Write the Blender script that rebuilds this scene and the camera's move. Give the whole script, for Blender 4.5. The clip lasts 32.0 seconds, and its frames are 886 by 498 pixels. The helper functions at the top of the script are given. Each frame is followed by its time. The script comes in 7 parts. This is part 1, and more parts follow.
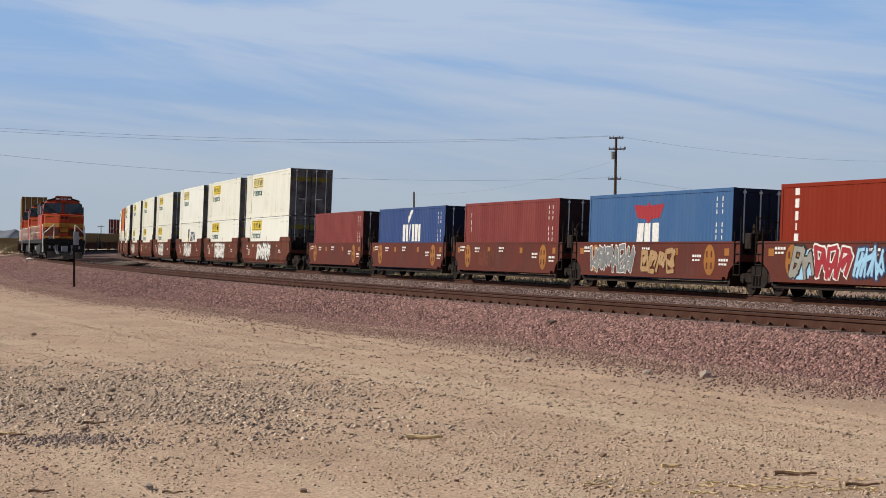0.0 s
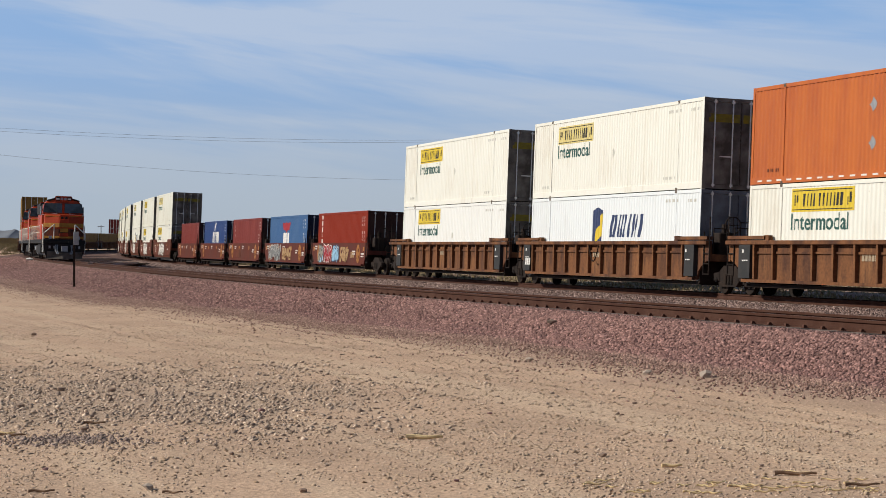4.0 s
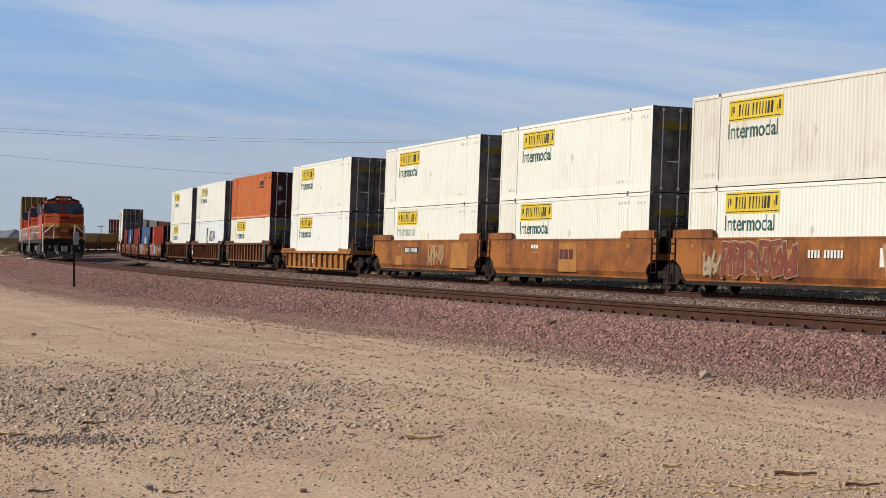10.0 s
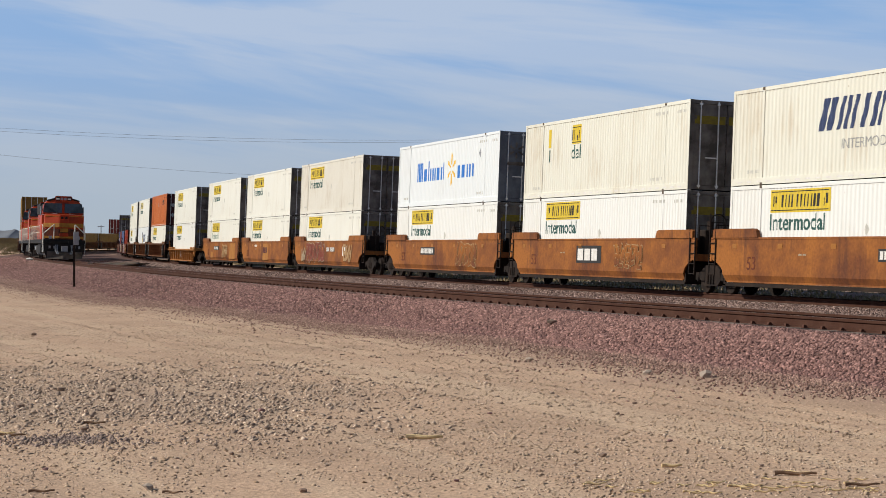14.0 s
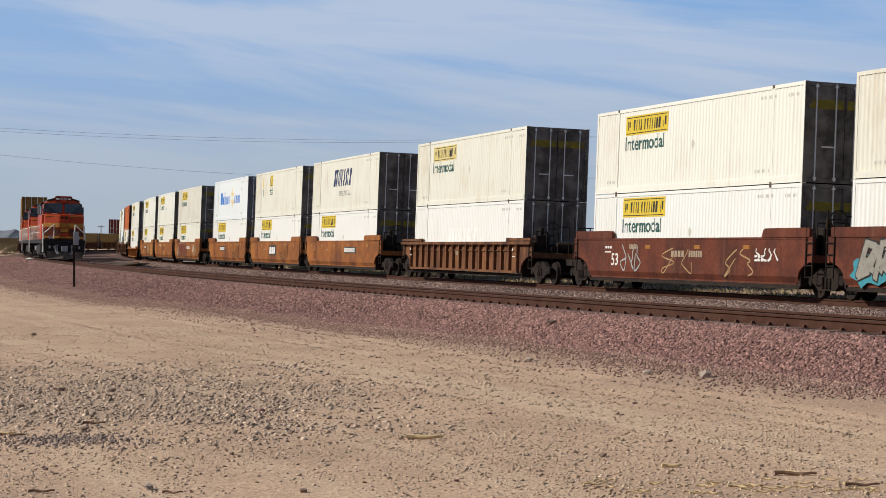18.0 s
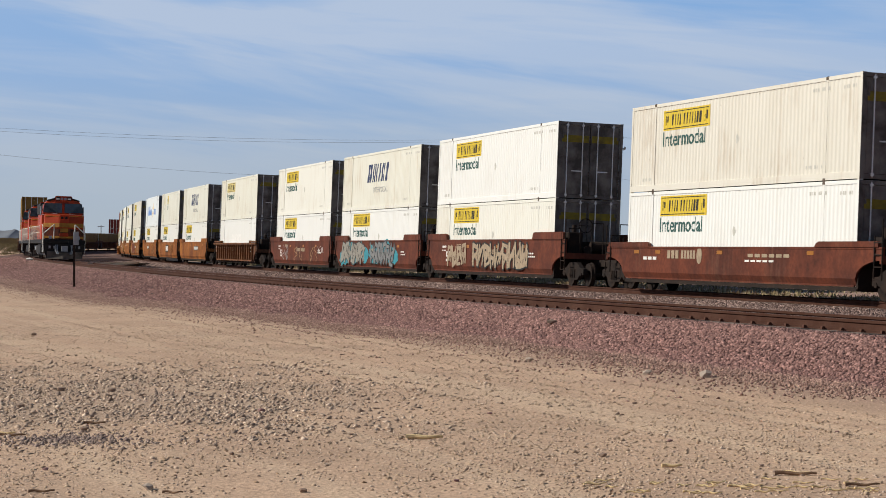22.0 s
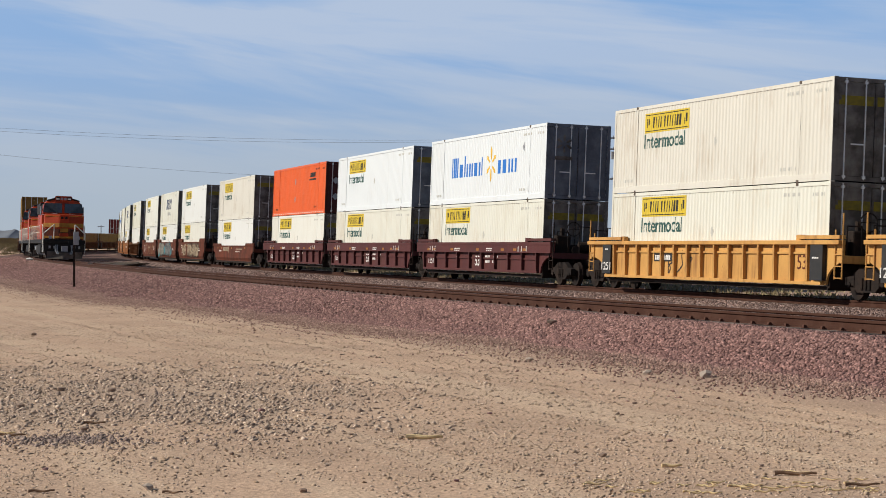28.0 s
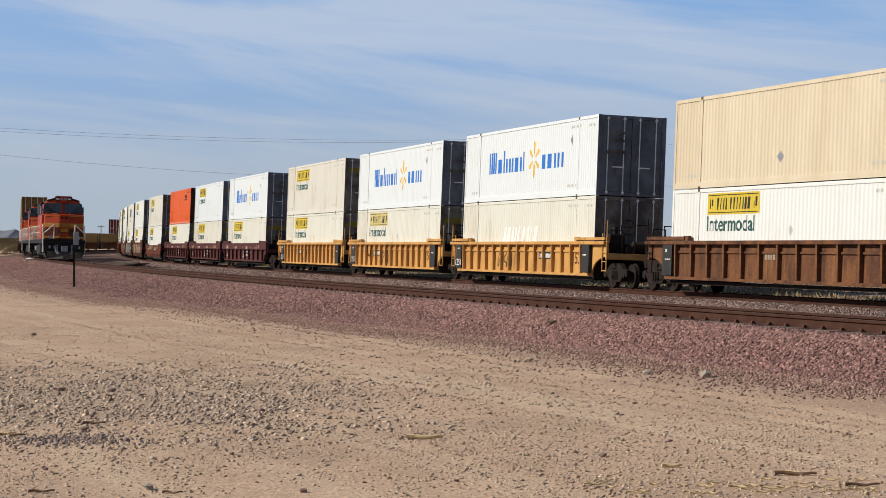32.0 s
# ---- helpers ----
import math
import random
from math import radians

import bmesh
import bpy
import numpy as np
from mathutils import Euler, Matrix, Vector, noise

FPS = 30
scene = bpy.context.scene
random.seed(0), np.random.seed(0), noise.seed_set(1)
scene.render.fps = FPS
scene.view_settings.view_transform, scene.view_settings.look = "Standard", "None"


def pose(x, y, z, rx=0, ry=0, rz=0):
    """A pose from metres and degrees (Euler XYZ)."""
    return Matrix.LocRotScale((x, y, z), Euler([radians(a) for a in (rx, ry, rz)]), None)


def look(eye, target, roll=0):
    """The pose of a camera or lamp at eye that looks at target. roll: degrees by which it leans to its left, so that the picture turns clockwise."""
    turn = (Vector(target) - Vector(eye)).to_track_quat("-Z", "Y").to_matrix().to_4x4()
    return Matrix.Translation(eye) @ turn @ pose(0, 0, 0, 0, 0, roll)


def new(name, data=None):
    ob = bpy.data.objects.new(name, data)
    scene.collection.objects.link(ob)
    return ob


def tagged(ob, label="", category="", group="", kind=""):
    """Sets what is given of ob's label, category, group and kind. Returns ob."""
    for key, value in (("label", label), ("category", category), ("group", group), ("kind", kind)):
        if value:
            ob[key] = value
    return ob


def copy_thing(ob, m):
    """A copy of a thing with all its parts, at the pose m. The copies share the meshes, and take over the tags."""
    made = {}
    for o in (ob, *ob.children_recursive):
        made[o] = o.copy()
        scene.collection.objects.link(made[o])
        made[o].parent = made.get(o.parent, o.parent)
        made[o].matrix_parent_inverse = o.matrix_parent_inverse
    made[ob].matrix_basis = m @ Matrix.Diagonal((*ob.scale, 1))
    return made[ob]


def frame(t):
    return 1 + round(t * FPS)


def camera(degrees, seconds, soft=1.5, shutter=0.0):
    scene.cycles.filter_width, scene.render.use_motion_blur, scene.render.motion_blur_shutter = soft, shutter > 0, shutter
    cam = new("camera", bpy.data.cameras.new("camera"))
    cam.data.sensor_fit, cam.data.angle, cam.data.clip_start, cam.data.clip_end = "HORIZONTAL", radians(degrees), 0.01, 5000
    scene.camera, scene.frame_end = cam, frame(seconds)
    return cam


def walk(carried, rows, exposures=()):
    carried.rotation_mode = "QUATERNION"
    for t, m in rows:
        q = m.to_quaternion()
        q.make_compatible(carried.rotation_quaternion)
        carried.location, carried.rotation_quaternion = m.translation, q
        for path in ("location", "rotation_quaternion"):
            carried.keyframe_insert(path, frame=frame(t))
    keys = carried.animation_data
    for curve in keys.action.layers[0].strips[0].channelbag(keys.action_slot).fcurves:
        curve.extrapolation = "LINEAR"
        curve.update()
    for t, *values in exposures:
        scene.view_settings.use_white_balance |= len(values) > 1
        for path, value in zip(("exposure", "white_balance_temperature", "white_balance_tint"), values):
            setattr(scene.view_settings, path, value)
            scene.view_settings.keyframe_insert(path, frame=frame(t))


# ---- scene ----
cam = camera(23.63, 32.0, soft=0.85, shutter=0.08)
EYE = Vector((0.0, 0.0, 1.80))
VIEW = look(EYE, EYE + Vector((0.0, 1.0, -0.00598)), -0.14)
walk(cam, [(0.0, VIEW), (32.0, VIEW)], [(0.0, 0.0), (32.0, 0.0)])

# ---- world, sun ----
SUN_TO = Vector((-0.81, 0.03, 0.58)).normalized()      # towards the sun
world = bpy.data.worlds.new("sky")
scene.world = world
world.use_nodes = True


def node(tree, kind, **values):
    n = tree.nodes.new(kind)
    for key, value in values.items():
        n.inputs[key].default_value = value
    return n


def build_sky():
    t = world.node_tree
    t.nodes.clear()
    link = t.links.new
    out = t.nodes.new("ShaderNodeOutputWorld")
    back = node(t, "ShaderNodeBackground", Strength=0.066)
    sky = t.nodes.new("ShaderNodeTexSky")
    sky.sky_type = "NISHITA"
    sky.sun_disc = False
    sky.sun_elevation = math.asin(SUN_TO.z)
    sky.sun_rotation = math.atan2(SUN_TO.x, SUN_TO.y)
    sky.dust_density = 0.3
    sky.air_density = 1.0
    sky.ozone_density = 1.0
    # the haze near the horizon is thin: the dome is sampled a little higher
    lift = t.nodes.new("ShaderNodeMapping")
    lift.inputs["Location"].default_value = (0.0, 0.0, 0.22)
    lift.inputs["Scale"].default_value = (1.0, 1.0, 1.6)
    co = t.nodes.new("ShaderNodeTexCoord")
    # thin streaked cirrus in a pale haze that thins upwards
    def cirrus(turn, stretch, detail, spread):
        rot, mp = t.nodes.new("ShaderNodeMapping"), t.nodes.new("ShaderNodeMapping")
        rot.inputs["Rotation"].default_value = (0.0, turn, 0.0)
        mp.inputs["Scale"].default_value = stretch
        mp.inputs["Location"].default_value = (-1.3, 0.4, 0.0)
        n = node(t, "ShaderNodeTexNoise", Scale=1.0, Detail=detail, Roughness=0.56, Distortion=0.9)
        r = t.nodes.new("ShaderNodeMapRange")
        r.interpolation_type = "SMOOTHSTEP"
        r.inputs[1].default_value, r.inputs[2].default_value = spread
        link(co.outputs["Generated"], rot.inputs[0]), link(rot.outputs[0], mp.inputs[0]), link(mp.outputs[0], n.inputs["Vector"])
        link(n.outputs[0], r.inputs[0])
        return r

    broad = cirrus(-0.15, (3.2, 3.2, 24.0), 5.0, (0.38, 0.62))
    broad.inputs[3].default_value, broad.inputs[4].default_value = 0.20, 0.96
    wisps = cirrus(-0.08, (8.0, 8.0, 80.0), 6.0, (0.42, 0.70))
    wisps.inputs[3].default_value, wisps.inputs[4].default_value = -0.08, 0.17
    add = t.nodes.new("ShaderNodeMath")
    add.operation, add.use_clamp = "ADD", True
    veil = t.nodes.new("ShaderNodeMixRGB")
    veil.inputs["Color1"].default_value, veil.inputs["Color2"].default_value = (3.45, 6.35, 11.1, 1), (7.05, 8.6, 11.2, 1)
    sep = t.nodes.new("ShaderNodeSeparateXYZ")
    # dusty at the very horizon
    dust = t.nodes.new("ShaderNodeMapRange")
    dust.interpolation_type = "SMOOTHSTEP"
    dust.inputs[1].default_value, dust.inputs[2].default_value = -0.01, 0.10
    tone = t.nodes.new("ShaderNodeMixRGB")
    tone.inputs["Color1"].default_value = (6.45, 7.45, 8.5, 1)
    thin = t.nodes.new("ShaderNodeMapRange")
    thin.interpolation_type = "SMOOTHSTEP"
    thin.inputs[1].default_value, thin.inputs[2].default_value = 0.12, 0.27
    thin.inputs[3].default_value, thin.inputs[4].default_value = 0.94, 0.03
    mix = t.nodes.new("ShaderNodeMixRGB")
    link(co.outputs["Generated"], lift.inputs[0]), link(lift.outputs[0], sky.inputs["Vector"])
    # the veil is thinner towards the east
    slope = t.nodes.new("ShaderNodeMath")
    slope.operation = "MULTIPLY_ADD"
    slope.inputs[1].default_value = -0.75
    link(sep.outputs[0], slope.inputs[0]), link(broad.outputs[0], slope.inputs[2])
    link(slope.outputs[0], add.inputs[0]), link(wisps.outputs[0], add.inputs[1]), link(add.outputs[0], veil.inputs["Fac"])
    link(co.outputs["Generated"], sep.inputs[0]), link(sep.outputs[2], thin.inputs[0]), link(sep.outputs[2], dust.inputs[0])
    link(dust.outputs[0], tone.inputs["Fac"]), link(veil.outputs[0], tone.inputs["Color2"])
    link(thin.outputs[0], mix.inputs["Fac"]), link(sky.outputs[0], mix.inputs["Color1"]), link(tone.outputs[0], mix.inputs["Color2"])
    link(mix.outputs[0], back.inputs["Color"]), link(back.outputs[0], out.inputs["Surface"])


build_sky()
sun = new("sun", bpy.data.lights.new("sun", "SUN"))
sun.data.energy, sun.data.angle, sun.data.color = 4.85, radians(0.55), (1.0, 0.945, 0.845)
sun.matrix_world = look((0, 0, 60), Vector((0, 0, 60)) - SUN_TO)


# ---- materials ----
def material(name, base, rough=0.6, metal=0.0, second=None, scale=1.2, amount=0.5, fine=0.12, fine_scale=40.0,
             bump=0.0, bump_scale=40.0, stretch=(1, 1, 1), spread=(0.42, 0.66), each=0.0, coat=0.0, spec=0.2, streaks=None, rust=None, masks=()):
    """A surface with stains of a second colour, fine grain and relief; each: brightness varying from object to object."""
    m = bpy.data.materials.new(name)
    m.use_nodes = True
    t = m.node_tree
    p = t.nodes["Principled BSDF"]
    link = t.links.new
    p.inputs["Roughness"].default_value = rough
    p.inputs["Metallic"].default_value = metal
    p.inputs["Specular IOR Level"].default_value = spec
    co = t.nodes.new("ShaderNodeTexCoord")
    mp = t.nodes.new("ShaderNodeMapping")
    mp.inputs["Scale"].default_value = stretch
    link(co.outputs["Object"], mp.inputs[0])
    big = node(t, "ShaderNodeTexNoise", Scale=scale, Detail=7.0, Roughness=0.62)
    link(mp.outputs[0], big.inputs["Vector"])
    ramp = t.nodes.new("ShaderNodeMapRange")
    ramp.inputs[1].default_value, ramp.inputs[2].default_value = spread
    ramp.inputs[3].default_value, ramp.inputs[4].default_value = 0.0, amount
    link(big.outputs[0], ramp.inputs[0])
    mix = t.nodes.new("ShaderNodeMixRGB")
    mix.inputs[1].default_value = (*base, 1)
    mix.inputs[2].default_value = (*(second or [c * 0.6 for c in base]), 1)
    link(ramp.outputs[0], mix.inputs[0])
    if streaks:
        # long worn bands: angle in degrees, colour
        mp3 = t.nodes.new("ShaderNodeMapping")
        mp3.inputs["Rotation"].default_value = (0, 0, radians(-streaks[0]))
        mp4 = t.nodes.new("ShaderNodeMapping")
        mp4.inputs["Scale"].default_value = (0.055, 1.15, 1.0)
        sn = node(t, "ShaderNodeTexNoise", Scale=1.0, Detail=5.0, Roughness=0.6, Distortion=0.25)
        sr = t.nodes.new("ShaderNodeMapRange")
        sr.inputs[1].default_value, sr.inputs[2].default_value = 0.48, 0.68
        sr.inputs[3].default_value, sr.inputs[4].default_value = 0.0, 0.85
        sm = t.nodes.new("ShaderNodeMixRGB")
        sm.inputs[2].default_value = (*streaks[1], 1)
        link(co.outputs["Object"], mp3.inputs[0]), link(mp3.outputs[0], mp4.inputs[0]), link(mp4.outputs[0], sn.inputs["Vector"])
        link(sn.outputs[0], sr.inputs[0]), link(sr.outputs[0], sm.inputs[0]), link(mix.outputs[0], sm.inputs[1])
        mix = sm
    if rust:
        # runs of rust and grime down the face: colour, strength
        mp5 = t.nodes.new("ShaderNodeMapping")
        mp5.inputs["Scale"].default_value = (5.5, 5.5, 0.35)
        rn = node(t, "ShaderNodeTexNoise", Scale=1.0, Detail=6.0, Roughness=0.7)
        rb = node(t, "ShaderNodeTexNoise", Scale=0.5, Detail=3.0)
        mm = t.nodes.new("ShaderNodeMath")
        mm.operation = "MULTIPLY"
        rr = t.nodes.new("ShaderNodeMapRange")
        rr.inputs[1].default_value, rr.inputs[2].default_value = 0.28, 0.42
        rr.inputs[3].default_value, rr.inputs[4].default_value = 0.0, rust[1]
        rm = t.nodes.new("ShaderNodeMixRGB")
        rm.inputs[2].default_value = (*rust[0], 1)
        link(co.outputs["Object"], mp5.inputs[0]), link(mp5.outputs[0], rn.inputs["Vector"]), link(co.outputs["Object"], rb.inputs["Vector"])
        link(rn.outputs[0], mm.inputs[0]), link(rb.outputs[0], mm.inputs[1]), link(mm.outputs[0], rr.inputs[0])
        link(rr.outputs[0], rm.inputs[0]), link(mix.outputs[0], rm.inputs[1])
        mix = rm
    if rust:
        # small chipped spots that have rusted
        sn2 = node(t, "ShaderNodeTexNoise", Scale=2.6, Detail=8.0, Roughness=0.78)
        sr2 = t.nodes.new("ShaderNodeMapRange")
        sr2.inputs[1].default_value, sr2.inputs[2].default_value = 0.655, 0.70
        sr2.inputs[3].default_value, sr2.inputs[4].default_value = 0.0, min(0.85, rust[1] * 1.5)
        sm2 = t.nodes.new("ShaderNodeMixRGB")
        sm2.inputs[2].default_value = (*[c * 0.6 for c in rust[0]], 1)
        link(co.outputs["Object"], sn2.inputs["Vector"]), link(sn2.outputs[0], sr2.inputs[0])
        link(sr2.outputs[0], sm2.inputs[0]), link(mix.outputs[0], sm2.inputs[1])
        mix = sm2
    for field, tint in masks:
        # a surface layer spread where the mesh's field says, ragged at its edge
        at = t.nodes.new("ShaderNodeAttribute")
        at.attribute_name = field
        an = node(t, "ShaderNodeTexNoise", Scale=2.3, Detail=6.0, Roughness=0.7)
        am = t.nodes.new("ShaderNodeMath")
        am.operation = "MULTIPLY"
        ar = t.nodes.new("ShaderNodeMapRange")
        ar.inputs[1].default_value, ar.inputs[2].default_value = 0.12, 0.55
        ar.inputs[3].default_value, ar.inputs[4].default_value = 0.0, 0.9
        ax = t.nodes.new("ShaderNodeMixRGB")
        ax.inputs[2].default_value = (*tint, 1)
        link(co.outputs["Object"], an.inputs["Vector"]), link(at.outputs["Fac"], am.inputs[0]), link(an.outputs[0], am.inputs[1])
        link(am.outputs[0], ar.inputs[0]), link(ar.outputs[0], ax.inputs[0]), link(mix.outputs[0], ax.inputs[1])
        mix = ax
    grain = node(t, "ShaderNodeTexNoise", Scale=fine_scale, Detail=4.0)
    link(co.outputs["Object"], grain.inputs["Vector"])
    gr = t.nodes.new("ShaderNodeMapRange")
    gr.inputs[1].default_value, gr.inputs[2].default_value = 0.3, 0.7
    gr.inputs[3].default_value, gr.inputs[4].default_value = 1.0 - fine, 1.0 + fine
    link(grain.outputs[0], gr.inputs[0])
    hsv = t.nodes.new("ShaderNodeHueSaturation")
    link(mix.outputs[0], hsv.inputs["Color"])
    value = gr.outputs[0]
    if each:
        info = t.nodes.new("ShaderNodeObjectInfo")
        er = t.nodes.new("ShaderNodeMapRange")
        er.inputs[3].default_value, er.inputs[4].default_value = 1 - each, 1 + each
        link(info.outputs["Random"], er.inputs[0])
        mu = t.nodes.new("ShaderNodeMath")
        mu.operation = "MULTIPLY"
        link(gr.outputs[0], mu.inputs[0]), link(er.outputs[0], mu.inputs[1])
        value = mu.outputs[0]
    link(value, hsv.inputs["Value"])
    link(hsv.outputs[0], p.inputs["Base Color"])
    if bump:
        bm_ = node(t, "ShaderNodeBump", Strength=1.0, Distance=bump)
        bn = node(t, "ShaderNodeTexNoise", Scale=bump_scale, Detail=5.0)
        link(co.outputs["Object"], bn.inputs["Vector"])
        link(bn.outputs[0], bm_.inputs["Height"]), link(bm_.outputs[0], p.inputs["Normal"])
    if coat:
        p.inputs["Coat Weight"].default_value = coat
    return m


DIRT = material("dirt", (0.498, 0.343, 0.239), 0.95, second=(0.385, 0.265, 0.186), scale=0.35, amount=0.85, fine=0.26, fine_scale=26.0,
                bump=0.018, bump_scale=24.0, spread=(0.44, 0.68), streaks=(111.0, (0.535, 0.390, 0.275)),
                masks=(("tracked", (0.56, 0.412, 0.290)), ("gravelly", (0.385, 0.282, 0.207)), ("foot", (0.295, 0.190, 0.150))))
GRAVEL = material("ballast_gravel", (0.115, 0.068, 0.058), 0.92, second=(0.14, 0.085, 0.073), scale=0.5, amount=0.6, fine=0.55, fine_scale=14.0,
                  bump=0.06, bump_scale=13.0)
RUST_RAIL = material("rail_steel_rusted", (0.050, 0.018, 0.010), 0.85, second=(0.085, 0.040, 0.026), scale=2.0, amount=0.6, fine=0.2)
CLIP = material("rail_clip_rusted", (0.090, 0.038, 0.024), 0.8, second=(0.05, 0.022, 0.015), scale=6.0)
STEEL = material("worn_steel", (0.15, 0.115, 0.095), 0.45, 0.7, second=(0.10, 0.07, 0.055), scale=3.0)
# crossover rails: sun on their sides is put into this pale colour
LIT_RAIL = material("sunlit_rail", (0.36, 0.31, 0.27), 0.5, 0.2, second=(0.22, 0.16, 0.12), scale=2.0)
CREOSOTE = material("creosoted_timber", (0.020, 0.014, 0.011), 0.85, second=(0.045, 0.032, 0.025), scale=3.0, amount=0.6, each=0.3, spec=0.0)
CONCRETE = material("sleeper_concrete", (0.30, 0.235, 0.195), 0.9, second=(0.19, 0.135, 0.11), scale=3.0, amount=0.8, each=0.15)
WHITE = material("container_white", (0.745, 0.735, 0.660), 0.42, second=(0.66, 0.63, 0.53), scale=0.8, amount=0.5, fine=0.03,
                 stretch=(1.6, 1.6, 0.25), spread=(0.48, 0.8), rust=((0.44, 0.33, 0.21), 0.32))
BRIGHT = material("container_bright_white", (0.755, 0.755, 0.720), 0.40, second=(0.70, 0.69, 0.63), scale=0.8, amount=0.4, fine=0.02,
                  stretch=(1.6, 1.6, 0.25), spread=(0.50, 0.8), rust=((0.46, 0.38, 0.28), 0.22))
CREAM = material("container_cream", (0.70, 0.688, 0.597), 0.45, second=(0.58, 0.53, 0.42), scale=0.8, amount=0.5, fine=0.03,
                 stretch=(1.6, 1.6, 0.25), spread=(0.46, 0.8), rust=((0.42, 0.29, 0.16), 0.42))
PUTTY = material("container_putty_white", (0.665, 0.635, 0.555), 0.48, second=(0.55, 0.51, 0.42), scale=0.7, amount=0.5, fine=0.03,
                 stretch=(1.6, 1.6, 0.25), spread=(0.46, 0.8), rust=((0.36, 0.25, 0.15), 0.45))
SNOW = material("container_cool_white", (0.72, 0.75, 0.755), 0.40, second=(0.66, 0.67, 0.66), scale=0.8, amount=0.35, fine=0.03,
                stretch=(1.6, 1.6, 0.25), spread=(0.52, 0.8), rust=((0.45, 0.42, 0.38), 0.2))
TAN = material("container_tan", (0.665, 0.57, 0.415), 0.5, second=(0.54, 0.43, 0.28), scale=0.8, amount=0.5, fine=0.03, stretch=(1.6, 1.6, 0.25))
ORANGE = material("container_orange", (0.72, 0.115, 0.020), 0.45, second=(0.50, 0.09, 0.03), scale=0.9, amount=0.4, fine=0.03,
                  stretch=(1.6, 1.6, 0.3))
ORANGE_OLD = material("container_faded_orange", (0.48, 0.130, 0.030), 0.5, second=(0.33, 0.075, 0.028), scale=0.9, amount=0.6, fine=0.03,
                      stretch=(1.6, 1.6, 0.3))
RED = material("container_red", (0.190, 0.019, 0.006), 0.6, second=(0.21, 0.026, 0.012), scale=0.9, amount=0.6, fine=0.03, stretch=(1.6, 1.6, 0.3), spec=0.1)
MAROON = material("container_maroon", (0.150, 0.023, 0.018), 0.55, second=(0.215, 0.046, 0.036), scale=0.9, amount=0.7, fine=0.04, stretch=(1.6, 1.6, 0.3), rust=((0.10, 0.03, 0.025), 0.5))
BLUE = material("container_blue", (0.036, 0.096, 0.222), 0.6, second=(0.056, 0.116, 0.225), scale=0.9, amount=0.6, fine=0.03, stretch=(1.6, 1.6, 0.3))
NAVY = material("container_navy", (0.022, 0.048, 0.155), 0.5, second=(0.04, 0.07, 0.17), scale=0.9, amount=0.6, fine=0.03, stretch=(1.6, 1.6, 0.3))
YELLOW_BOX = material("container_yellow_brown", (0.25, 0.145, 0.035), 0.6, second=(0.15, 0.08, 0.025), scale=0.9, amount=0.6)
PLATE = material("decal_yellow", (0.66, 0.475, 0.035), 0.5, second=(0.55, 0.42, 0.09), scale=3.0, amount=0.5, fine=0.03)
INK = material("decal_black", (0.02, 0.02, 0.02), 0.6, second=(0.05, 0.05, 0.05))
GREEN_INK = material("decal_green", (0.025, 0.085, 0.075), 0.6, second=(0.06, 0.12, 0.11), scale=4.0)
BLUE_INK = material("decal_blue", (0.025, 0.17, 0.56), 0.5, second=(0.05, 0.2, 0.5), scale=4.0)
NAVY_INK = material("decal_navy", (0.03, 0.045, 0.11), 0.5, second=(0.06, 0.08, 0.15), scale=4.0)
GOLD_INK = material("decal_gold", (0.80, 0.50, 0.06), 0.5)
WHITE_INK = material("decal_white", (0.72, 0.70, 0.66), 0.6, second=(0.5, 0.46, 0.42), scale=5.0, amount=0.6)
GREY_INK = material("decal_grey", (0.30, 0.30, 0.29), 0.6, second=(0.42, 0.42, 0.4), scale=5.0)
FAINT_INK = material("decal_faint", (0.50, 0.49, 0.44), 0.6, second=(0.60, 0.58, 0.52), scale=5.0)
GHOST_INK = material("decal_faded", (0.84, 0.83, 0.80), 0.6, second=(0.72, 0.71, 0.66), scale=5.0)
GHOST_GREEN = material("decal_dull_green", (0.30, 0.36, 0.30), 0.6, second=(0.45, 0.47, 0.40), scale=5.0)
PALE_PLATE = material("decal_pale_yellow", (0.62, 0.50, 0.17), 0.5, second=(0.6, 0.54, 0.34), scale=3.0, amount=0.6)
TEAL_INK = material("paint_teal", (0.05, 0.25, 0.30), 0.6, second=(0.03, 0.15, 0.2), scale=4.0)
RED_INK = material("paint_red", (0.30, 0.025, 0.035), 0.6, second=(0.3, 0.03, 0.03), scale=4.0)
SKY_INK = material("paint_sky", (0.30, 0.50, 0.66), 0.6, second=(0.2, 0.36, 0.5), scale=4.0)
BEIGE_INK = material("paint_beige", (0.35, 0.275, 0.19), 0.7, second=(0.21, 0.145, 0.10), scale=4.0, amount=0.7)
FADED_RED = material("paint_faded_red", (0.16, 0.038, 0.028), 0.7, second=(0.23, 0.075, 0.035), scale=2.0, amount=0.8)
STEEL_INK = material("paint_steel_grey", (0.15, 0.155, 0.16), 0.6, second=(0.26, 0.25, 0.23), scale=4.0, amount=0.8)
PALE_INK = material("paint_pale_grey", (0.27, 0.255, 0.22), 0.7, second=(0.20, 0.18, 0.15), scale=4.0, amount=0.8)
DUSTY_INK = material("paint_dusty", (0.37, 0.245, 0.13), 0.7, second=(0.28, 0.14, 0.05), scale=3.0, amount=0.8)
AMBER = material("reflector_amber", (0.31, 0.125, 0.024), 0.5)
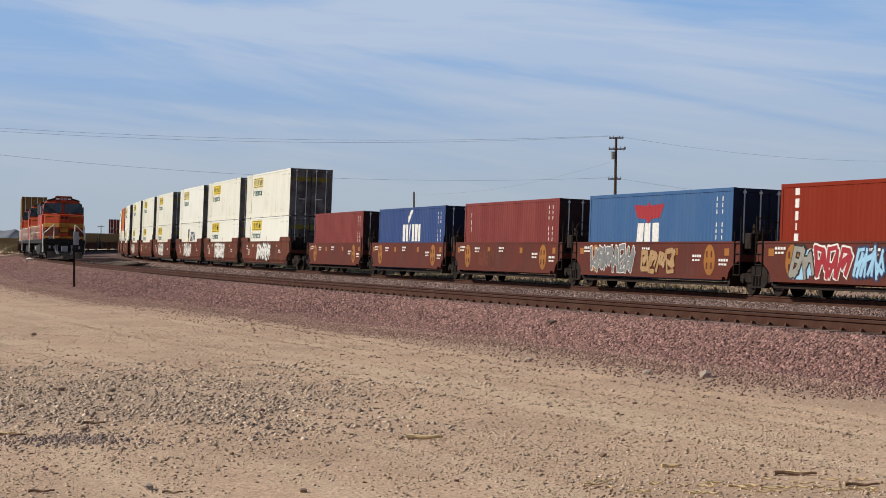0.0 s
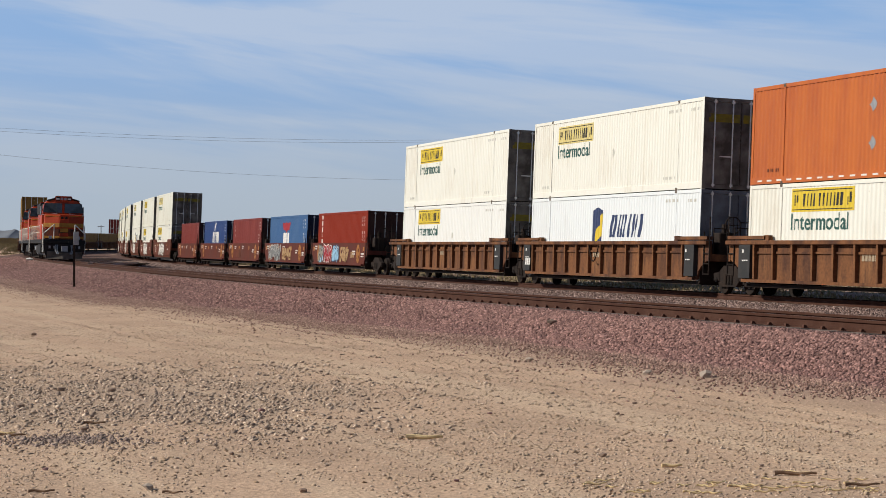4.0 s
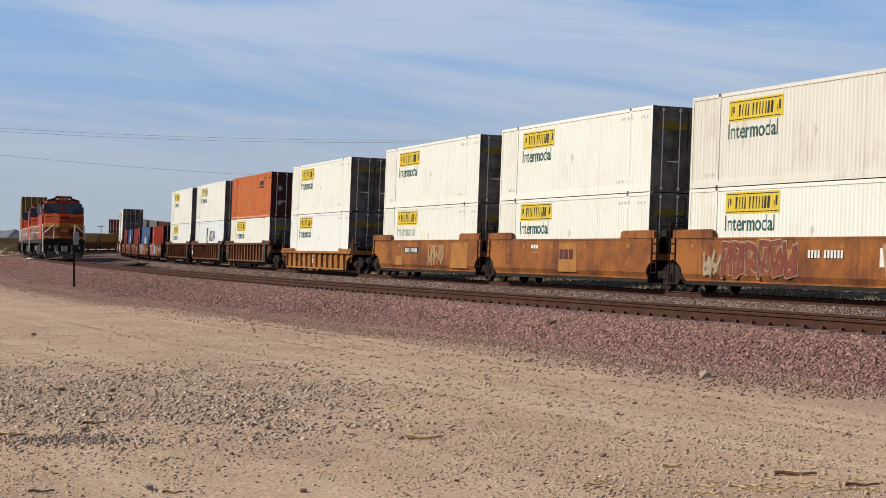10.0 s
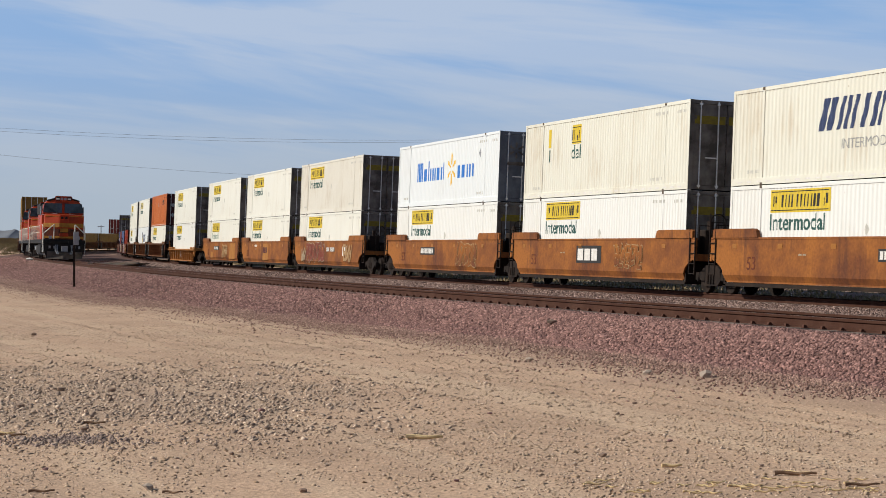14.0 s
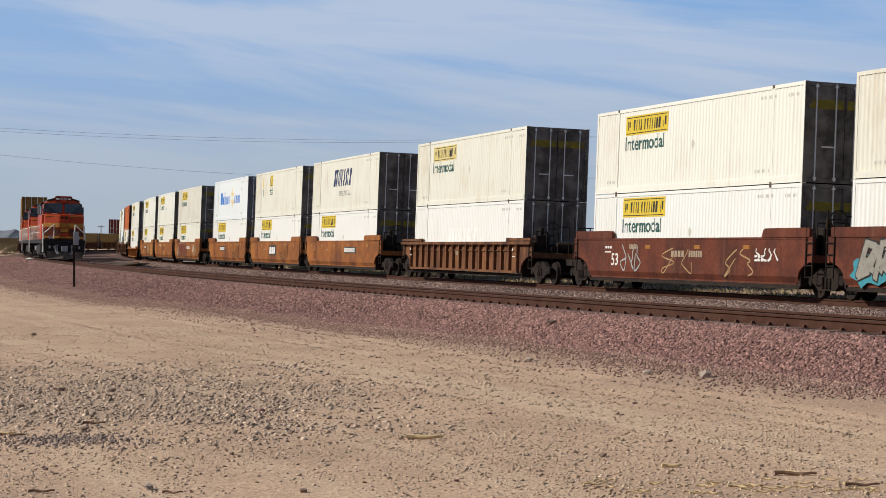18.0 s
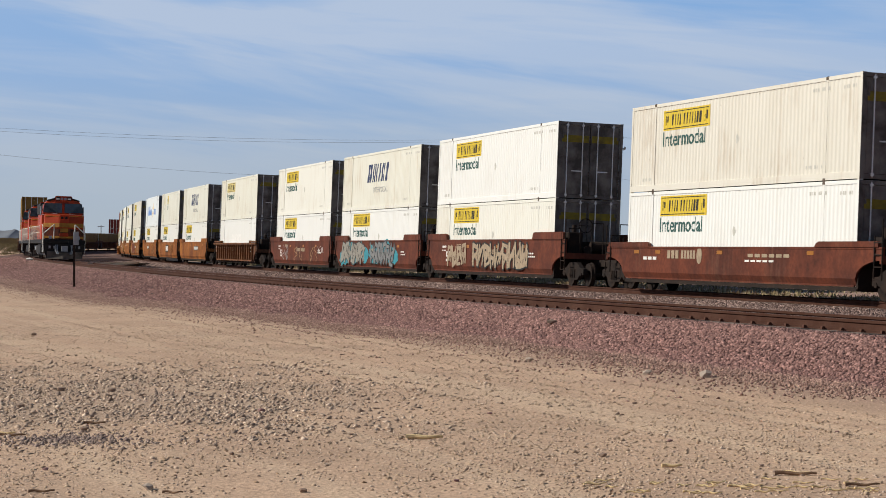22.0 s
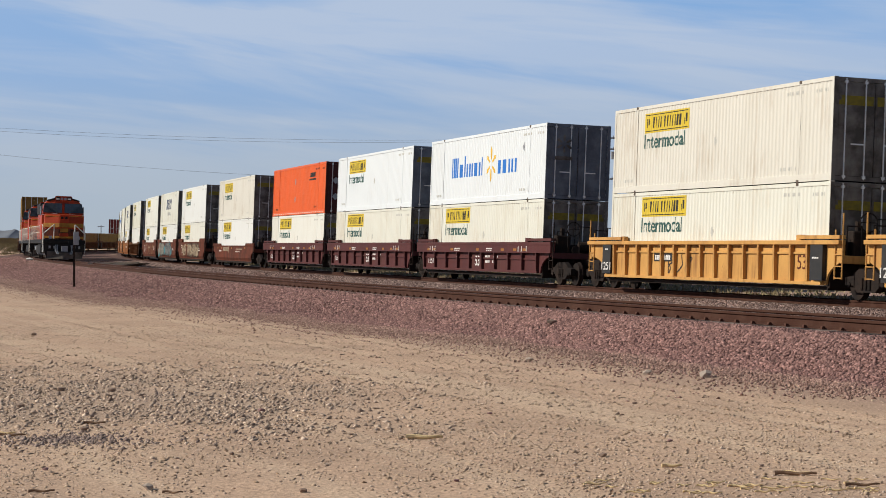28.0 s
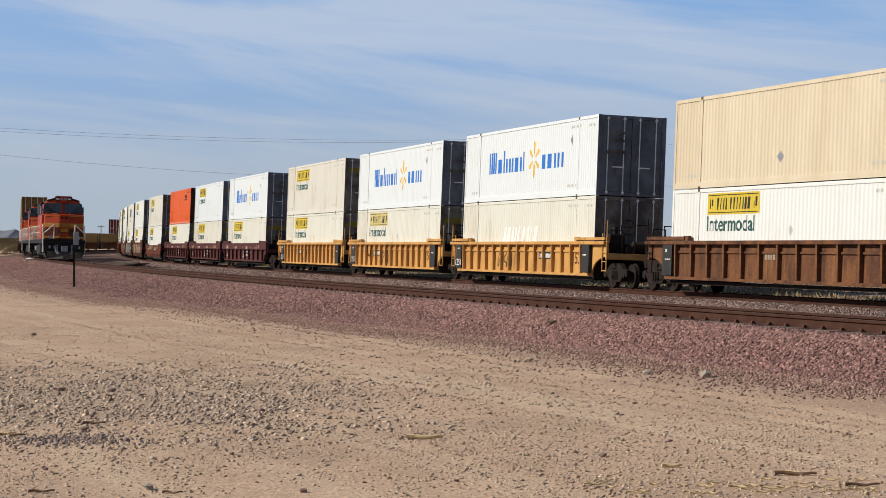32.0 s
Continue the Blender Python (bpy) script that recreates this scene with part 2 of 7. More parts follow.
CAR_BROWN = material("car_rust_brown", (0.170, 0.070, 0.029), 0.8, second=(0.058, 0.025, 0.016), scale=1.2, amount=0.92, fine=0.2, fine_scale=12.0,
                     stretch=(1.3, 1.3, 0.5), spread=(0.40, 0.62), rust=((0.27, 0.125, 0.05), 0.6))
CAR_TAN = material("car_tan_yellow", (0.35, 0.150, 0.040), 0.7, second=(0.165, 0.062, 0.022), scale=0.9, amount=0.8, fine=0.12,
                   stretch=(1.3, 1.3, 0.5), spread=(0.42, 0.70), rust=((0.13, 0.05, 0.025), 0.65))
CAR_OCHRE = material("car_weathered_ochre", (0.30, 0.108, 0.024), 0.75, second=(0.140, 0.046, 0.018), scale=0.7, amount=0.95, fine=0.18, fine_scale=10.0,
                     stretch=(0.8, 1.0, 0.9), spread=(0.40, 0.62), rust=((0.095, 0.036, 0.02), 0.8))
CAR_YELLOW = material("car_yellow", (0.575, 0.310, 0.092), 0.65, second=(0.37, 0.170, 0.052), scale=0.9, amount=0.7, fine=0.12,
                      stretch=(1.3, 1.3, 0.5), spread=(0.44, 0.72), rust=((0.22, 0.095, 0.035), 0.75))
FRESH = material("car_repainted_tan", (0.37, 0.165, 0.040), 0.7, second=(0.24, 0.095, 0.026), scale=1.3, amount=0.8, fine=0.14, fine_scale=12.0, spread=(0.38, 0.66), rust=((0.14, 0.05, 0.022), 0.6))
CAR_RED = material("car_oxide_red", (0.106, 0.0235, 0.0145), 0.75, second=(0.070, 0.018, 0.013), scale=0.8, amount=0.7, fine=0.12, stretch=(1.3, 1.3, 0.6), rust=((0.085, 0.038, 0.028), 0.7))
CAR_DARK = material("car_dark_red_brown", (0.128, 0.034, 0.017), 0.75, second=(0.060, 0.018, 0.011), scale=0.9, amount=0.9, fine=0.2, fine_scale=9.0,
                    stretch=(1.0, 1.0, 0.7), spread=(0.40, 0.62), rust=((0.150, 0.066, 0.042), 0.45))
CAR_MAROON = material("car_maroon", (0.092, 0.026, 0.024), 0.65, second=(0.060, 0.022, 0.021), scale=0.8, amount=0.7, fine=0.12, stretch=(1.3, 1.3, 0.6), rust=((0.12, 0.055, 0.04), 0.45))
UNDER = material("grimy_black_steel", (0.018, 0.012, 0.0095), 0.85, second=(0.040, 0.024, 0.016), scale=2.0, amount=0.7, fine=0.2)
BLACK_PANEL = material("black_panel", (0.03, 0.03, 0.03), 0.6, second=(0.06, 0.05, 0.045), scale=2.0)
# grey of the white boxes' doors, with the rear ends' shade put into it
DOOR_SHADED = material("door_shaded_grey", (0.19, 0.17, 0.15), 0.5, second=(0.065, 0.055, 0.048), scale=1.1, amount=0.95, fine=0.08, spread=(0.40, 0.60))
# shade of the rear ends is put into the red boxes' door colour
RED_DOOR_SHADED = material("door_shaded_red", (0.030, 0.012, 0.010), 0.6, second=(0.060, 0.022, 0.017), scale=1.5, amount=0.7, fine=0.06)
# orange boxes' doors: this deep red holds the shade of the rear end
ORANGE_DOOR_SHADED = material("door_shaded_orange", (0.062, 0.012, 0.009), 0.55, second=(0.025, 0.009, 0.008), scale=1.5, amount=0.7, fine=0.06)
# blue boxes' doors, darkened in colour for the shade at their rear
BLUE_DOOR_SHADED = material("door_shaded_blue", (0.010, 0.016, 0.038), 0.6, second=(0.018, 0.024, 0.045), scale=1.5, amount=0.7, fine=0.06)
# slate of the cool white boxes' doors, the rear's shade in its colour
COOL_DOOR_SHADED = material("door_shaded_slate", (0.150, 0.168, 0.200), 0.45, second=(0.080, 0.090, 0.110), scale=1.1, amount=0.9, fine=0.08, spread=(0.40, 0.60))
# brown steel with the shade under the cars put into its colour
BOGIE_SHADED = material("bogie_shaded_brown_steel", (0.013, 0.009, 0.0075), 0.85, second=(0.036, 0.021, 0.014), scale=2.5, amount=0.7, fine=0.2)
# plate yellow with the doors' shade put into it, and grimy blotches
DOOR_PLATE_SHADED = material("door_shaded_grimy_yellow", (0.27, 0.205, 0.015), 0.6, second=(0.10, 0.085, 0.03), scale=2.5, amount=0.9, fine=0.06)
CASTING = material("casting_dirty_steel", (0.085, 0.062, 0.048), 0.7, second=(0.16, 0.12, 0.09), scale=5.0)
DOOR_GREY = material("door_hardware", (0.72, 0.72, 0.71), 0.38, 0.3, second=(0.52, 0.50, 0.47), scale=3.0)
LOCO_ORANGE = material("loco_orange", (0.40, 0.040, 0.006), 0.42, second=(0.20, 0.027, 0.009), scale=1.0, amount=0.7, fine=0.05)
DUSTY_STEEL = material("dusty_black_steel", (0.130, 0.108, 0.092), 0.8, second=(0.055, 0.045, 0.038), scale=2.0, amount=0.8)
LOCO_GRIME = material("loco_grimy_orange", (0.15, 0.028, 0.009), 0.6, second=(0.028, 0.014, 0.009), scale=2.2, amount=0.95, fine=0.15, spread=(0.40, 0.60))
SIDE_GLASS = material("cab_side_glass", (0.012, 0.013, 0.014), 0.25, second=(0.02, 0.02, 0.02), spec=0.15)
LOCO_BLACK = material("loco_black", (0.010, 0.009, 0.009), 0.6, second=(0.028, 0.023, 0.020), scale=1.5)
LOCO_YELLOW = material("loco_yellow", (0.44, 0.20, 0.026), 0.45, second=(0.22, 0.095, 0.02), scale=1.8, amount=0.9, fine=0.1)
LOCO_GRAIL = material("handrail_white", (0.70, 0.68, 0.62), 0.5, second=(0.5, 0.46, 0.4), scale=4.0)
GLASS_DARK = material("cab_glass", (0.035, 0.042, 0.046), 0.08, second=(0.010, 0.011, 0.012), scale=1.6, amount=0.9, spec=0.5)
WOOD = material("pole_timber", (0.075, 0.052, 0.040), 0.85, second=(0.13, 0.10, 0.08), scale=4.0, stretch=(1, 1, 0.1))
WIRE = material("wire_dark", (0.22, 0.22, 0.23), 0.6)
SIGN_GREY = material("sign_grey", (0.30, 0.31, 0.33), 0.5, 0.3, second=(0.2, 0.2, 0.21), scale=6.0)


# ---- mesh helpers ----
def box(bm, x0, x1, y0, y1, z0, z1):
    v = [bm.verts.new(c) for c in ((x0, y0, z0), (x1, y0, z0), (x1, y1, z0), (x0, y1, z0), (x0, y0, z1), (x1, y0, z1), (x1, y1, z1), (x0, y1, z1))]
    for f in ((3, 2, 1, 0), (4, 5, 6, 7), (0, 1, 5, 4), (1, 2, 6, 5), (2, 3, 7, 6), (3, 0, 4, 7)):
        bm.faces.new([v[i] for i in f])
    return v


def bevelled(bm, width, segments=1):
    bmesh.ops.bevel(bm, geom=bm.edges[:], offset=width, segments=segments, affect="EDGES", clamp_overlap=True)
    return bm


def prism(bm, outline, y0, y1, axis="y"):
    """A plate with the outline given in x, z (axis y) or y, z (axis x), from y0 to y1 along the axis."""
    def at(a, b, c):
        return (a, c, b) if axis == "y" else (c, a, b) if axis == "x" else (a, b, c)
    lo = [bm.verts.new(at(a, b, y0)) for a, b in outline]
    hi = [bm.verts.new(at(a, b, y1)) for a, b in outline]
    n = len(outline)
    bm.faces.new(lo), bm.faces.new(hi[::-1])
    for i in range(n):
        bm.faces.new((lo[i], hi[i], hi[(i + 1) % n], lo[(i + 1) % n]))
    bmesh.ops.recalc_face_normals(bm, faces=bm.faces[:])


def tube(bm, a, b, r, sides=8, r2=None):
    a, b = Vector(a), Vector(b)
    q = (b - a).to_track_quat("Z", "Y")
    rings = []
    for c, rad in ((a, r), (b, r if r2 is None else r2)):
        rings.append([bm.verts.new(c + q @ Vector((math.cos(k * math.tau / sides) * rad, math.sin(k * math.tau / sides) * rad, 0))) for k in range(sides)])
    for k in range(sides):
        j = (k + 1) % sides
        bm.faces.new((rings[0][k], rings[0][j], rings[1][j], rings[1][k]))
    bm.faces.new(rings[0][::-1]), bm.faces.new(rings[1])


def mesh_of(name, bm, mat):
    me = bpy.data.meshes.new(name)
    bm.to_mesh(me)
    bm.free()
    me.materials.append(mat)
    return me


def part(name, bm, mat, parent, label="", kind=""):
    """Links a bmesh or a mesh as one part under a thing or a part."""
    ob = new(name, bm if isinstance(bm, bpy.types.Mesh) else mesh_of(name, bm, mat))
    ob.parent = parent
    if label:
        tagged(ob, label=label)
    if kind:
        tagged(ob, kind=kind)
    return ob


def thing(name, label, category, group="", kind=""):
    return tagged(new(name), label, category, group, kind)


def boxes(*rows):
    bm = bmesh.new()
    for r in rows:
        box(bm, *r)
    return bm


# ---- the two tracks ----
class Line:
    """A track's centre line: a start, a heading and a curvature that changes along it; rail-top height by a grade."""

    def __init__(self, x, y, heading, knots, bends, z, grade, cant):
        self.s = np.arange(-80.0, 641.0, 1.0)
        k = np.interp(self.s, knots, bends) * 1e-3
        h = -np.concatenate([[0], np.cumsum((k[1:] + k[:-1]) / 2)])
        self.h = h - h[80] + heading
        c = (self.h[1:] + self.h[:-1]) / 2
        px = np.concatenate([[0], np.cumsum(np.cos(c))])
        py = np.concatenate([[0], np.cumsum(np.sin(c))])
        self.x, self.y = px - px[80] + x, py - py[80] + y
        self.z0, self.grade, self.cant = z, grade, cant

    def point(self, s, off=0.0, up=0.0):
        """off: metres towards the outside of the bend; up: above the rail heads."""
        x, y, h = (float(np.interp(s, self.s, a)) for a in (self.x, self.y, self.h))
        o = off - self.cant * up
        return Vector((x - math.sin(h) * o, y + math.cos(h) * o, self.z0 + self.grade * s + up + self.cant * off))

    def seat(self, s, half=7.5):
        """The pose of a vehicle whose middle is at s: x forward, y to the outside of the bend."""
        a, b = self.point(s + half), self.point(s - half)
        fore = (a - b).normalized()
        side = Vector((-fore.y, fore.x, 0)).normalized()
        side = (side + Vector((0, 0, self.cant))).normalized()
        up = fore.cross(side).normalized()
        mid = (a + b) / 2
        return Matrix(((fore.x, side.x, up.x, mid.x), (fore.y, side.y, up.y, mid.y), (fore.z, side.z, up.z, mid.z), (0, 0, 0, 1)))


FAR = Line(12.40, 56.68, 1.88117, (0, 60, 120, 180, 250, 330), (1.126, 0.398, 0.572, 0.688, 0.310, 1.562), 0.0, -0.0031, 0.0435)
NEAR = Line(7.123, 32.565, 1.891, (0, 50, 100, 150, 200, 250, 300, 400), (0.747, 0.665, 0.512, 0.569, 0.364, 0.40, 1.20, 3.00), 0.487, -0.00303, 0.03)


def ground_height(x, y):
    return -0.17 - 0.0030 * min(max(y - 20.0, 0.0), 430.0)


# ---- ground ----
def grid_mesh(name, xs, ys, height, mat):
    verts = [(x, y, height(x, y)) for y in ys for x in xs]
    n = len(xs)
    faces = [(j * n + i, j * n + i + 1, (j + 1) * n + i + 1, (j + 1) * n + i) for j in range(len(ys) - 1) for i in range(n - 1)]
    me = bpy.data.meshes.new(name)
    me.from_pydata(verts, [], faces)
    me.materials.append(mat)
    for p in me.polygons:
        p.use_smooth = True
    return me


def from_near(x, y):
    """Metres from the near track's middle, towards the open dirt."""
    return (float(np.interp(y, NEAR.y, NEAR.x)) - x) * 0.95


# wheel ruts that run beside the bank: distance from the track, how it drifts, depth
RUTS = ((5.45, -0.010, 0.018), (6.75, 0.020, 0.012), (8.6, 0.034, 0.009), (11.6, 0.05, 0.008))


def rut_profile(x, y):
    """Height and trace of the ruts: a pressed trough with a low berm at both sides."""
    o = from_near(x, y)
    z, trace = 0.0, 0.0
    for base, drift, deep in RUTS:
        d = (o - base - drift * (y - 30.0) - 0.35 * noise.noise((y * 0.06, base, 0.0))) / 0.17
        if abs(d) < 3.5:
            z += deep * (0.9 * math.exp(-((abs(d) - 1.5) / 0.6) ** 2) - math.exp(-d * d))
            trace += math.exp(-(d * 0.7) ** 2)
    return z, trace


def in_patch(x, y):
    """How gravelly the dirt is: about 1 in the middle of the patch, falling to 0."""
    d = ((x + 4.3 + 0.06 * (y - 26)) / 3.6) ** 2 + ((y - 26.0) / (6.2 if y > 26 else 4.6)) ** 2
    n = noise.noise((x * 0.7, y * 0.35, 7.0)) + 0.5 * noise.noise((x * 2.0, y, 3.0))
    return math.exp(-1.5 * max(0.0, d - 0.40 + 1.3 * n))


def rough_ground(x, y):
    z = ground_height(x, y)
    if 0 < y < 130 and abs(x) < 45:
        z += 0.014 * noise.noise((x * 0.35, y * 0.2, 0.0)) + 0.012 * noise.noise((x * 1.3, y * 1.3, 4.0))
        if y < 75:
            z += rut_profile(x, y)[0]
    return z


gx = [-4000, -1500, -600, -250, -120, -60] + list(np.arange(-36, -15, 0.75)) + list(np.arange(-15, 10.01, 0.14)) + list(np.arange(10.75, 30.1, 0.75)) + [45, 80, 150, 300, 700, 1600, 4000]
gy = ([-3000, -600, -150, -40, -10, 0, 6] + list(np.arange(10, 15, 0.6)) + list(np.arange(15, 48, 0.16)) + list(np.arange(48, 75, 0.4)) + list(np.arange(75, 130, 2.5)) + list(range(130, 420, 20))
      + [500, 700, 1000, 1600, 2600, 4500])
gx, gy = [float(v) for v in gx], [float(v) for v in gy]
ground = tagged(new("ground", grid_mesh("ground", gx, gy, rough_ground, DIRT)), "dry tan desert dirt with tyre marks and scattered stones", "ground", kind="structure")


FOOT = (3.3, 3.3, 3.15, 3.2, 3.8, 4.0, 4.3, 5.5, 5.75, 5.95, 6.5, 7.2, 7.4, 7.4)


def foot_width(s):
    """How far from the near track's middle the bank reaches."""
    return float(np.interp(s, (-40, 0, 5, 10, 15, 20, 30, 40, 50, 60, 80, 120, 200, 470), FOOT)) + 0.30 * noise.noise((s * 0.35, 5.0, 0.0)) + 0.14 * noise.noise((s * 1.3, 1.0, 0.0))


def lay_fields():
    """Fields of the dirt: wheel traces, the gravel patch, stained soil along the foot of the bank."""
    names = ("tracked", "gravelly", "foot")
    layers = [ground.data.attributes.new(n, "FLOAT", "POINT") for n in names]
    out = np.zeros((3, len(ground.data.vertices)), np.float32)
    k = 0
    for y in gy:
        for x in gx:
            if 8 < y < 130 and -40 < x < 20:
                o = from_near(x, y)
                if y < 75:
                    out[0, k] = rut_profile(x, y)[1] * (0.45 + 1.1 * noise.noise((x * 0.25, y * 0.12, 2.0)))
                out[1, k] = in_patch(x, y) * 0.9
                w = foot_width((y - 32.5) / 0.95)
                out[2, k] = 1.35 * math.exp(-max(0.0, o - w) / (1.5 + 1.1 * noise.noise((x * 0.5, y * 0.3, 8.0))))
            k += 1
    for layer, row in zip(layers, np.clip(out, 0, 1.4)):
        layer.data.foreach_set("value", row)


lay_fields()


def build_ballast():
    rows = []
    for s in np.arange(-40.0, 470.0, 1.0):
        s = float(s)
        a = NEAR.point(s)
        i = int(np.argmin((FAR.x - a.x) ** 2 + (FAR.y - a.y) ** 2))
        u = float(FAR.s[i])
        wide = foot_width(s)
        cols = []
        for f in (1.0, 0.85, 0.7, 0.5, 0.3, 0.12):
            p = NEAR.point(s, 1.75 + (wide - 1.75) * f)
            top = NEAR.point(s, 1.75, -0.225)
            low = ground_height(p.x, p.y)
            g = min(1.0, (f * (wide - 1.75)) / max(1.05, 0.62 * (wide - 1.75)))
            z = top.z * (1 - g) + (low + 0.02 * (1 - f) + 0.06 * (1 - f)) * g
            if f == 1.0:
                z = low - 0.04
            cols.append(Vector((p.x, p.y, z + 0.02 * noise.noise((p.x * 1.1, p.y * 1.1, 2.0)))))
        cols.append(NEAR.point(s, 1.72, -0.220))
        cols.append(NEAR.point(s, 1.34, -0.214))
        cols.append(NEAR.point(s, -1.32, -0.195))
        cols.append(NEAR.point(s, -1.75, -0.205))
        c, d = NEAR.point(s, -3.2, -0.42), FAR.point(u, 3.0, -0.36)
        cols.append(c.lerp(d, 0.0)), cols.append(c.lerp(d, 0.5)), cols.append(d)
        cols.append(FAR.point(u, 1.75, -0.21))
        cols.append(FAR.point(u, 1.32, -0.195))
        cols.append(FAR.point(u, -1.32, -0.195))
        cols.append(FAR.point(u, -1.75, -0.21))
        e = FAR.point(u, -4.0, -0.5)
        cols.append(Vector((e.x, e.y, ground_height(e.x, e.y) - 0.04)))
        rows.append(cols)
    n = len(rows[0])
    me = bpy.data.meshes.new("ballast_bed")
    me.from_pydata([tuple(v) for r in rows for v in r], [],
                   [(j * n + i, j * n + i + 1, (j + 1) * n + i + 1, (j + 1) * n + i) for j in range(len(rows) - 1) for i in range(n - 1)])
    me.materials.append(GRAVEL)
    for p in me.polygons:
        p.use_smooth = True
    me.flip_normals()
    tagged(new("ballast_bed", me), "purple-grey crushed stone ballast banked under both tracks", "ballast", kind="structure")
    return rows


BED = build_ballast()


def rail_mesh(line, off, s0, s1, step):
    prof = ((-0.075, -0.186), (0.075, -0.186), (0.072, -0.172), (0.016, -0.155), (0.010, -0.06), (0.036, -0.045), (0.037, -0.008), (0.030, 0.0), (-0.030, 0.0),
            (-0.037, -0.008), (-0.036, -0.045), (-0.010, -0.06), (-0.016, -0.155), (-0.072, -0.172))
    verts, faces = [], []
    n = len(prof)
    steps = [float(s) for s in np.arange(s0, s1, step)]
    for s in steps:
        for a, b in prof:
            verts.append(tuple(line.point(s, off + a, b)))
    for j in range(len(steps) - 1):
        for i in range(n):
            k = (i + 1) % n
            faces.append((j * n + i, j * n + k, (j + 1) * n + k, (j + 1) * n + i))
    me = bpy.data.meshes.new("rail")
    me.from_pydata(verts, [], faces)
    me.materials.append(RUST_RAIL), me.materials.append(STEEL)
    for p in me.polygons:
        p.material_index = 1 if p.index % n == 7 else 0
    return me


def build_track(line, name, label, last):
    track = thing(name, label, "railway track", kind="structure")
    for off in (0.755, -0.755):
        part("rail", rail_mesh(line, off, -40, 470, 2.0), RUST_RAIL, track)
    bm = bmesh.new()
    prism(bm, ((-1.29, -0.42), (1.29, -0.42), (1.29, -0.20), (1.24, -0.187), (-1.24, -0.187), (-1.29, -0.20)), -0.12, 0.12, "x")
    me = mesh_of("sleeper", bm, CONCRETE)
    bm = bmesh.new()
    box(bm, -0.07, 0.07, 0.06, 0.16, -0.186, -0.172)
    prism(bm, ((0.075, -0.172), (0.14, -0.172), (0.13, -0.135), (0.085, -0.142)), -0.03, 0.03, "x")
    clip = mesh_of("rail_clip", bm, CLIP)
    s = -2.0
    while s < last:
        m = line.seat(s, 1.0)
        ob = part("sleeper", me, CONCRETE, track)
        ob.matrix_world = m
        if line is NEAR and s < 70:
            c = part("rail_clip", clip, CLIP, track)
            c.matrix_world = m @ pose(0, 0.755, 0)
        s += 0.61
    return track


build_track(NEAR, "track_near", "rusted steel rails on concrete sleepers set in ballast", 175)
build_track(FAR, "track_far", "rusted steel rails on sleepers under the moving train", 110)


def crossover():
    """A turnout's rails and dark timbers that lead from the near track over to the far one."""
    track = thing("track_crossover", "rails on dark timbers that cross between both tracks", "railway track", kind="structure")

    def middle(s):
        q = NEAR.point(s, -max(0.0, 0.121 * (s - 101.0)) + 0.4 * math.exp(-((s - 101.0) / 7.0) ** 2) - 0.4)
        i = int(np.argmin((FAR.x - q.x) ** 2 + (FAR.y - q.y) ** 2))
        f = min(1.0, max(0.0, (s - 101.0) / 52.0))
        return Vector((q.x, q.y, NEAR.point(s).z * (1 - f) + FAR.point(float(FAR.s[i])).z * f + 0.05 * min(1.0, 6.0 * f)))

    def seat(s):
        a, b = middle(s + 0.6), middle(s - 0.6)
        fore = (a - b).normalized()
        side = Vector((-fore.y, fore.x, 0)).normalized()
        up = fore.cross(side)
        m = middle(s)
        return Matrix(((fore.x, side.x, up.x, m.x), (fore.y, side.y, up.y, m.y), (fore.z, side.z, up.z, m.z), (0, 0, 0, 1)))

    timber = mesh_of("timber", bevelled(boxes((-0.13, 0.13, -1.75, 1.75, -0.38, -0.165)), 0.012), CREOSOTE)
    s = 109.0
    while s < 162.0:
        ob = part("timber", timber, CREOSOTE, track)
        ob.matrix_world = seat(s)
        s += 0.58
    for off in (0.755, -0.755):
        bm = bmesh.new()
        last = None
        for k in range(57):
            m = seat(107.0 + k)
            row = [bm.verts.new(m @ Vector((0, off + a, b))) for a, b in ((-0.07, -0.165), (0.07, -0.165), (0.036, -0.03), (0.034, 0.0), (-0.034, 0.0), (-0.036, -0.03))]
            if last:
                for i in range(6):
                    bm.faces.new((last[i], last[(i + 1) % 6], row[(i + 1) % 6], row[i]))
            last = row
        part("rail", bm, LIT_RAIL, track, "pale rail with sunlight put into its colour")


crossover()


# ---- containers ----
def corrugated(bm, x0, x1, y, out, z0, z1, pitch, depth):
    """A vertical sheet with trapezoid corrugation; out: +1 or -1, the way that it faces."""
    n = max(1, round((x1 - x0) / pitch))
    p = (x1 - x0) / n
    xs = []
    for i in range(n):
        a = x0 + i * p
        xs += [(a, 0), (a + 0.22 * p, -depth), (a + 0.5 * p, -depth), (a + 0.72 * p, 0)]
    xs.append((x1, 0))
    lo = [bm.verts.new((x, y + out * d, z0)) for x, d in xs]
    hi = [bm.verts.new((x, y + out * d, z1)) for x, d in xs]
    for i in range(len(xs) - 1):
        q = (lo[i], lo[i + 1], hi[i + 1], hi[i])
        bm.faces.new(q if out < 0 else q[::-1])


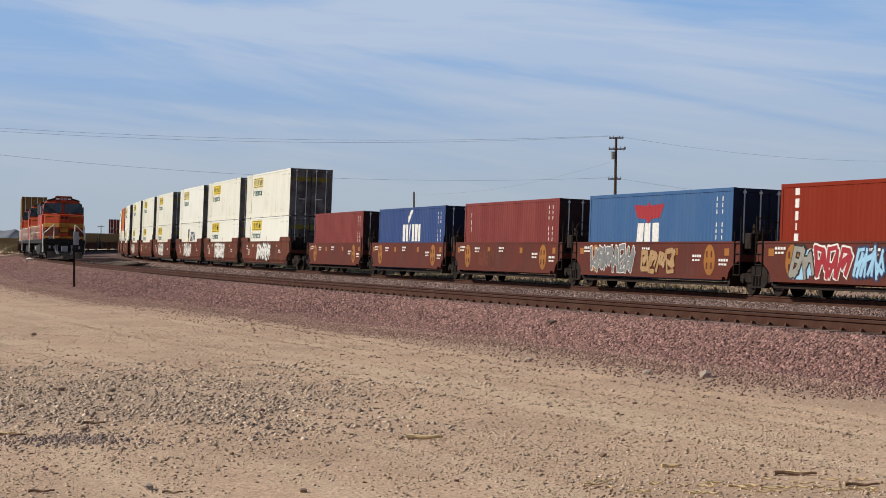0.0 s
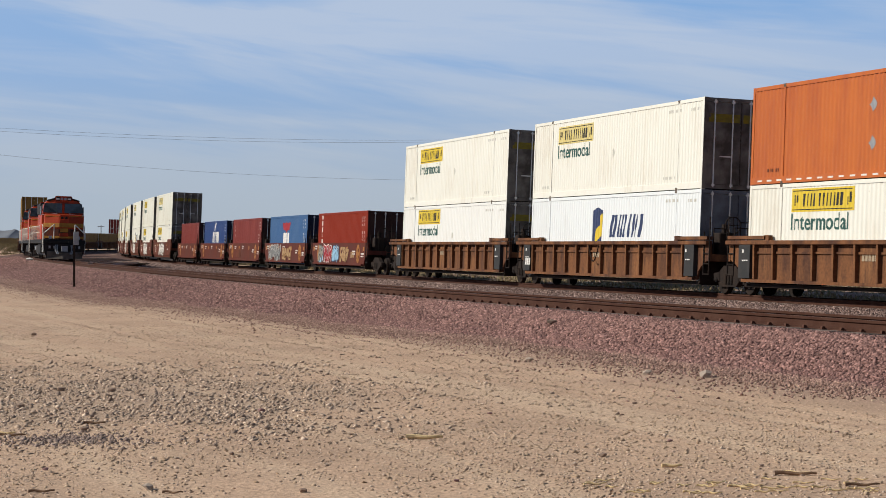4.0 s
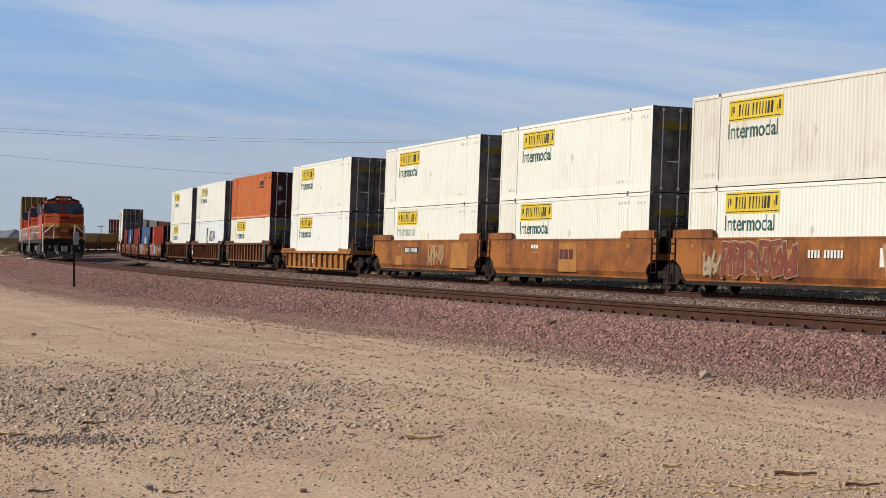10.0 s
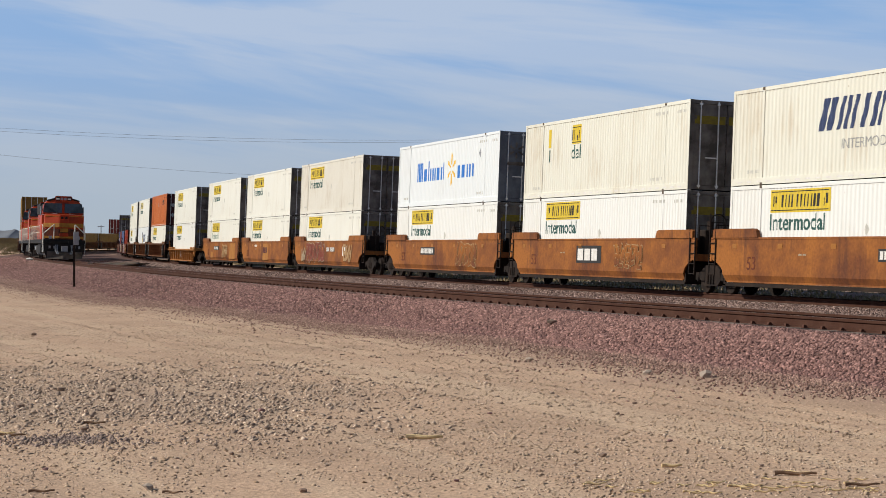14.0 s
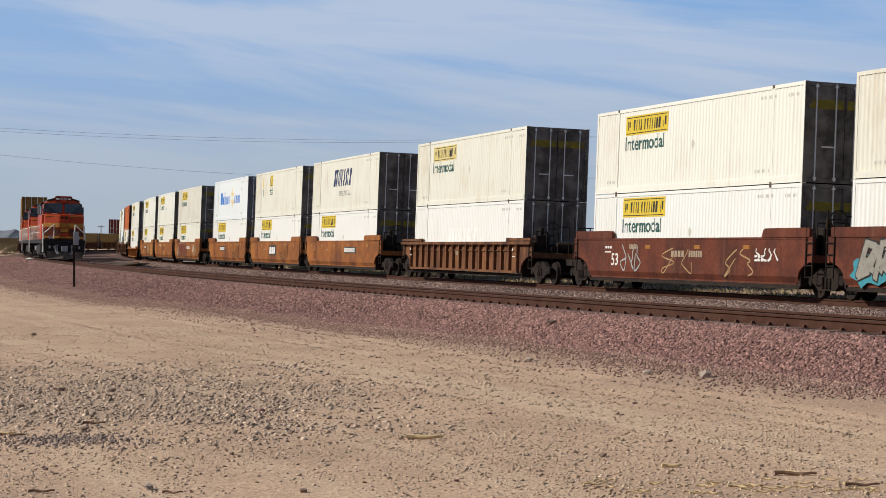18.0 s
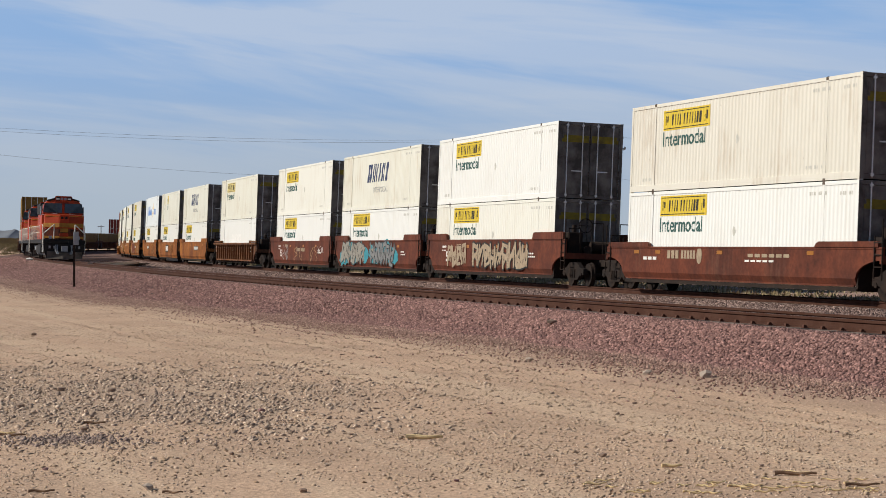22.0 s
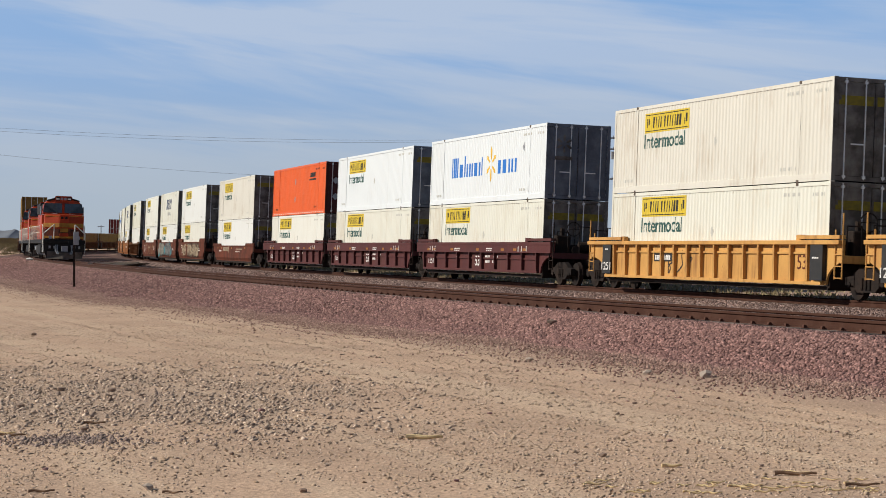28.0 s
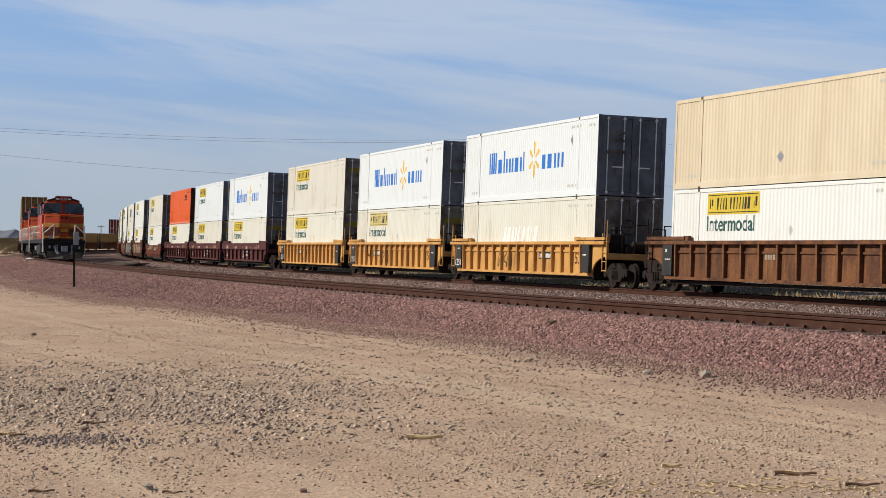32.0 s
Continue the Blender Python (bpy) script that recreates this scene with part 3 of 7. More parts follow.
def container(kind, mat, label, shaded_door=None, pitch=0.30, depth=0.030):
    """A 53-foot ("long") or 40-foot ("short") box: base centre at the origin, x forward, doors at the rear end."""
    L, W, H = (16.15, 2.59, 2.896) if kind == "long" else (12.19, 2.44, 2.896)
    h, w = L / 2, W / 2
    ob = thing("container", label, "container", "containers on the moving train")
    post = 6.05 if kind == "long" else None          # the lifting posts stand 40 feet apart
    for out in (1, -1):
        bm = bmesh.new()
        corrugated(bm, -h + 0.12, h - 0.12, out * (w - 0.012), out, 0.17, H - 0.10, pitch, depth)
        part("side_wall", bm, mat, ob)
    bm = bmesh.new()
    box(bm, -h + 0.02, h - 0.02, -w + 0.05, w - 0.05, H - 0.05, H - 0.012)
    for i in range(int(L / 0.55)):
        x = -h + 0.4 + i * 0.55
        box(bm, x, x + 0.22, -w + 0.1, w - 0.1, H - 0.012, H - 0.002)
    part("roof", bm, mat, ob)
    part("floor_panel", boxes((-h + 0.03, h - 0.03, -w + 0.04, w - 0.04, 0.06, 0.16)), UNDER, ob)
    for out in (1, -1):
        y0, y1 = sorted((out * (w - 0.06), out * w))
        part("top_rail", boxes((-h + 0.1, h - 0.1, y0, y1, H - 0.11, H - 0.004)), mat, ob)
        part("bottom_rail", boxes((-h + 0.1, h - 0.1, *sorted((out * (w - 0.06), out * (w + 0.006))), 0.02, 0.215)), mat, ob)
        for sx in (1, -1):
            x0, x1 = sorted((sx * (h - 0.13), sx * h))
            part("corner_post", boxes((x0, x1, *sorted((out * (w - 0.12), out * (w + 0.003))), 0.0, H)), mat, ob)
            if post and out == 1:
                part("lifting_post", boxes((sx * post - 0.055, sx * post + 0.055, w - 0.08, w - 0.002, 0.12, H - 0.08)), mat, ob)
                part("lifting_casting", boxes((sx * post - 0.075, sx * post + 0.075, w - 0.1, w + 0.006, H - 0.09, H + 0.004)), CASTING, ob, "dirty steel casting")
                part("lifting_casting", boxes((sx * post - 0.075, sx * post + 0.075, w - 0.1, w + 0.008, -0.004, 0.075)), CASTING, ob, "dirty steel casting")
    # front wall
    bm = bmesh.new()
    box(bm, h - 0.06, h - 0.02, -w + 0.11, w - 0.11, 0.1, H - 0.08)
    for i in range(7):
        y = -w + 0.25 + i * (W - 0.5) / 6.6
        box(bm, h - 0.02, h - 0.004, y, y + 0.16, 0.2, H - 0.2)
    part("front_wall", bm, mat, ob)
    # rear frame and doors take the colour that holds the rear's shade
    rear = shaded_door or mat
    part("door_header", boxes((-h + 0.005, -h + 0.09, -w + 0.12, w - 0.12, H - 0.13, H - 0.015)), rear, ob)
    # thin plates bring the shaded door colour over the post ends
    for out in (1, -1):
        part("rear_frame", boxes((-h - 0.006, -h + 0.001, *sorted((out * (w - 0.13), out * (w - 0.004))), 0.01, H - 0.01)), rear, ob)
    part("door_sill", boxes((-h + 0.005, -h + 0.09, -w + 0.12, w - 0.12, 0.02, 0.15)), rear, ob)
    dm = shaded_door or mat
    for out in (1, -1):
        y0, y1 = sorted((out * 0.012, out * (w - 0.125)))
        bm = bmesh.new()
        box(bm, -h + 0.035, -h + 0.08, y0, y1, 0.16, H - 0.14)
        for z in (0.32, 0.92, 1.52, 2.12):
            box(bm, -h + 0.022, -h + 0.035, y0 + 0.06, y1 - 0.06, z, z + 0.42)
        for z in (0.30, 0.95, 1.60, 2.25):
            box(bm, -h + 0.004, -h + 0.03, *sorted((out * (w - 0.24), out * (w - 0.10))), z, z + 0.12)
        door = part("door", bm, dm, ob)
        for k, y in enumerate((out * 0.30, out * (w - 0.38))):
            bm = bmesh.new()
            tube(bm, (-h + 0.012, y, 0.06), (-h + 0.012, y, H - 0.05), 0.022, 8)
            box(bm, -h - 0.01, -h + 0.035, y - 0.05, y + 0.05, 0.10, 0.17)
            box(bm, -h - 0.01, -h + 0.035, y - 0.05, y + 0.05, H - 0.17, H - 0.10)
            part("lock_rod", bm, DOOR_GREY, door, "galvanised steel rod")
        part("door_handle", boxes((-h + 0.0, -h + 0.03, *sorted((out * 0.30, out * 0.72)), 1.02, 1.06)), DOOR_GREY, door, "galvanised steel handle")
    return ob


def text_mesh(name, words, width, height, mat, bold=0.0):
    """Lettering of the built-in font, fitted to a width and a height."""
    cu = bpy.data.curves.new(name, "FONT")
    cu.body, cu.size, cu.align_x, cu.extrude, cu.offset = words, 1.0, "CENTER", 0.004, bold
    ob = bpy.data.objects.new(name, cu)
    scene.collection.objects.link(ob)
    me = bpy.data.meshes.new_from_object(ob)
    bpy.data.objects.remove(ob)
    me.materials.clear()
    me.materials.append(mat)
    xs, ys = [v.co.x for v in me.vertices], [v.co.y for v in me.vertices]
    me.transform(Matrix.Diagonal((width / (max(xs) - min(xs)), height / (max(ys) - min(ys)), 1, 1)) @ Matrix.Translation((-(max(xs) + min(xs)) / 2, -min(ys), 0)))
    return me


FACE = Matrix(((-1, 0, 0, 0), (0, 0, 1, 0), (0, 1, 0, 0), (0, 0, 0, 1)))    # lays a flat mesh on the outer side of a vehicle


def decal(name, me, parent, x, y, z, label=""):
    ob = part(name, me, None, parent, label)
    ob.matrix_local = Matrix.Translation((x, y, z)) @ FACE
    return ob


FORMED = {}


def ribs_of(half, pitch, depth):
    """The x and the depth of a corrugated side's folds."""
    x0, x1 = -half + 0.12, half - 0.12
    n = max(1, round((x1 - x0) / pitch))
    p = (x1 - x0) / n
    xs, ds = [], []
    for i in range(n):
        a = x0 + i * p
        xs += [a, a + 0.22 * p, a + 0.5 * p, a + 0.72 * p]
        ds += [0.0, -depth, -depth, 0.0]
    return xs + [x1], ds + [0.0]


LONG_RIBS = ribs_of(8.075, 0.235, 0.020)
SHORT_RIBS = ribs_of(6.095, 0.28, 0.014)


def painted(name, me, parent, x, z, label="", lift=0.003, ribs=LONG_RIBS, y=1.283, kind=""):
    """A marking painted on a corrugated side: cut at the folds and pressed into them."""
    key = (me.name, round(x, 3), lift, y)
    if key not in FORMED:
        bm = bmesh.new()
        bm.from_mesh(me)
        us = [v.co.x for v in bm.verts]
        for rx in ribs[0]:
            u = x - rx
            if min(us) < u < max(us):
                bmesh.ops.bisect_plane(bm, geom=bm.verts[:] + bm.edges[:] + bm.faces[:], plane_co=(u, 0, 0), plane_no=(1, 0, 0))
        for v in bm.verts:
            v.co.z = v.co.z * 0.4 + float(np.interp(x - v.co.x, ribs[0], ribs[1]))
        out = bpy.data.meshes.new(me.name)
        bm.to_mesh(out)
        bm.free()
        for m in me.materials:
            out.materials.append(m)
        FORMED[key] = out
    ob = decal(name, FORMED[key], parent, x, y + lift, z, label)
    return tagged(ob, kind=kind) if kind else ob


def flat(name, mat, outlines, thick=0.004):
    """Thin raised shapes, each an outline in the plane."""
    bm = bmesh.new()
    for o in outlines:
        prism(bm, o, 0.0, thick, "z")
    return mesh_of(name, bm, mat)


def rect(x, y, w, h, lean=0.0):
    return ((x + lean * y, y), (x + w + lean * y, y), (x + w + lean * (y + h), y + h), (x + lean * (y + h), y + h))


def spark(r0, r1, w):
    out = []
    for k in range(6):
        a = k * math.tau / 6 + math.pi / 2
        c, s = math.cos(a), math.sin(a)
        out.append([(c * u - s * v, s * u + c * v) for u, v in ((r0, -w * 0.5), (r1 * 0.8, -w), (r1, 0), (r1 * 0.8, w), (r0, w * 0.5))])
    return out


random.seed(11)
TEXT = {
    "intermodal": text_mesh("lettering", "Intermodal", 3.36, 0.48, GREEN_INK, 0.013),
    "dal": text_mesh("lettering", "dal", 0.95, 0.50, GREEN_INK, 0.004),
    "intermodal_pale": text_mesh("lettering", "Intermodal", 3.36, 0.48, GHOST_GREEN, 0.013),
    "caps": text_mesh("lettering", "INTERMODAL", 3.0, 0.28, GREY_INK),
    "53": text_mesh("lettering", "53", 0.62, 0.42, WHITE_INK, 0.012),
    "53dark": text_mesh("lettering", "53", 0.55, 0.40, CAR_DARK, 0.0),
    "1251": text_mesh("lettering", "1251", 0.80, 0.27, WHITE_INK, 0.004),
}
PLATE_SHAPE = [rect(-1.82, -0.33, 3.64, 0.66)]
PLATE_MARKS = [rect(-1.74, -0.28, 3.48, 0.025), rect(-1.74, 0.255, 3.48, 0.025), rect(-1.66, -0.15, 0.10, 0.30), rect(-1.50, -0.06, 0.06, 0.20), rect(1.44, -0.17, 0.07, 0.22), rect(1.56, -0.10, 0.10, 0.28)] + [
    rect(x, -0.18, w, 0.36, 0.1) for x, w in ((-1.12, 0.11), (-0.86, 0.05), (-0.70, 0.11), (-0.52, 0.11), (-0.20, 0.11), (0.03, 0.11), (0.25, 0.10), (0.45, 0.10), (0.66, 0.10), (0.84, 0.10), (1.05, 0.12))]
PLATE_MESH = flat("plate", PLATE, PLATE_SHAPE)
PLATE_BARS = flat("plate_marking", INK, PLATE_MARKS)
PLATE_PALE = flat("plate", PALE_PLATE, PLATE_SHAPE)


def store_bars():
    """The store's name as plain upright bars in its blue, piece by piece."""
    word = [(-4.75 + 0.28 * k, 0.17, 0.86) for k in range(4)] + [
        (-3.52, 0.46, 0.56), (-2.88, 0.18, 0.90), (-2.50, 0.22, 0.56), (-2.14, 0.22, 0.56), (-1.78, 0.22, 0.56), (-1.36, 0.44, 0.56), (-0.76, 0.26, 0.56), (-0.36, 0.18, 0.76),
        (1.96, 0.40, 0.55), (2.62, 0.46, 0.55), (3.36, 0.22, 0.55), (3.76, 0.22, 0.55), (4.16, 0.22, 0.55)]
    return [flat("logo_bar", BLUE_INK, [rect(x, 0, w, h)]) for x, w, h in word]


STORE = store_bars()
STORE_SPARK = flat("store_spark", GOLD_INK, [[(x + 1.0, y + 0.42) for x, y in o] for o in spark(0.20, 0.74, 0.085)])
SLANT = [rect(x, 0, w, 0.74, 0.32) for x, w in ((-1.74, 0.24), (-1.42, 0.24), (-1.0, 0.15), (-0.74, 0.15), (-0.48, 0.15), (-0.08, 0.18), (0.30, 0.18), (0.58, 0.10), (0.92, 0.26))]
HAUL = flat("haul_logo", NAVY_INK, [[(x * 1.42, y * 1.22) for x, y in o] for o in SLANT])
HAUL_GHOST = flat("haul_logo", GHOST_INK, [[(x * 1.42, y * 1.22) for x, y in o] for o in SLANT])
HAUL_SMALL = flat("haul_logo", NAVY_INK, [[(x * 1.0, y * 1.05) for x, y in o] for o in SLANT])
SMALL_BARS = flat("marking", FAINT_INK, [rect(0.13 * i, 0, 0.08, 0.10) for i in (0, 1, 2, 4, 5, 7)])
SMALL_DARK = flat("marking", CAR_DARK, [rect(0.13 * i, 0, 0.08, 0.10) for i in (0, 1, 2, 4, 5, 7)])
FAINT_DIAMOND = flat("placard", FAINT_INK, [((0, -0.16), (0.13, 0), (0, 0.16), (-0.13, 0))])


def dress(ob, style, up=0.0):
    """The markings on the outer side of a 53-foot box."""
    if style in ("plate", "plate_pale", "plate_dull"):
        painted("logo_plate", PLATE_PALE if style == "plate_pale" else PLATE_MESH, ob, 3.58, 2.30 + up, "faded yellow plate" if style == "plate_pale" else "yellow plate")
        painted("plate_marking", PLATE_BARS, ob, 3.58, 2.30 + up, "", 0.007, kind="stuff")
        painted("lettering", TEXT["intermodal_pale" if style == "plate_dull" else "intermodal"], ob, 3.72, 1.45 + up, "dark green lettering")
        painted("placard", FAINT_DIAMOND, ob, -0.3, 1.45 + up, "faint diamond plate")
    elif style == "plate_torn":
        painted("logo_plate", TORN[0], ob, 2.85, 2.28, "torn yellow plate")
        painted("logo_plate", TORN[1], ob, 5.4, 2.24, "scrap of a yellow plate")
        painted("lettering", TEXT["dal"], ob, 2.4, 1.40, "dark green lettering")
        painted("lettering_scrap", TORN[2], ob, 5.3, 1.36, "scrap of dark green lettering")
        painted("plate_marking", TORN[3], ob, 2.85, 2.28, "", 0.007, kind="stuff")
    elif style == "store":
        for bar in STORE:
            painted("logo_bar", bar, ob, 0.0, 1.14, "blue bar")
        painted("store_spark", STORE_SPARK, ob, 0.0, 1.14, "yellow spark of six rays")
    elif style == "haul":
        painted("haul_logo", HAUL, ob, 0.15, 1.40, "slanted dark blue bars")
        painted("lettering", TEXT["caps"], ob, -0.25, 0.86, "grey lettering")
    elif style == "ghost":
        painted("haul_logo", HAUL_GHOST, ob, 0.2, 0.95, "faded slanted bars")
    elif style == "haul_low":
        painted("haul_logo", HAUL_SMALL, ob, -1.9, 1.40, "slanted dark blue bars")
        painted("haul_badge", BADGE[0], ob, 1.0, 1.15, "dark blue shield")
        painted("haul_flash", BADGE[1], ob, 1.0, 1.15, "yellow flash", 0.007)
    elif style == "orange":
        painted("maker_mark", MAKER, ob, -4.3, 1.95, "black bars", kind="stuff")
        for z in (0.95, 1.98):
            painted("placard", DIAMOND, ob, 0.9, z, "grey diamond plate")
    elif style == "plain":
        painted("placard", DIAMOND, ob, 0.5, 0.8, "grey diamond plate")
    if style == "store":
        painted("placard", SMALL_DIAMOND, ob, -5.3, 2.10, "grey diamond plate")
        bm = bmesh.new()
        for ray in spark(0.10, 0.36, 0.05):
            prism(bm, [(x + 0.58, y + 2.12) for x, y in ray], -8.075 - 0.020, -8.075 - 0.012, "x")
        part("door_spark", bm, DOOR_SHADED, ob, "dim spark on a door")
        part("door_marking", boxes((-8.075 - 0.020, -8.075 - 0.012, 0.24, 0.94, 1.50, 1.64)), DOOR_SHADED, ob, "dim bar on a door")
    for x, z in ((-5.2, 2.52), (-4.9, 0.36), (7.0, 0.36), (-7.0, 2.5)):
        painted("marking", SMALL_DARK if style == "orange" else SMALL_BARS, ob, x, z, kind="stuff")
    if style == "orange":
        for z in (0.95, 1.85):
            bm = bmesh.new()
            prism(bm, ((0.52, z), (0.72, z - 0.2), (0.92, z), (0.72, z + 0.2)), -8.075 - 0.02, -8.075 - 0.012, "x")
            part("door_placard", bm, SIGN_GREY, ob, "grey diamond plate")
    if style in ("orange", "haul", "plate_torn"):
        tagged(decal("reflective_strip", DASHES, ob, 0, 1.299, 0.085), kind="stuff")
    if style in ("plate", "plate_pale", "plate_torn", "plate_dull"):
        for a, b in ((0.06, 1.12), (-1.12, -0.06)):
            part("door_plate", boxes((-8.075 + 0.009, -8.075 + 0.018, a, b, 2.12, 2.38)), DOOR_PLATE_SHADED, ob, "yellow stripe across a door")


TORN = (flat("plate", PLATE, [rect(0, -0.34, 0.95, 0.70)]), flat("plate", PLATE, [rect(0, -0.34, 0.3, 0.7)]), flat("lettering_scrap", GREEN_INK, [rect(0, 0, 0.07, 0.46)]),
        flat("plate_marking", INK, [rect(0.02, -0.20, 0.10, 0.38), rect(0.20, -0.20, 0.09, 0.38), rect(0.02, 0.255, 0.88, 0.025), rect(0.02, -0.29, 0.88, 0.025), rect(0.55, -0.22, 0.07, 0.20), rect(0.70, -0.14, 0.10, 0.28)]))
BADGE = (flat("haul_badge", NAVY_INK, [((-0.5, 0), (0.4, 0.1), (0.5, 1.2), (0.0, 1.32), (-0.5, 1.2))]),
         flat("haul_flash", PLATE, [((-0.25, 0.02), (0.42, 0.3), (0.5, 1.1), (0.2, 1.0), (0.3, 0.7), (-0.1, 0.55))]))
DIAMOND = flat("placard", SIGN_GREY, [((0, -0.2), (0.2, 0), (0, 0.2), (-0.2, 0))])
SMALL_DIAMOND = flat("placard", SIGN_GREY, [((0, -0.2), (0.13, 0), (0, 0.2), (-0.13, 0))])
MAKER = flat("maker_mark", INK, [rect(-0.95 + 0.21 * i, 0.18, 0.15, 0.26, 0.1) for i in range(9)] + [rect(-0.95, 0, 1.9, 0.1)])
DASHES = flat("reflective_strip", WHITE_INK, [rect(-7.6 + 0.62 * i, 0, 0.3, 0.05) for i in range(25)])
LABELS = {"plate": "white ribbed steel container with a yellow plate", "plate_pale": "white container with a faded plate", "plate_torn": "white container with a torn yellow plate", "plate_dull": "white container with a yellow plate and dulled lettering",
          "store": "white container with a blue store logo and yellow spark", "haul": "white container with a dark blue slanted logo",
          "haul_low": "white container with a shield and slanted logo", "ghost": "white container with a faded logo", "orange": "bright orange ribbed steel container",
          "plain": "plain tan ribbed steel container"}
MASTERS = {}
# door colours by box colour, each with the rear end's shade put in
DOORS = {"container_white": DOOR_SHADED, "container_cream": DOOR_SHADED, "container_cool_white": COOL_DOOR_SHADED, "container_bright_white": DOOR_SHADED, "container_putty_white": DOOR_SHADED, "container_red": RED_DOOR_SHADED, "container_orange": ORANGE_DOOR_SHADED, "container_faded_orange": ORANGE_DOOR_SHADED,
         "container_maroon": RED_DOOR_SHADED, "container_blue": BLUE_DOOR_SHADED, "container_navy": BLUE_DOOR_SHADED}


def place_container(kind, mat, style, label=None):
    key = (kind, mat.name)
    if key not in MASTERS:
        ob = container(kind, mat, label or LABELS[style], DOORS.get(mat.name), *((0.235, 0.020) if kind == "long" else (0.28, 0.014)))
        MASTERS[key] = [o for o in (ob,)]
        got = ob
        MASTERS[key] = [copy_thing(ob, Matrix.Identity(4)), True]
    else:
        rec = MASTERS[key]
        got = copy_thing(rec[0], Matrix.Identity(4))
    tagged(got, label or LABELS[style])
    return got


# ---- well cars ----
def bogie(parent, x):
    """A two-axle truck: side frames, bolster, axles with wheels."""
    b = part("bogie", boxes((x - 0.22, x + 0.22, -1.0, 1.0, 0.42, 0.78)), BOGIE_SHADED, parent)
    for out in (1, -1):
        bm = bmesh.new()
        y0, y1 = sorted((out * 0.93, out * 1.09))
        prism(bm, [(x + u, z) for u, z in ((-1.12, 0.40), (-0.72, 0.40), (-0.48, 0.22), (0.48, 0.22), (0.72, 0.40), (1.12, 0.40), (1.12, 0.62), (0.75, 0.66), (0.40, 0.86),
                                           (-0.40, 0.86), (-0.75, 0.66), (-1.12, 0.62))], y0, y1)
        part("side_frame", bm, BOGIE_SHADED, b)
        bm = bmesh.new()
        for dx in (-0.20, 0.0, 0.20):
            tube(bm, (x + dx, out * 1.08, 0.30), (x + dx, out * 1.08, 0.60), 0.07, 8)
        part("spring", bm, BOGIE_SHADED, b)
    for dx in (-0.89, 0.89):
        bm = bmesh.new()
        tube(bm, (x + dx, -1.12, 0.42), (x + dx, 1.12, 0.42), 0.075, 10)
        for out in (1, -1):
            tube(bm, (x + dx, out * 0.70, 0.42), (x + dx, out * 0.83, 0.42), 0.42, 24, 0.415)
            tube(bm, (x + dx, out * 0.68, 0.42), (x + dx, out * 0.72, 0.42), 0.45, 24)
        part("wheelset", bm, BOGIE_SHADED, b)
    return b


def rib(x, y, out, z0, z1, mat, w=0.10, deep=0.14):
    bm = bmesh.new()
    prism(bm, ((y, z0), (y + out * deep * 0.8, z0), (y + out * deep, z1), (y, z1)), x - w / 2, x + w / 2, "x")
    return bm


CARS = {
    # side bottom, side top, ribs a side, end height of the humps, material, look
    "ribbed": dict(zb=0.40, zt=1.60, ribs=13, mat=CAR_BROWN, panel=True),
    "plain_rib": dict(zb=0.40, zt=1.60, ribs=17, mat=CAR_BROWN, panel=False),
    "low_tan": dict(zb=0.16, zt=1.12, ribs=12, mat=CAR_TAN, panel=False),
    "smooth": dict(zb=0.38, zt=1.70, ribs=0, mat=CAR_OCHRE, hump=0.27, panel=False),
    "smooth_dark": dict(zb=0.38, zt=1.70, ribs=0, mat=CAR_DARK, hump=0.27, panel=False),
    "low_dark": dict(zb=0.38, zt=1.42, ribs=0, mat=CAR_DARK, hump=0.16, panel=False),
    "banded": dict(zb=0.42, zt=1.58, ribs=10, mat=CAR_MAROON, panel=False, band=0.30),
    "yellow": dict(zb=0.40, zt=1.60, ribs=15, mat=CAR_YELLOW, panel=True),
    "oxide": dict(zb=0.44, zt=1.58, ribs=0, mat=CAR_RED, panel=False),
}
CAR_LABELS = {"ribbed": "rust-brown ribbed steel well car", "plain_rib": "weathered brown ribbed single well car", "low_tan": "worn tan-yellow low-sided well car",
              "smooth": "weathered ochre smooth-sided well car", "smooth_dark": "dark red-brown smooth-sided well car", "low_dark": "dark brown low smooth-sided well car",
              "banded": "maroon well car with white stencils", "yellow": "faded yellow ribbed steel well car", "oxide": "oxide-red smooth well car for short boxes"}


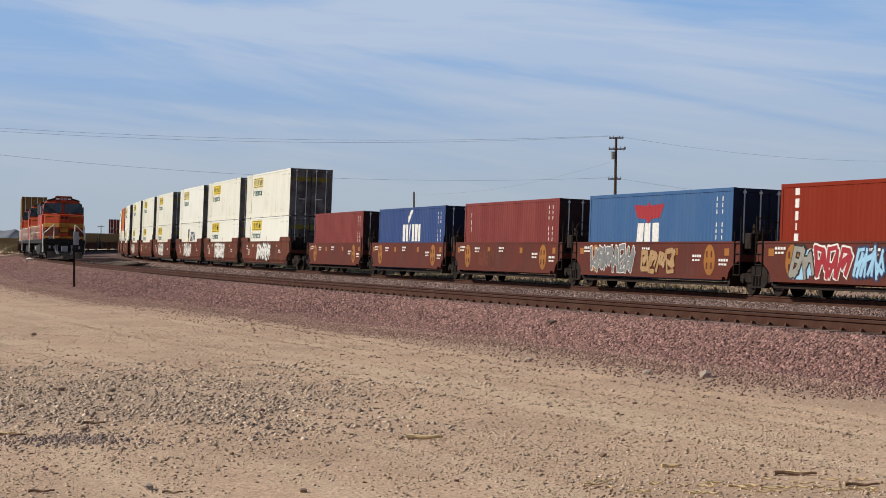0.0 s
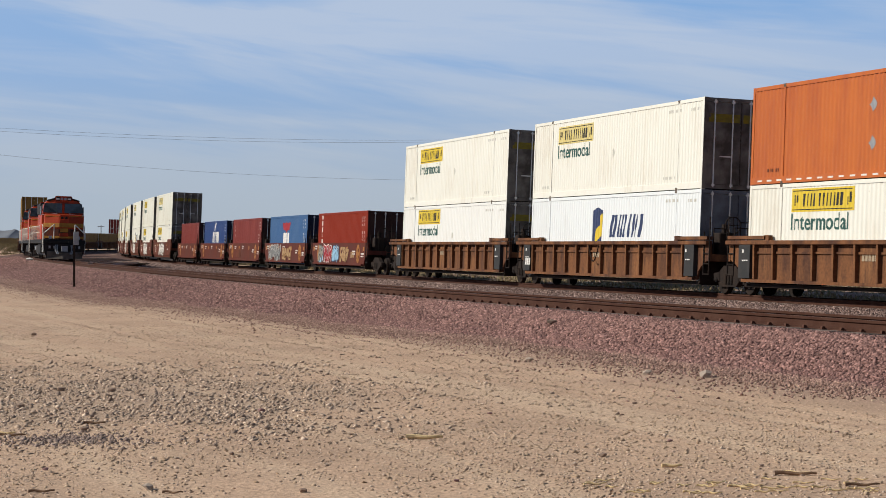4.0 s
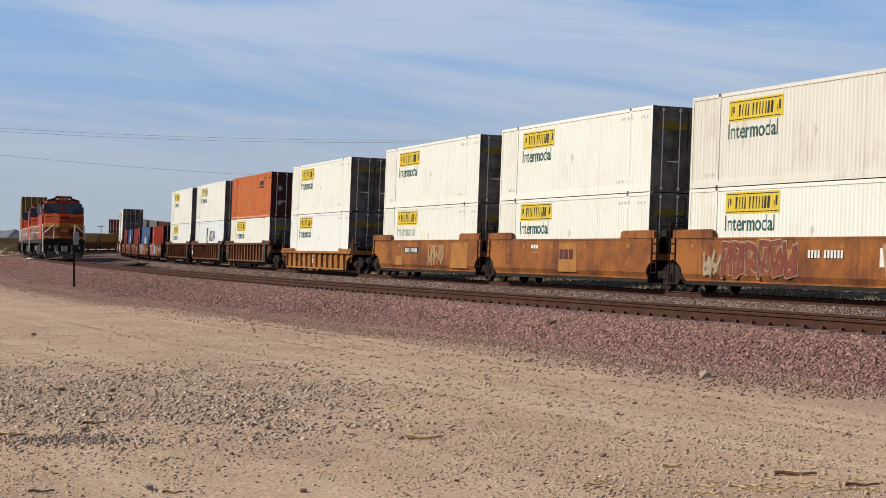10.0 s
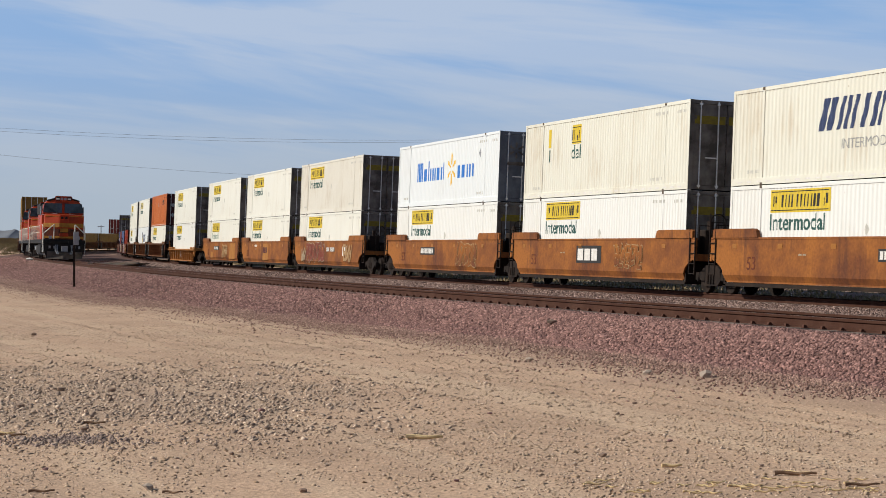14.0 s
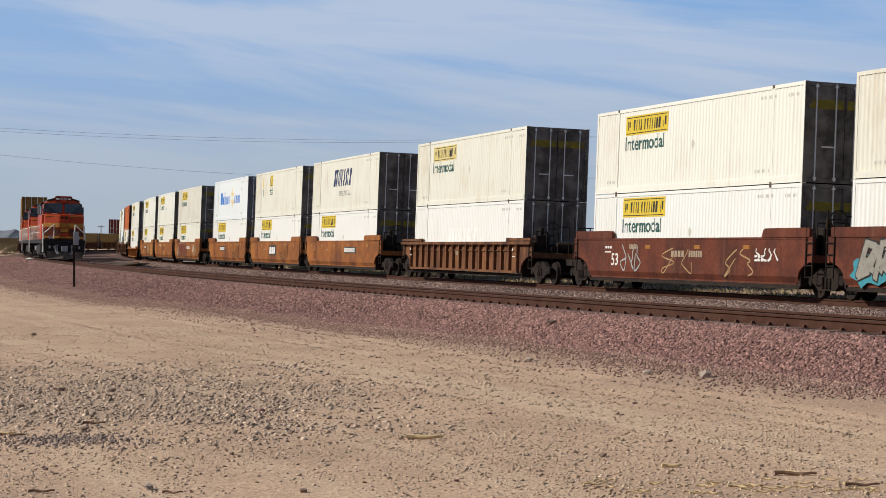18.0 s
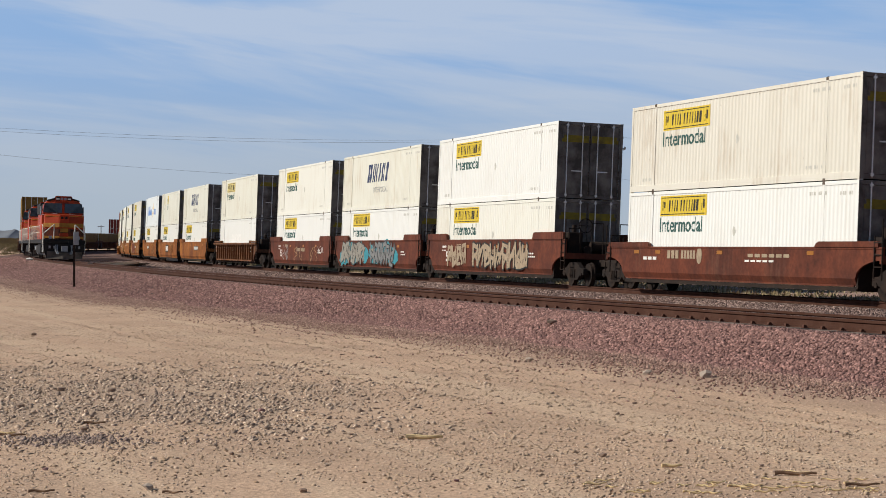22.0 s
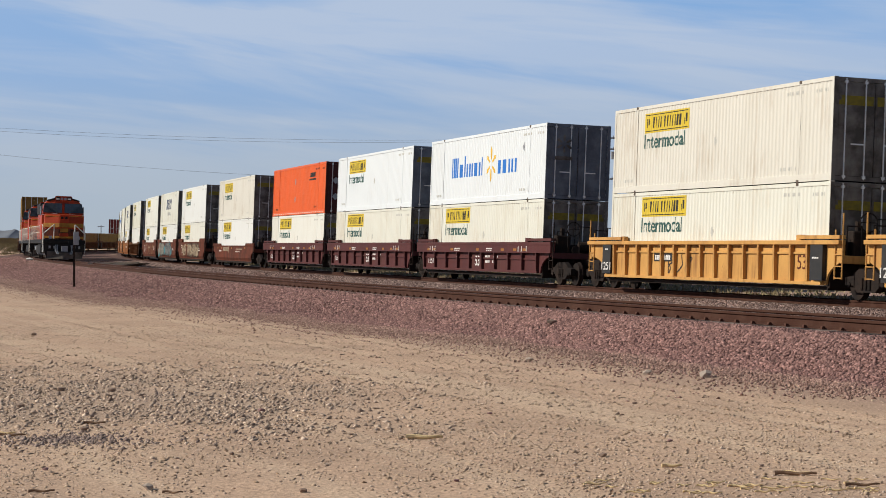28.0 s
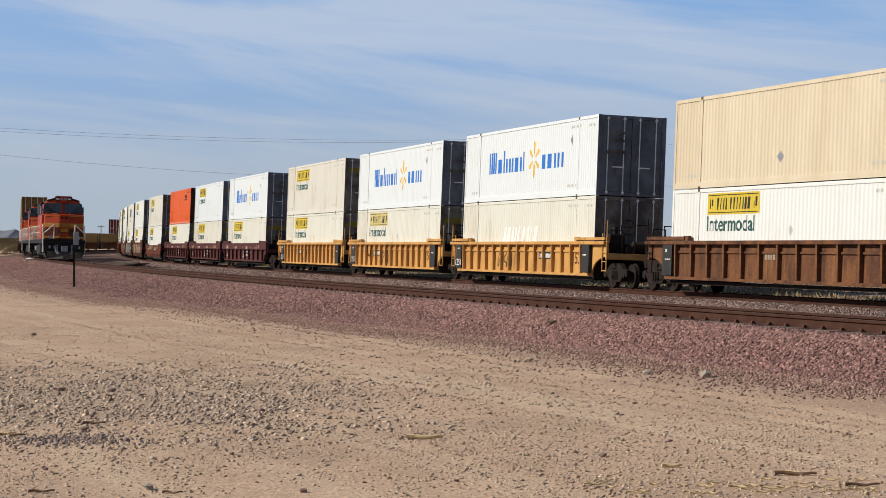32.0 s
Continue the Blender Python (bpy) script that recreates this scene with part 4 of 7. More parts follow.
def well_car(kind, short=False, lead="own", trail="none"):
    c = CARS[kind]
    mat, zb, zt = c["mat"], c["zb"], c["zt"]
    hc = 6.2 if short else 8.18                   # half of the well
    # ends of the side sill: they reach farther over a truck of their own
    hf, hr = (hc + (1.5 if e == "own" and not short else 0.95) for e in (lead, trail))
    ob = thing("well_car", CAR_LABELS[kind], "rail car", "cars of the moving train")
    za = min(1.08, zt - 0.22)
    turn = 0.20 if c.get("hump") else 0.0          # height of the turned-in lower edge
    centre = 7.74 if short else 9.72               # the trucks' middles, over which the sides are cut in an arch
    low = max(zb + turn, 0.46)
    xt = centre - 1.50

    def arch(end):
        """The lower edge of a side from its end down to the sill."""
        pts = [(end, za)] + [(centre - 1.50 * math.cos(a), low + (za - low) * math.sin(a)) for a in (1.25, 1.0, 0.78, 0.55, 0.32, 0.0) if centre - 1.50 * math.cos(a) < end - 0.02]
        return pts + ([(xt, zb + turn)] if zb + turn < low else [])

    for out in (1, -1):
        bm = bmesh.new()
        y0, y1 = sorted((out * 1.34, out * 1.40))
        prism(bm, [(-x, z) for x, z in arch(hr)] + arch(hf)[::-1] + [(hf, zt), (-hr, zt)], y0, y1)
        side = part("side_panel", bm, mat, ob)
        if turn:
            bm = bmesh.new()
            prism(bm, ((-xt, zb + turn), (-xt + 0.06, zb), (xt - 0.06, zb), (xt, zb + turn)), y0, y1)
            for v in bm.verts:
                if v.co.z < zb + 0.1:
                    v.co.y -= out * 0.10
            part("lower_skirt", bm, mat, ob)
        part("top_chord", bevelled(boxes((-hr, hf, *sorted((out * 1.33, out * (1.412 if short or turn else 1.55))), zt - (0.06 if short or turn else 0.11), zt + 0.012)), 0.012), mat, ob)
        part("bottom_chord", boxes((-hc + 0.12, hc - 0.12, *sorted((out * 1.22, out * (1.33 if turn else 1.50))), zb - 0.02, zb + (0.03 if turn else 0.07))), mat, ob)
        if c.get("band"):
            part("chord_band", boxes((-hr, hf, *sorted((out * 1.40, out * 1.535)), zt - 0.11 - c["band"], zt - 0.112)), mat, ob)
        if c["ribs"]:
            n = c["ribs"]
            span = hc - (0.95 if c["panel"] else 0.2)
            top = zt - 0.11 - c.get("band", 0.0)
            part("stiffener", boxes((-span, span, *sorted((out * 1.40, out * 1.445)), top - 0.26, top - 0.20)), mat, ob)
            for i in range(n):
                x = -span + 2 * span * i / (n - 1)
                b = rib(0, out * 1.40, out, zb + 0.07, top, mat)
                if i == 0 and out == 1:
                    shared = mesh_of("rib", b, mat)
                    flip = None
                elif out == 1:
                    b.free()
                else:
                    if flip is None:
                        flip = mesh_of("rib", b, mat)
                    else:
                        b.free()
                r = part("rib", shared if out == 1 else flip, mat, side)
                r.location.x = x
        hump = c.get("hump")
        for sx, he in ((1, hf), (-1, hr)):
            if hump:
                bm = bmesh.new()
                a, b_ = hc - 2.3, he - 0.2
                prism(bm, ((sx * a, zt), (sx * b_, zt), (sx * b_, zt + hump - 0.04), (sx * (b_ - 0.08), zt + hump), (sx * (a + 0.25), zt + hump), (sx * (a + 0.1), zt + hump - 0.05)),
                      *sorted((out * 1.33, out * 1.44)))
                part("guide_hump", bm, mat, ob)
            elif not short:
                bm = boxes((*sorted((sx * (hc - 1.55), sx * (he - 0.05))), *sorted((out * 1.30, out * 1.50)), zt + 0.05, zt + 0.15),
                           (*sorted((sx * (hc - 1.75), sx * (hc - 1.45))), *sorted((out * 1.33, out * 1.46)), zt + 0.01, zt + 0.17))
                part("walkway_rail", bm, mat, ob)
            if c["panel"]:
                part("stencil_panel", boxes((*sorted((sx * (hc - 0.72), sx * (hc + 0.02))), *sorted((out * 1.401, out * 1.535)), zb + 0.10, zt - 0.112)), BLACK_PANEL, ob, "black panel")
    for sx, he in ((1, hf), (-1, hr)):
        # end structure over the truck
        bm = boxes((*sorted((sx * hc, sx * (hc + 0.1))), -1.33, 1.33, 0.30, zt - 0.05), (*sorted((sx * hc, sx * (hc + 1.1))), -0.45, 0.45, 0.80, 1.12),
                   (*sorted((sx * hc, sx * (he - 0.02))), -1.33, 1.33, 1.08, 1.16))
        part("end_platform", bm, UNDER, ob)
        x = sx * (he + 0.03)
        for out in (1, -1):
            bm = bmesh.new()
            for dx in (0.0, 0.42):
                tube(bm, (x - sx * dx, out * 1.43, 0.55), (x - sx * dx, out * 1.43, zt + (0.75 if dx == 0 else 0.3)), 0.022, 6)
            for z in (0.58, 0.90, 1.22, 1.54):
                tube(bm, (x, out * 1.43, z), (x - sx * 0.42, out * 1.43, z), 0.018, 6)
            part("ladder", bm, mat if kind in ("yellow", "low_tan") else BOGIE_SHADED, ob, "steel grab irons")
        tubeb = bmesh.new()
        tube(tubeb, (sx * (hc + 0.55), 0.75, 1.12), (sx * (hc + 0.55), 0.75, zt + 0.55), 0.09, 10)
        part("brake_staff", tubeb, UNDER, ob)
        tubeb = bmesh.new()
        tube(tubeb, (sx * (hc + 0.35), 0.35, 1.32), (sx * (hc + 1.05), 0.35, 1.32), 0.17, 10)
        part("brake_cylinder", tubeb, UNDER, ob)
        # grab-iron hoops across the end, hand-brake wheel, reservoir
        for y in (-0.95, 0.15, 1.05):
            hoop = bmesh.new()
            u, top = sx * (he - 0.05), zt + (0.62 if y < 1 else 0.40)
            tube(hoop, (u, y - 0.22, 1.16), (u, y - 0.22, top), 0.02, 6), tube(hoop, (u, y + 0.22, 1.16), (u, y + 0.22, top), 0.02, 6)
            tube(hoop, (u, y - 0.23, top), (u, y + 0.23, top), 0.02, 6)
            part("grab_hoop", hoop, BOGIE_SHADED, ob, "dark steel hoop")
        if sx < 0:
            wheel = bmesh.new()
            rim = [(-he + 0.06, 0.62 + 0.26 * math.cos(k * math.tau / 16), zt + 0.52 + 0.26 * math.sin(k * math.tau / 16)) for k in range(16)]
            for k in range(16):
                tube(wheel, rim[k], rim[(k + 1) % 16], 0.02, 6)
                if k % 4 == 0:
                    tube(wheel, (-he + 0.06, 0.62, zt + 0.52), rim[k], 0.014, 5)
            part("brake_wheel", wheel, BOGIE_SHADED, ob, "dark steel hand wheel")
            tank = bmesh.new()
            tube(tank, (-hc - 0.5, -0.9, 1.45), (-hc - 0.5, 0.05, 1.45), 0.21, 12)
            part("air_reservoir", tank, UNDER, ob)
            part("brake_box", bevelled(boxes((-hc - 0.85, -hc - 0.35, 0.5, 1.05, 1.17, zt + 0.28)), 0.03), UNDER, ob)
        part("end_sill", bevelled(boxes((*sorted((sx * (he - 0.12), sx * (he + 0.05))), -1.42, 1.42, 0.98, 1.20)), 0.01), mat, ob)
    part("well_floor", boxes((-hc, hc, -1.32, 1.32, min(0.24, zb), 0.352)), UNDER, ob)
    reach = 7.74 if short else 9.72
    own = reach
    if lead == "shared":
        bogie(ob, reach)
    elif lead == "own":
        bogie(ob, own)
        bm = boxes((hc + 0.9, hc + 3.5, -0.15, 0.15, 0.74, 0.98))
        part("coupler", bm, UNDER, ob)
    if trail == "own":
        bogie(ob, -own)
        bm = boxes((-hc - 3.5, -hc - 0.9, -0.15, 0.15, 0.74, 0.98))
        part("coupler", bm, UNDER, ob)
    return ob


def curl(cx, cz, w, h, seed):
    """A smooth looping stroke inside a box: points along it."""
    r = random.Random(seed)
    n = r.choice((4, 5, 5, 6))
    knots = []
    for k in range(n):
        side = -1 if k % 2 else 1
        knots.append(Vector((cx + w * (0.12 + 0.30 * r.random()) * side * r.choice((1, 1, -0.5)), cz + h * (0.42 - 0.84 * k / (n - 1)) + h * 0.10 * (r.random() - 0.5))))
    if r.random() < 0.5:
        knots.append(Vector((cx + w * 0.36 * r.choice((-1, 1)), cz + h * (0.3 * r.random()))))
    pts = []
    for i in range(len(knots) - 1):
        a, b, c2, d = knots[max(0, i - 1)], knots[i], knots[i + 1], knots[min(len(knots) - 1, i + 2)]
        for u in (0.0, 0.2, 0.4, 0.6, 0.8):
            pts.append(0.5 * (2 * b + (c2 - a) * u + (2 * a - 5 * b + 4 * c2 - d) * u * u + (3 * b - a - 3 * c2 + d) * u ** 3))
    return pts + [knots[-1]]


def ribbons(name, mat, paths, wide):
    """Flat paint strokes along paths, each piece a little over the last."""
    verts, faces = [], []
    for pts in paths:
        base = len(verts)
        for i, p in enumerate(pts):
            along = pts[min(i + 1, len(pts) - 1)] - pts[max(i - 1, 0)]
            if along.length < 1e-4:
                along = Vector((1, 0))
            n = Vector((-along.y, along.x)).normalized() * wide * (0.5 if 0 < i < len(pts) - 1 else 0.34)
            lift = 0.006 * i / len(pts)
            verts += [(p.x + n.x, p.y + n.y, lift), (p.x - n.x, p.y - n.y, lift)]
            if i:
                k = base + 2 * i
                faces.append((k - 2, k - 1, k + 1, k))
    me = bpy.data.meshes.new(name)
    me.from_pydata(verts, [], faces)
    me.materials.append(mat)
    return me


def scribble(car, x, z, n, w, h, mat, seed, wide):
    """Thin sprayed loops, from x backwards."""
    loops = [curl(i * w * 0.9, 0.0, w, h, seed + i) for i in range(n)]
    tagged(decal("paint_line", ribbons("paint_line", mat, loops, wide), car, x, 1.406, z, "thin sprayed line"), kind="stuff")


def lettered(car, x, z, count, w, h, line, fill, seed, y=1.412, cloud=None, edge=0.05):
    """A sprayed piece of leaning, angular blocks with dark edges, from x backwards; no word can be read in it."""
    r = random.Random(seed)
    if cloud:
        lumps = []
        for k in range(int(count * 1.3)):
            cx, cz = k * w * 0.8 + r.uniform(-0.2, 0.2), r.uniform(-0.25, 0.25) * h
            lumps.append([(cx + w * 0.75 * (0.7 + 0.5 * r.random()) * math.cos(q * math.tau / 14), cz + h * 0.36 * (0.7 + 0.5 * r.random()) * math.sin(q * math.tau / 14)) for q in range(14)])
        for k, o in enumerate(lumps):
            tagged(decal("paint_cloud", flat("paint_cloud", cloud, [o], 0.001), car, x, y - 0.006 + 0.0012 * (k % 4), z, "sprayed paint background"), kind="stuff")
    outer, inner = bmesh.new(), bmesh.new()

    def block(a, b, thick, k):
        a, b = Vector(a), Vector(b)
        way = (b - a).normalized()
        n = Vector((-way.y, way.x))
        for bm, grow, lift in ((outer, edge, 0.0), (inner, 0.0, 0.010)):
            p, q = a - way * grow, b + way * grow
            u = thick / 2 + grow
            cut = 0.35 * u
            pts = [p + n * (u - cut), p + n * u + way * cut, q + n * u - way * cut * 0.3, q + n * u * 0.4 + way * cut, q - n * u, p - n * u * 0.9]
            z0 = lift + 0.0007 * (k % 9)
            bm.faces.new([bm.verts.new((c.x, c.y, z0)) for c in pts])

    k = 0
    for i in range(count):
        cx, lean = i * w * 0.84, r.uniform(-0.16, 0.24) * w
        top, low = h * r.uniform(0.36, 0.48), -h * r.uniform(0.36, 0.48)
        left, right = cx - w * 0.30, cx + w * 0.30
        rows = [((left - lean, low), (left + lean, top)), ((right - lean, low * r.uniform(0.4, 1.0)), (right + lean, top * r.uniform(0.5, 1.0)))]
        rows.append(((left, r.uniform(-0.1, 0.1) * h), (right, r.uniform(-0.3, 0.35) * h)))
        if r.random() < 0.6:
            rows.append(((left + lean, top * 0.9), (right + lean * 0.5, top * r.uniform(0.6, 1.05))))
        rows.append(((left + r.uniform(0.0, 0.3) * w, low * r.uniform(0.3, 1.1)), (right + r.uniform(-0.2, 0.3) * w, top * r.uniform(0.2, 1.1))))
        if r.random() < 0.5:
            rows.append(((left - lean, low * 0.9), (right - lean, low * r.uniform(0.5, 1.0))))
        for a, b in rows:
            block(a, b, w * r.uniform(0.14, 0.25), k)
            k += 1
    tagged(decal("paint_outline", mesh_of("paint_outline", outer, line), car, x, y, z, "sprayed paint outline"), kind="stuff")
    tagged(decal("paint_fill", mesh_of("paint_fill", inner, fill), car, x, y, z, "sprayed angular paint blocks"), kind="stuff")


def bars(car, x, z, n, w, h, mat, y=1.405, gap=0.35):
    me = flat("stencil", mat, [rect(i * w * (1 + gap), 0, w, h) for i in range(n)])
    tagged(decal("stencil", me, car, x, y, z), kind="stuff")


def patch_of(name, mat, car, x, z, w, h, y=1.404, label=""):
    decal(name, flat(name, mat, [rect(0, 0, w, h)]), car, x, y, z, label)


def oval(rx, rz):
    return [(rx * math.cos(k * math.tau / 20), rz * math.sin(k * math.tau / 20)) for k in range(20)]


def hanging_chain(car, x):
    bm = bmesh.new()
    last = None
    for k in range(9):
        p = Vector((x - k * 0.12, 1.57, 1.45 - 0.55 * math.sin(k * math.pi / 8)))
        if last:
            tube(bm, last, p, 0.022, 6)
        last = p
    part("hanging_chain", bm, UNDER, car, "dark steel chain")


def car_marks(car, kind, index):
    if kind == "oxide":
        for x in (4.9, -4.9):
            decal("emblem", flat("emblem", AMBER, [oval(0.42, 0.48)]), car, x, 1.404, 1.02, "yellow oval emblem")
            tagged(decal("emblem_marking", flat("emblem_marking", CAR_RED, [rect(-0.24, -0.28, 0.1, 0.2), rect(0.1, -0.28, 0.1, 0.2), rect(-0.24, 0.08, 0.1, 0.2), rect(0.1, 0.08, 0.1, 0.2)]), car, x, 1.409, 1.02), kind="stuff")
        for x in (6.4, 2.1, -2.1, -6.0):
            patch_of("reflector", AMBER, car, x, 1.16, 0.34, 0.22, 1.404, "amber reflector")
        for x, z in ((3.9, 1.30), (0.6, 1.32), (-3.6, 1.1), (-5.6, 0.98), (6.0, 1.35)):
            bars(car, x, z, 4, 0.13, 0.08, WHITE_INK)
            bars(car, x, z - 0.12, 3, 0.15, 0.06, WHITE_INK)
        if index == 3:
            lettered(car, 5.0, 1.0, 6, 0.80, 0.98, WHITE_INK, STEEL_INK, 3, edge=0.035)
            lettered(car, 0.3, 0.95, 4, 0.85, 0.80, CAR_DARK, DUSTY_INK, 9, edge=0.02)
        elif index == 4:
            lettered(car, 4.6, 1.0, 2, 0.80, 1.05, INK, PALE_INK, 15, cloud=SKY_INK)
            lettered(car, 3.2, 1.0, 3, 0.80, 1.05, WHITE_INK, RED_INK, 18)
            lettered(car, 1.0, 1.0, 3, 0.62, 1.0, NAVY_INK, SKY_INK, 22)
            lettered(car, -1.0, 0.95, 3, 0.80, 0.80, CAR_RED, DUSTY_INK, 27, edge=0.02)
            bars(car, -3.2, 0.82, 5, 0.12, 0.30, DUSTY_INK)
        elif index == 2:
            patch_of("primer_patch", CAR_DARK, car, 3.4, 0.62, 2.2, 0.62)
    elif kind == "smooth_dark":
        y = 1.405
        bars(car, 6.6, 1.36, 3, 0.16, 0.09, WHITE_INK), bars(car, 6.6, 1.22, 3, 0.14, 0.05, WHITE_INK), bars(car, 4.4, 1.35, 5, 0.10, 0.16, BEIGE_INK)
        decal("lettering", TEXT["53"], car, 5.7, y, 0.78, "white numerals")
        bars(car, -5.4, 1.0, 4, 0.16, 0.06, WHITE_INK), bars(car, -5.4, 1.12, 3, 0.16, 0.06, WHITE_INK)
        bars(car, 0.8, 1.1, 4, 0.2, 0.2, BEIGE_INK), bars(car, -0.6, 1.1, 6, 0.13, 0.2, BEIGE_INK)
        for x in (3.0, -1.0, -4.6):
            patch_of("reflector", AMBER, car, x, 1.36, 0.42, 0.12, 1.404, "amber reflector")
        if index == 26:
            lettered(car, 6.9, 1.04, 6, 1.02, 1.18, INK, PALE_INK, 31, cloud=TEAL_INK)
            lettered(car, 0.4, 1.04, 6, 0.98, 1.18, INK, STEEL_INK, 44, cloud=TEAL_INK)
        elif index == 27:
            lettered(car, 5.4, 1.02, 4, 0.85, 1.0, CAR_DARK, BEIGE_INK, 61, edge=0.03)
            lettered(car, 1.6, 1.04, 9, 0.98, 1.18, INK, BEIGE_INK, 71, edge=0.06)
        elif index == 25:
            scribble(car, 4.9, 1.05, 3, 0.75, 0.95, GREY_INK, 101, 0.06)
            scribble(car, 1.2, 0.95, 2, 1.6, 0.95, DUSTY_INK, 108, 0.045)
            scribble(car, -3.6, 0.95, 2, 1.4, 0.95, DUSTY_INK, 111, 0.05)
            scribble(car, -5.6, 1.20, 4, 0.45, 0.42, WHITE_INK, 104, 0.045)
        elif index in (3, 5, 6, 7, 8):
            lettered(car, 4.4 - index * 0.3, 1.04, 7, 0.85, 1.15, STEEL_INK, WHITE_INK, 120 + index)
    elif kind == "smooth":
        decal("lettering", TEXT["53dark"], car, 6.3, 1.405, 0.74, "dark numerals")
        bars(car, 3.3, 1.18, 2, 0.2, 0.05, BEIGE_INK)
        for x in (7.6, 4.6, 1.4, -2.2, -6.4):
            patch_of("reflector", AMBER, car, x, 1.38, 0.30, 0.14, 1.404, "amber reflector")
        if index == 18:
            patch_of("number_strip", BLACK_PANEL, car, 3.4, 1.09, 2.6, 0.30, 1.404, "black strip")
            bars(car, 3.2, 1.14, 4, 0.13, 0.20, WHITE_INK, 1.410, 0.6), bars(car, 2.2, 1.14, 6, 0.12, 0.20, WHITE_INK, 1.410, 0.6)
            lettered(car, -1.2, 1.04, 5, 0.62, 1.12, CAR_OCHRE, DUSTY_INK, 130, edge=0.03)
            patch_of("fresh_patch", FRESH, car, -4.6, 0.48, 2.6, 1.1, 1.404, "fresher tan paint")
            patch_of("fresh_patch", FRESH, car, 5.0, 0.52, 1.3, 0.45, 1.404, "fresher tan paint")
        elif index == 19:
            patch_of("fresh_patch", FRESH, car, 0.4, 0.50, 1.9, 1.05, 1.404, "fresher tan paint")
            bars(car, 0.3, 0.96, 3, 0.42, 0.36, CAR_MAROON, 1.410, 0.2)
            bars(car, 3.6, 1.35, 3, 0.22, 0.14, WHITE_INK)
        elif index == 20:
            lettered(car, 6.3, 0.90, 2, 0.7, 0.8, DUSTY_INK, BEIGE_INK, 187, edge=0.02)
            lettered(car, 4.9, 1.05, 6, 1.0, 1.2, BEIGE_INK, FADED_RED, 144, edge=0.035)
            patch_of("fresh_patch", FRESH, car, 1.6, 1.10, 1.1, 0.26, 1.404, "fresher tan paint")
            bars(car, -0.4, 1.12, 4, 0.12, 0.22, WHITE_INK, 1.424, 0.6), bars(car, -1.35, 1.12, 6, 0.12, 0.22, WHITE_INK, 1.424, 0.6)
            lettered(car, -5.0, 1.05, 3, 0.8, 1.1, CAR_OCHRE, DUSTY_INK, 149, edge=0.03)
            patch_of("fresh_patch", WHITE_INK, car, -4.4, 0.9, 0.9, 0.5)
        elif index == 21:
            patch_of("number_strip", BLACK_PANEL, car, 3.2, 1.04, 2.4, 0.34, 1.404, "black strip")
            bars(car, 3.1, 1.1, 9, 0.17, 0.22, WHITE_INK, 1.410)
            lettered(car, -3.0, 1.08, 5, 0.72, 1.05, DUSTY_INK, CAR_OCHRE, 150, edge=0.035)
        elif index == 22:
            patch_of("number_strip", BLACK_PANEL, car, 1.6, 0.84, 2.5, 0.62, 1.404, "black panel")
            bars(car, 1.45, 0.93, 3, 0.56, 0.42, WHITE_INK, 1.410, 0.25)
            lettered(car, -2.4, 1.1, 5, 0.62, 0.85, DUSTY_INK, CAR_OCHRE, 160, edge=0.025)
        elif index == 23:
            patch_of("number_strip", BLACK_PANEL, car, -1.2, 1.04, 2.9, 0.34, 1.404, "black strip")
            bars(car, -1.3, 1.1, 11, 0.17, 0.22, WHITE_INK, 1.410)
    elif kind == "low_dark":
        bars(car, 4.4, 1.05, 3, 0.24, 0.26, BEIGE_INK), bars(car, 3.3, 1.05, 5, 0.17, 0.26, BEIGE_INK)
        decal("emblem", flat("emblem", BEIGE_INK, [oval(0.2, 0.26)]), car, 1.9, 1.405, 1.15, "pale round emblem")
        bars(car, -1.6, 1.12, 6, 0.35, 0.10, BEIGE_INK), bars(car, -1.4, 0.98, 5, 0.3, 0.06, WHITE_INK)
        for x in (7.2, 5.4, 0.6, -5.4):
            patch_of("reflector", AMBER, car, x, 1.20, 0.40, 0.11, 1.404, "amber reflector")
        bars(car, 6.4, 1.0, 3, 0.3, 0.10, WHITE_INK)
    elif kind == "banded":
        y = 1.539
        for x in (7.3, 6.4, 3.6, -0.2, -3.6, -5.2, -6.4):
            patch_of("reflector", AMBER, car, x, 1.24, 0.40, 0.10, y, "amber reflector")
        for x in (6.9, 6.5, 6.1, -5.8, -6.2, -6.8):
            patch_of("white_strip", WHITE_INK, car, x, 1.22, 0.07, 0.22, y, "white strip")
        for x in (3.0, -1.6):
            bars(car, x, 1.30, 3, 0.22, 0.05, WHITE_INK, y), bars(car, x, 1.23, 3, 0.2, 0.04, WHITE_INK, y)
        decal("lettering", TEXT["53"], car, 0.0, 1.406, 0.62, "white numerals")
        decal("lettering", TEXT["1251"], car, 7.1, 1.406, 0.66, "white numerals")
        for x, z in ((-1.1, 0.95), (-1.1, 0.75), (-2.1, 0.75), (-2.2, 0.95), (3.2, 0.9)):
            bars(car, x, z, 4, 0.12, 0.10, WHITE_INK)
    elif kind == "yellow":
        decal("lettering", TEXT["1251"], car, 7.84, 1.539, 0.62, "white numerals")
        bars(car, 7.95, 1.3, 2, 0.1, 0.06, WHITE_INK, 1.539), bars(car, -7.6, 1.1, 3, 0.1, 0.05, WHITE_INK, 1.539)
        decal("lettering", TEXT["53dark"], car, -6.72, 1.406, 0.80, "dark numerals")
        if index == 33:
            hanging_chain(car, 4.6)
        patch_of("number_strip", BLACK_PANEL, car, -2.4 if index == 34 else 3.9, 0.95, 1.5, 0.26, 1.406, "black strip with pale bars")
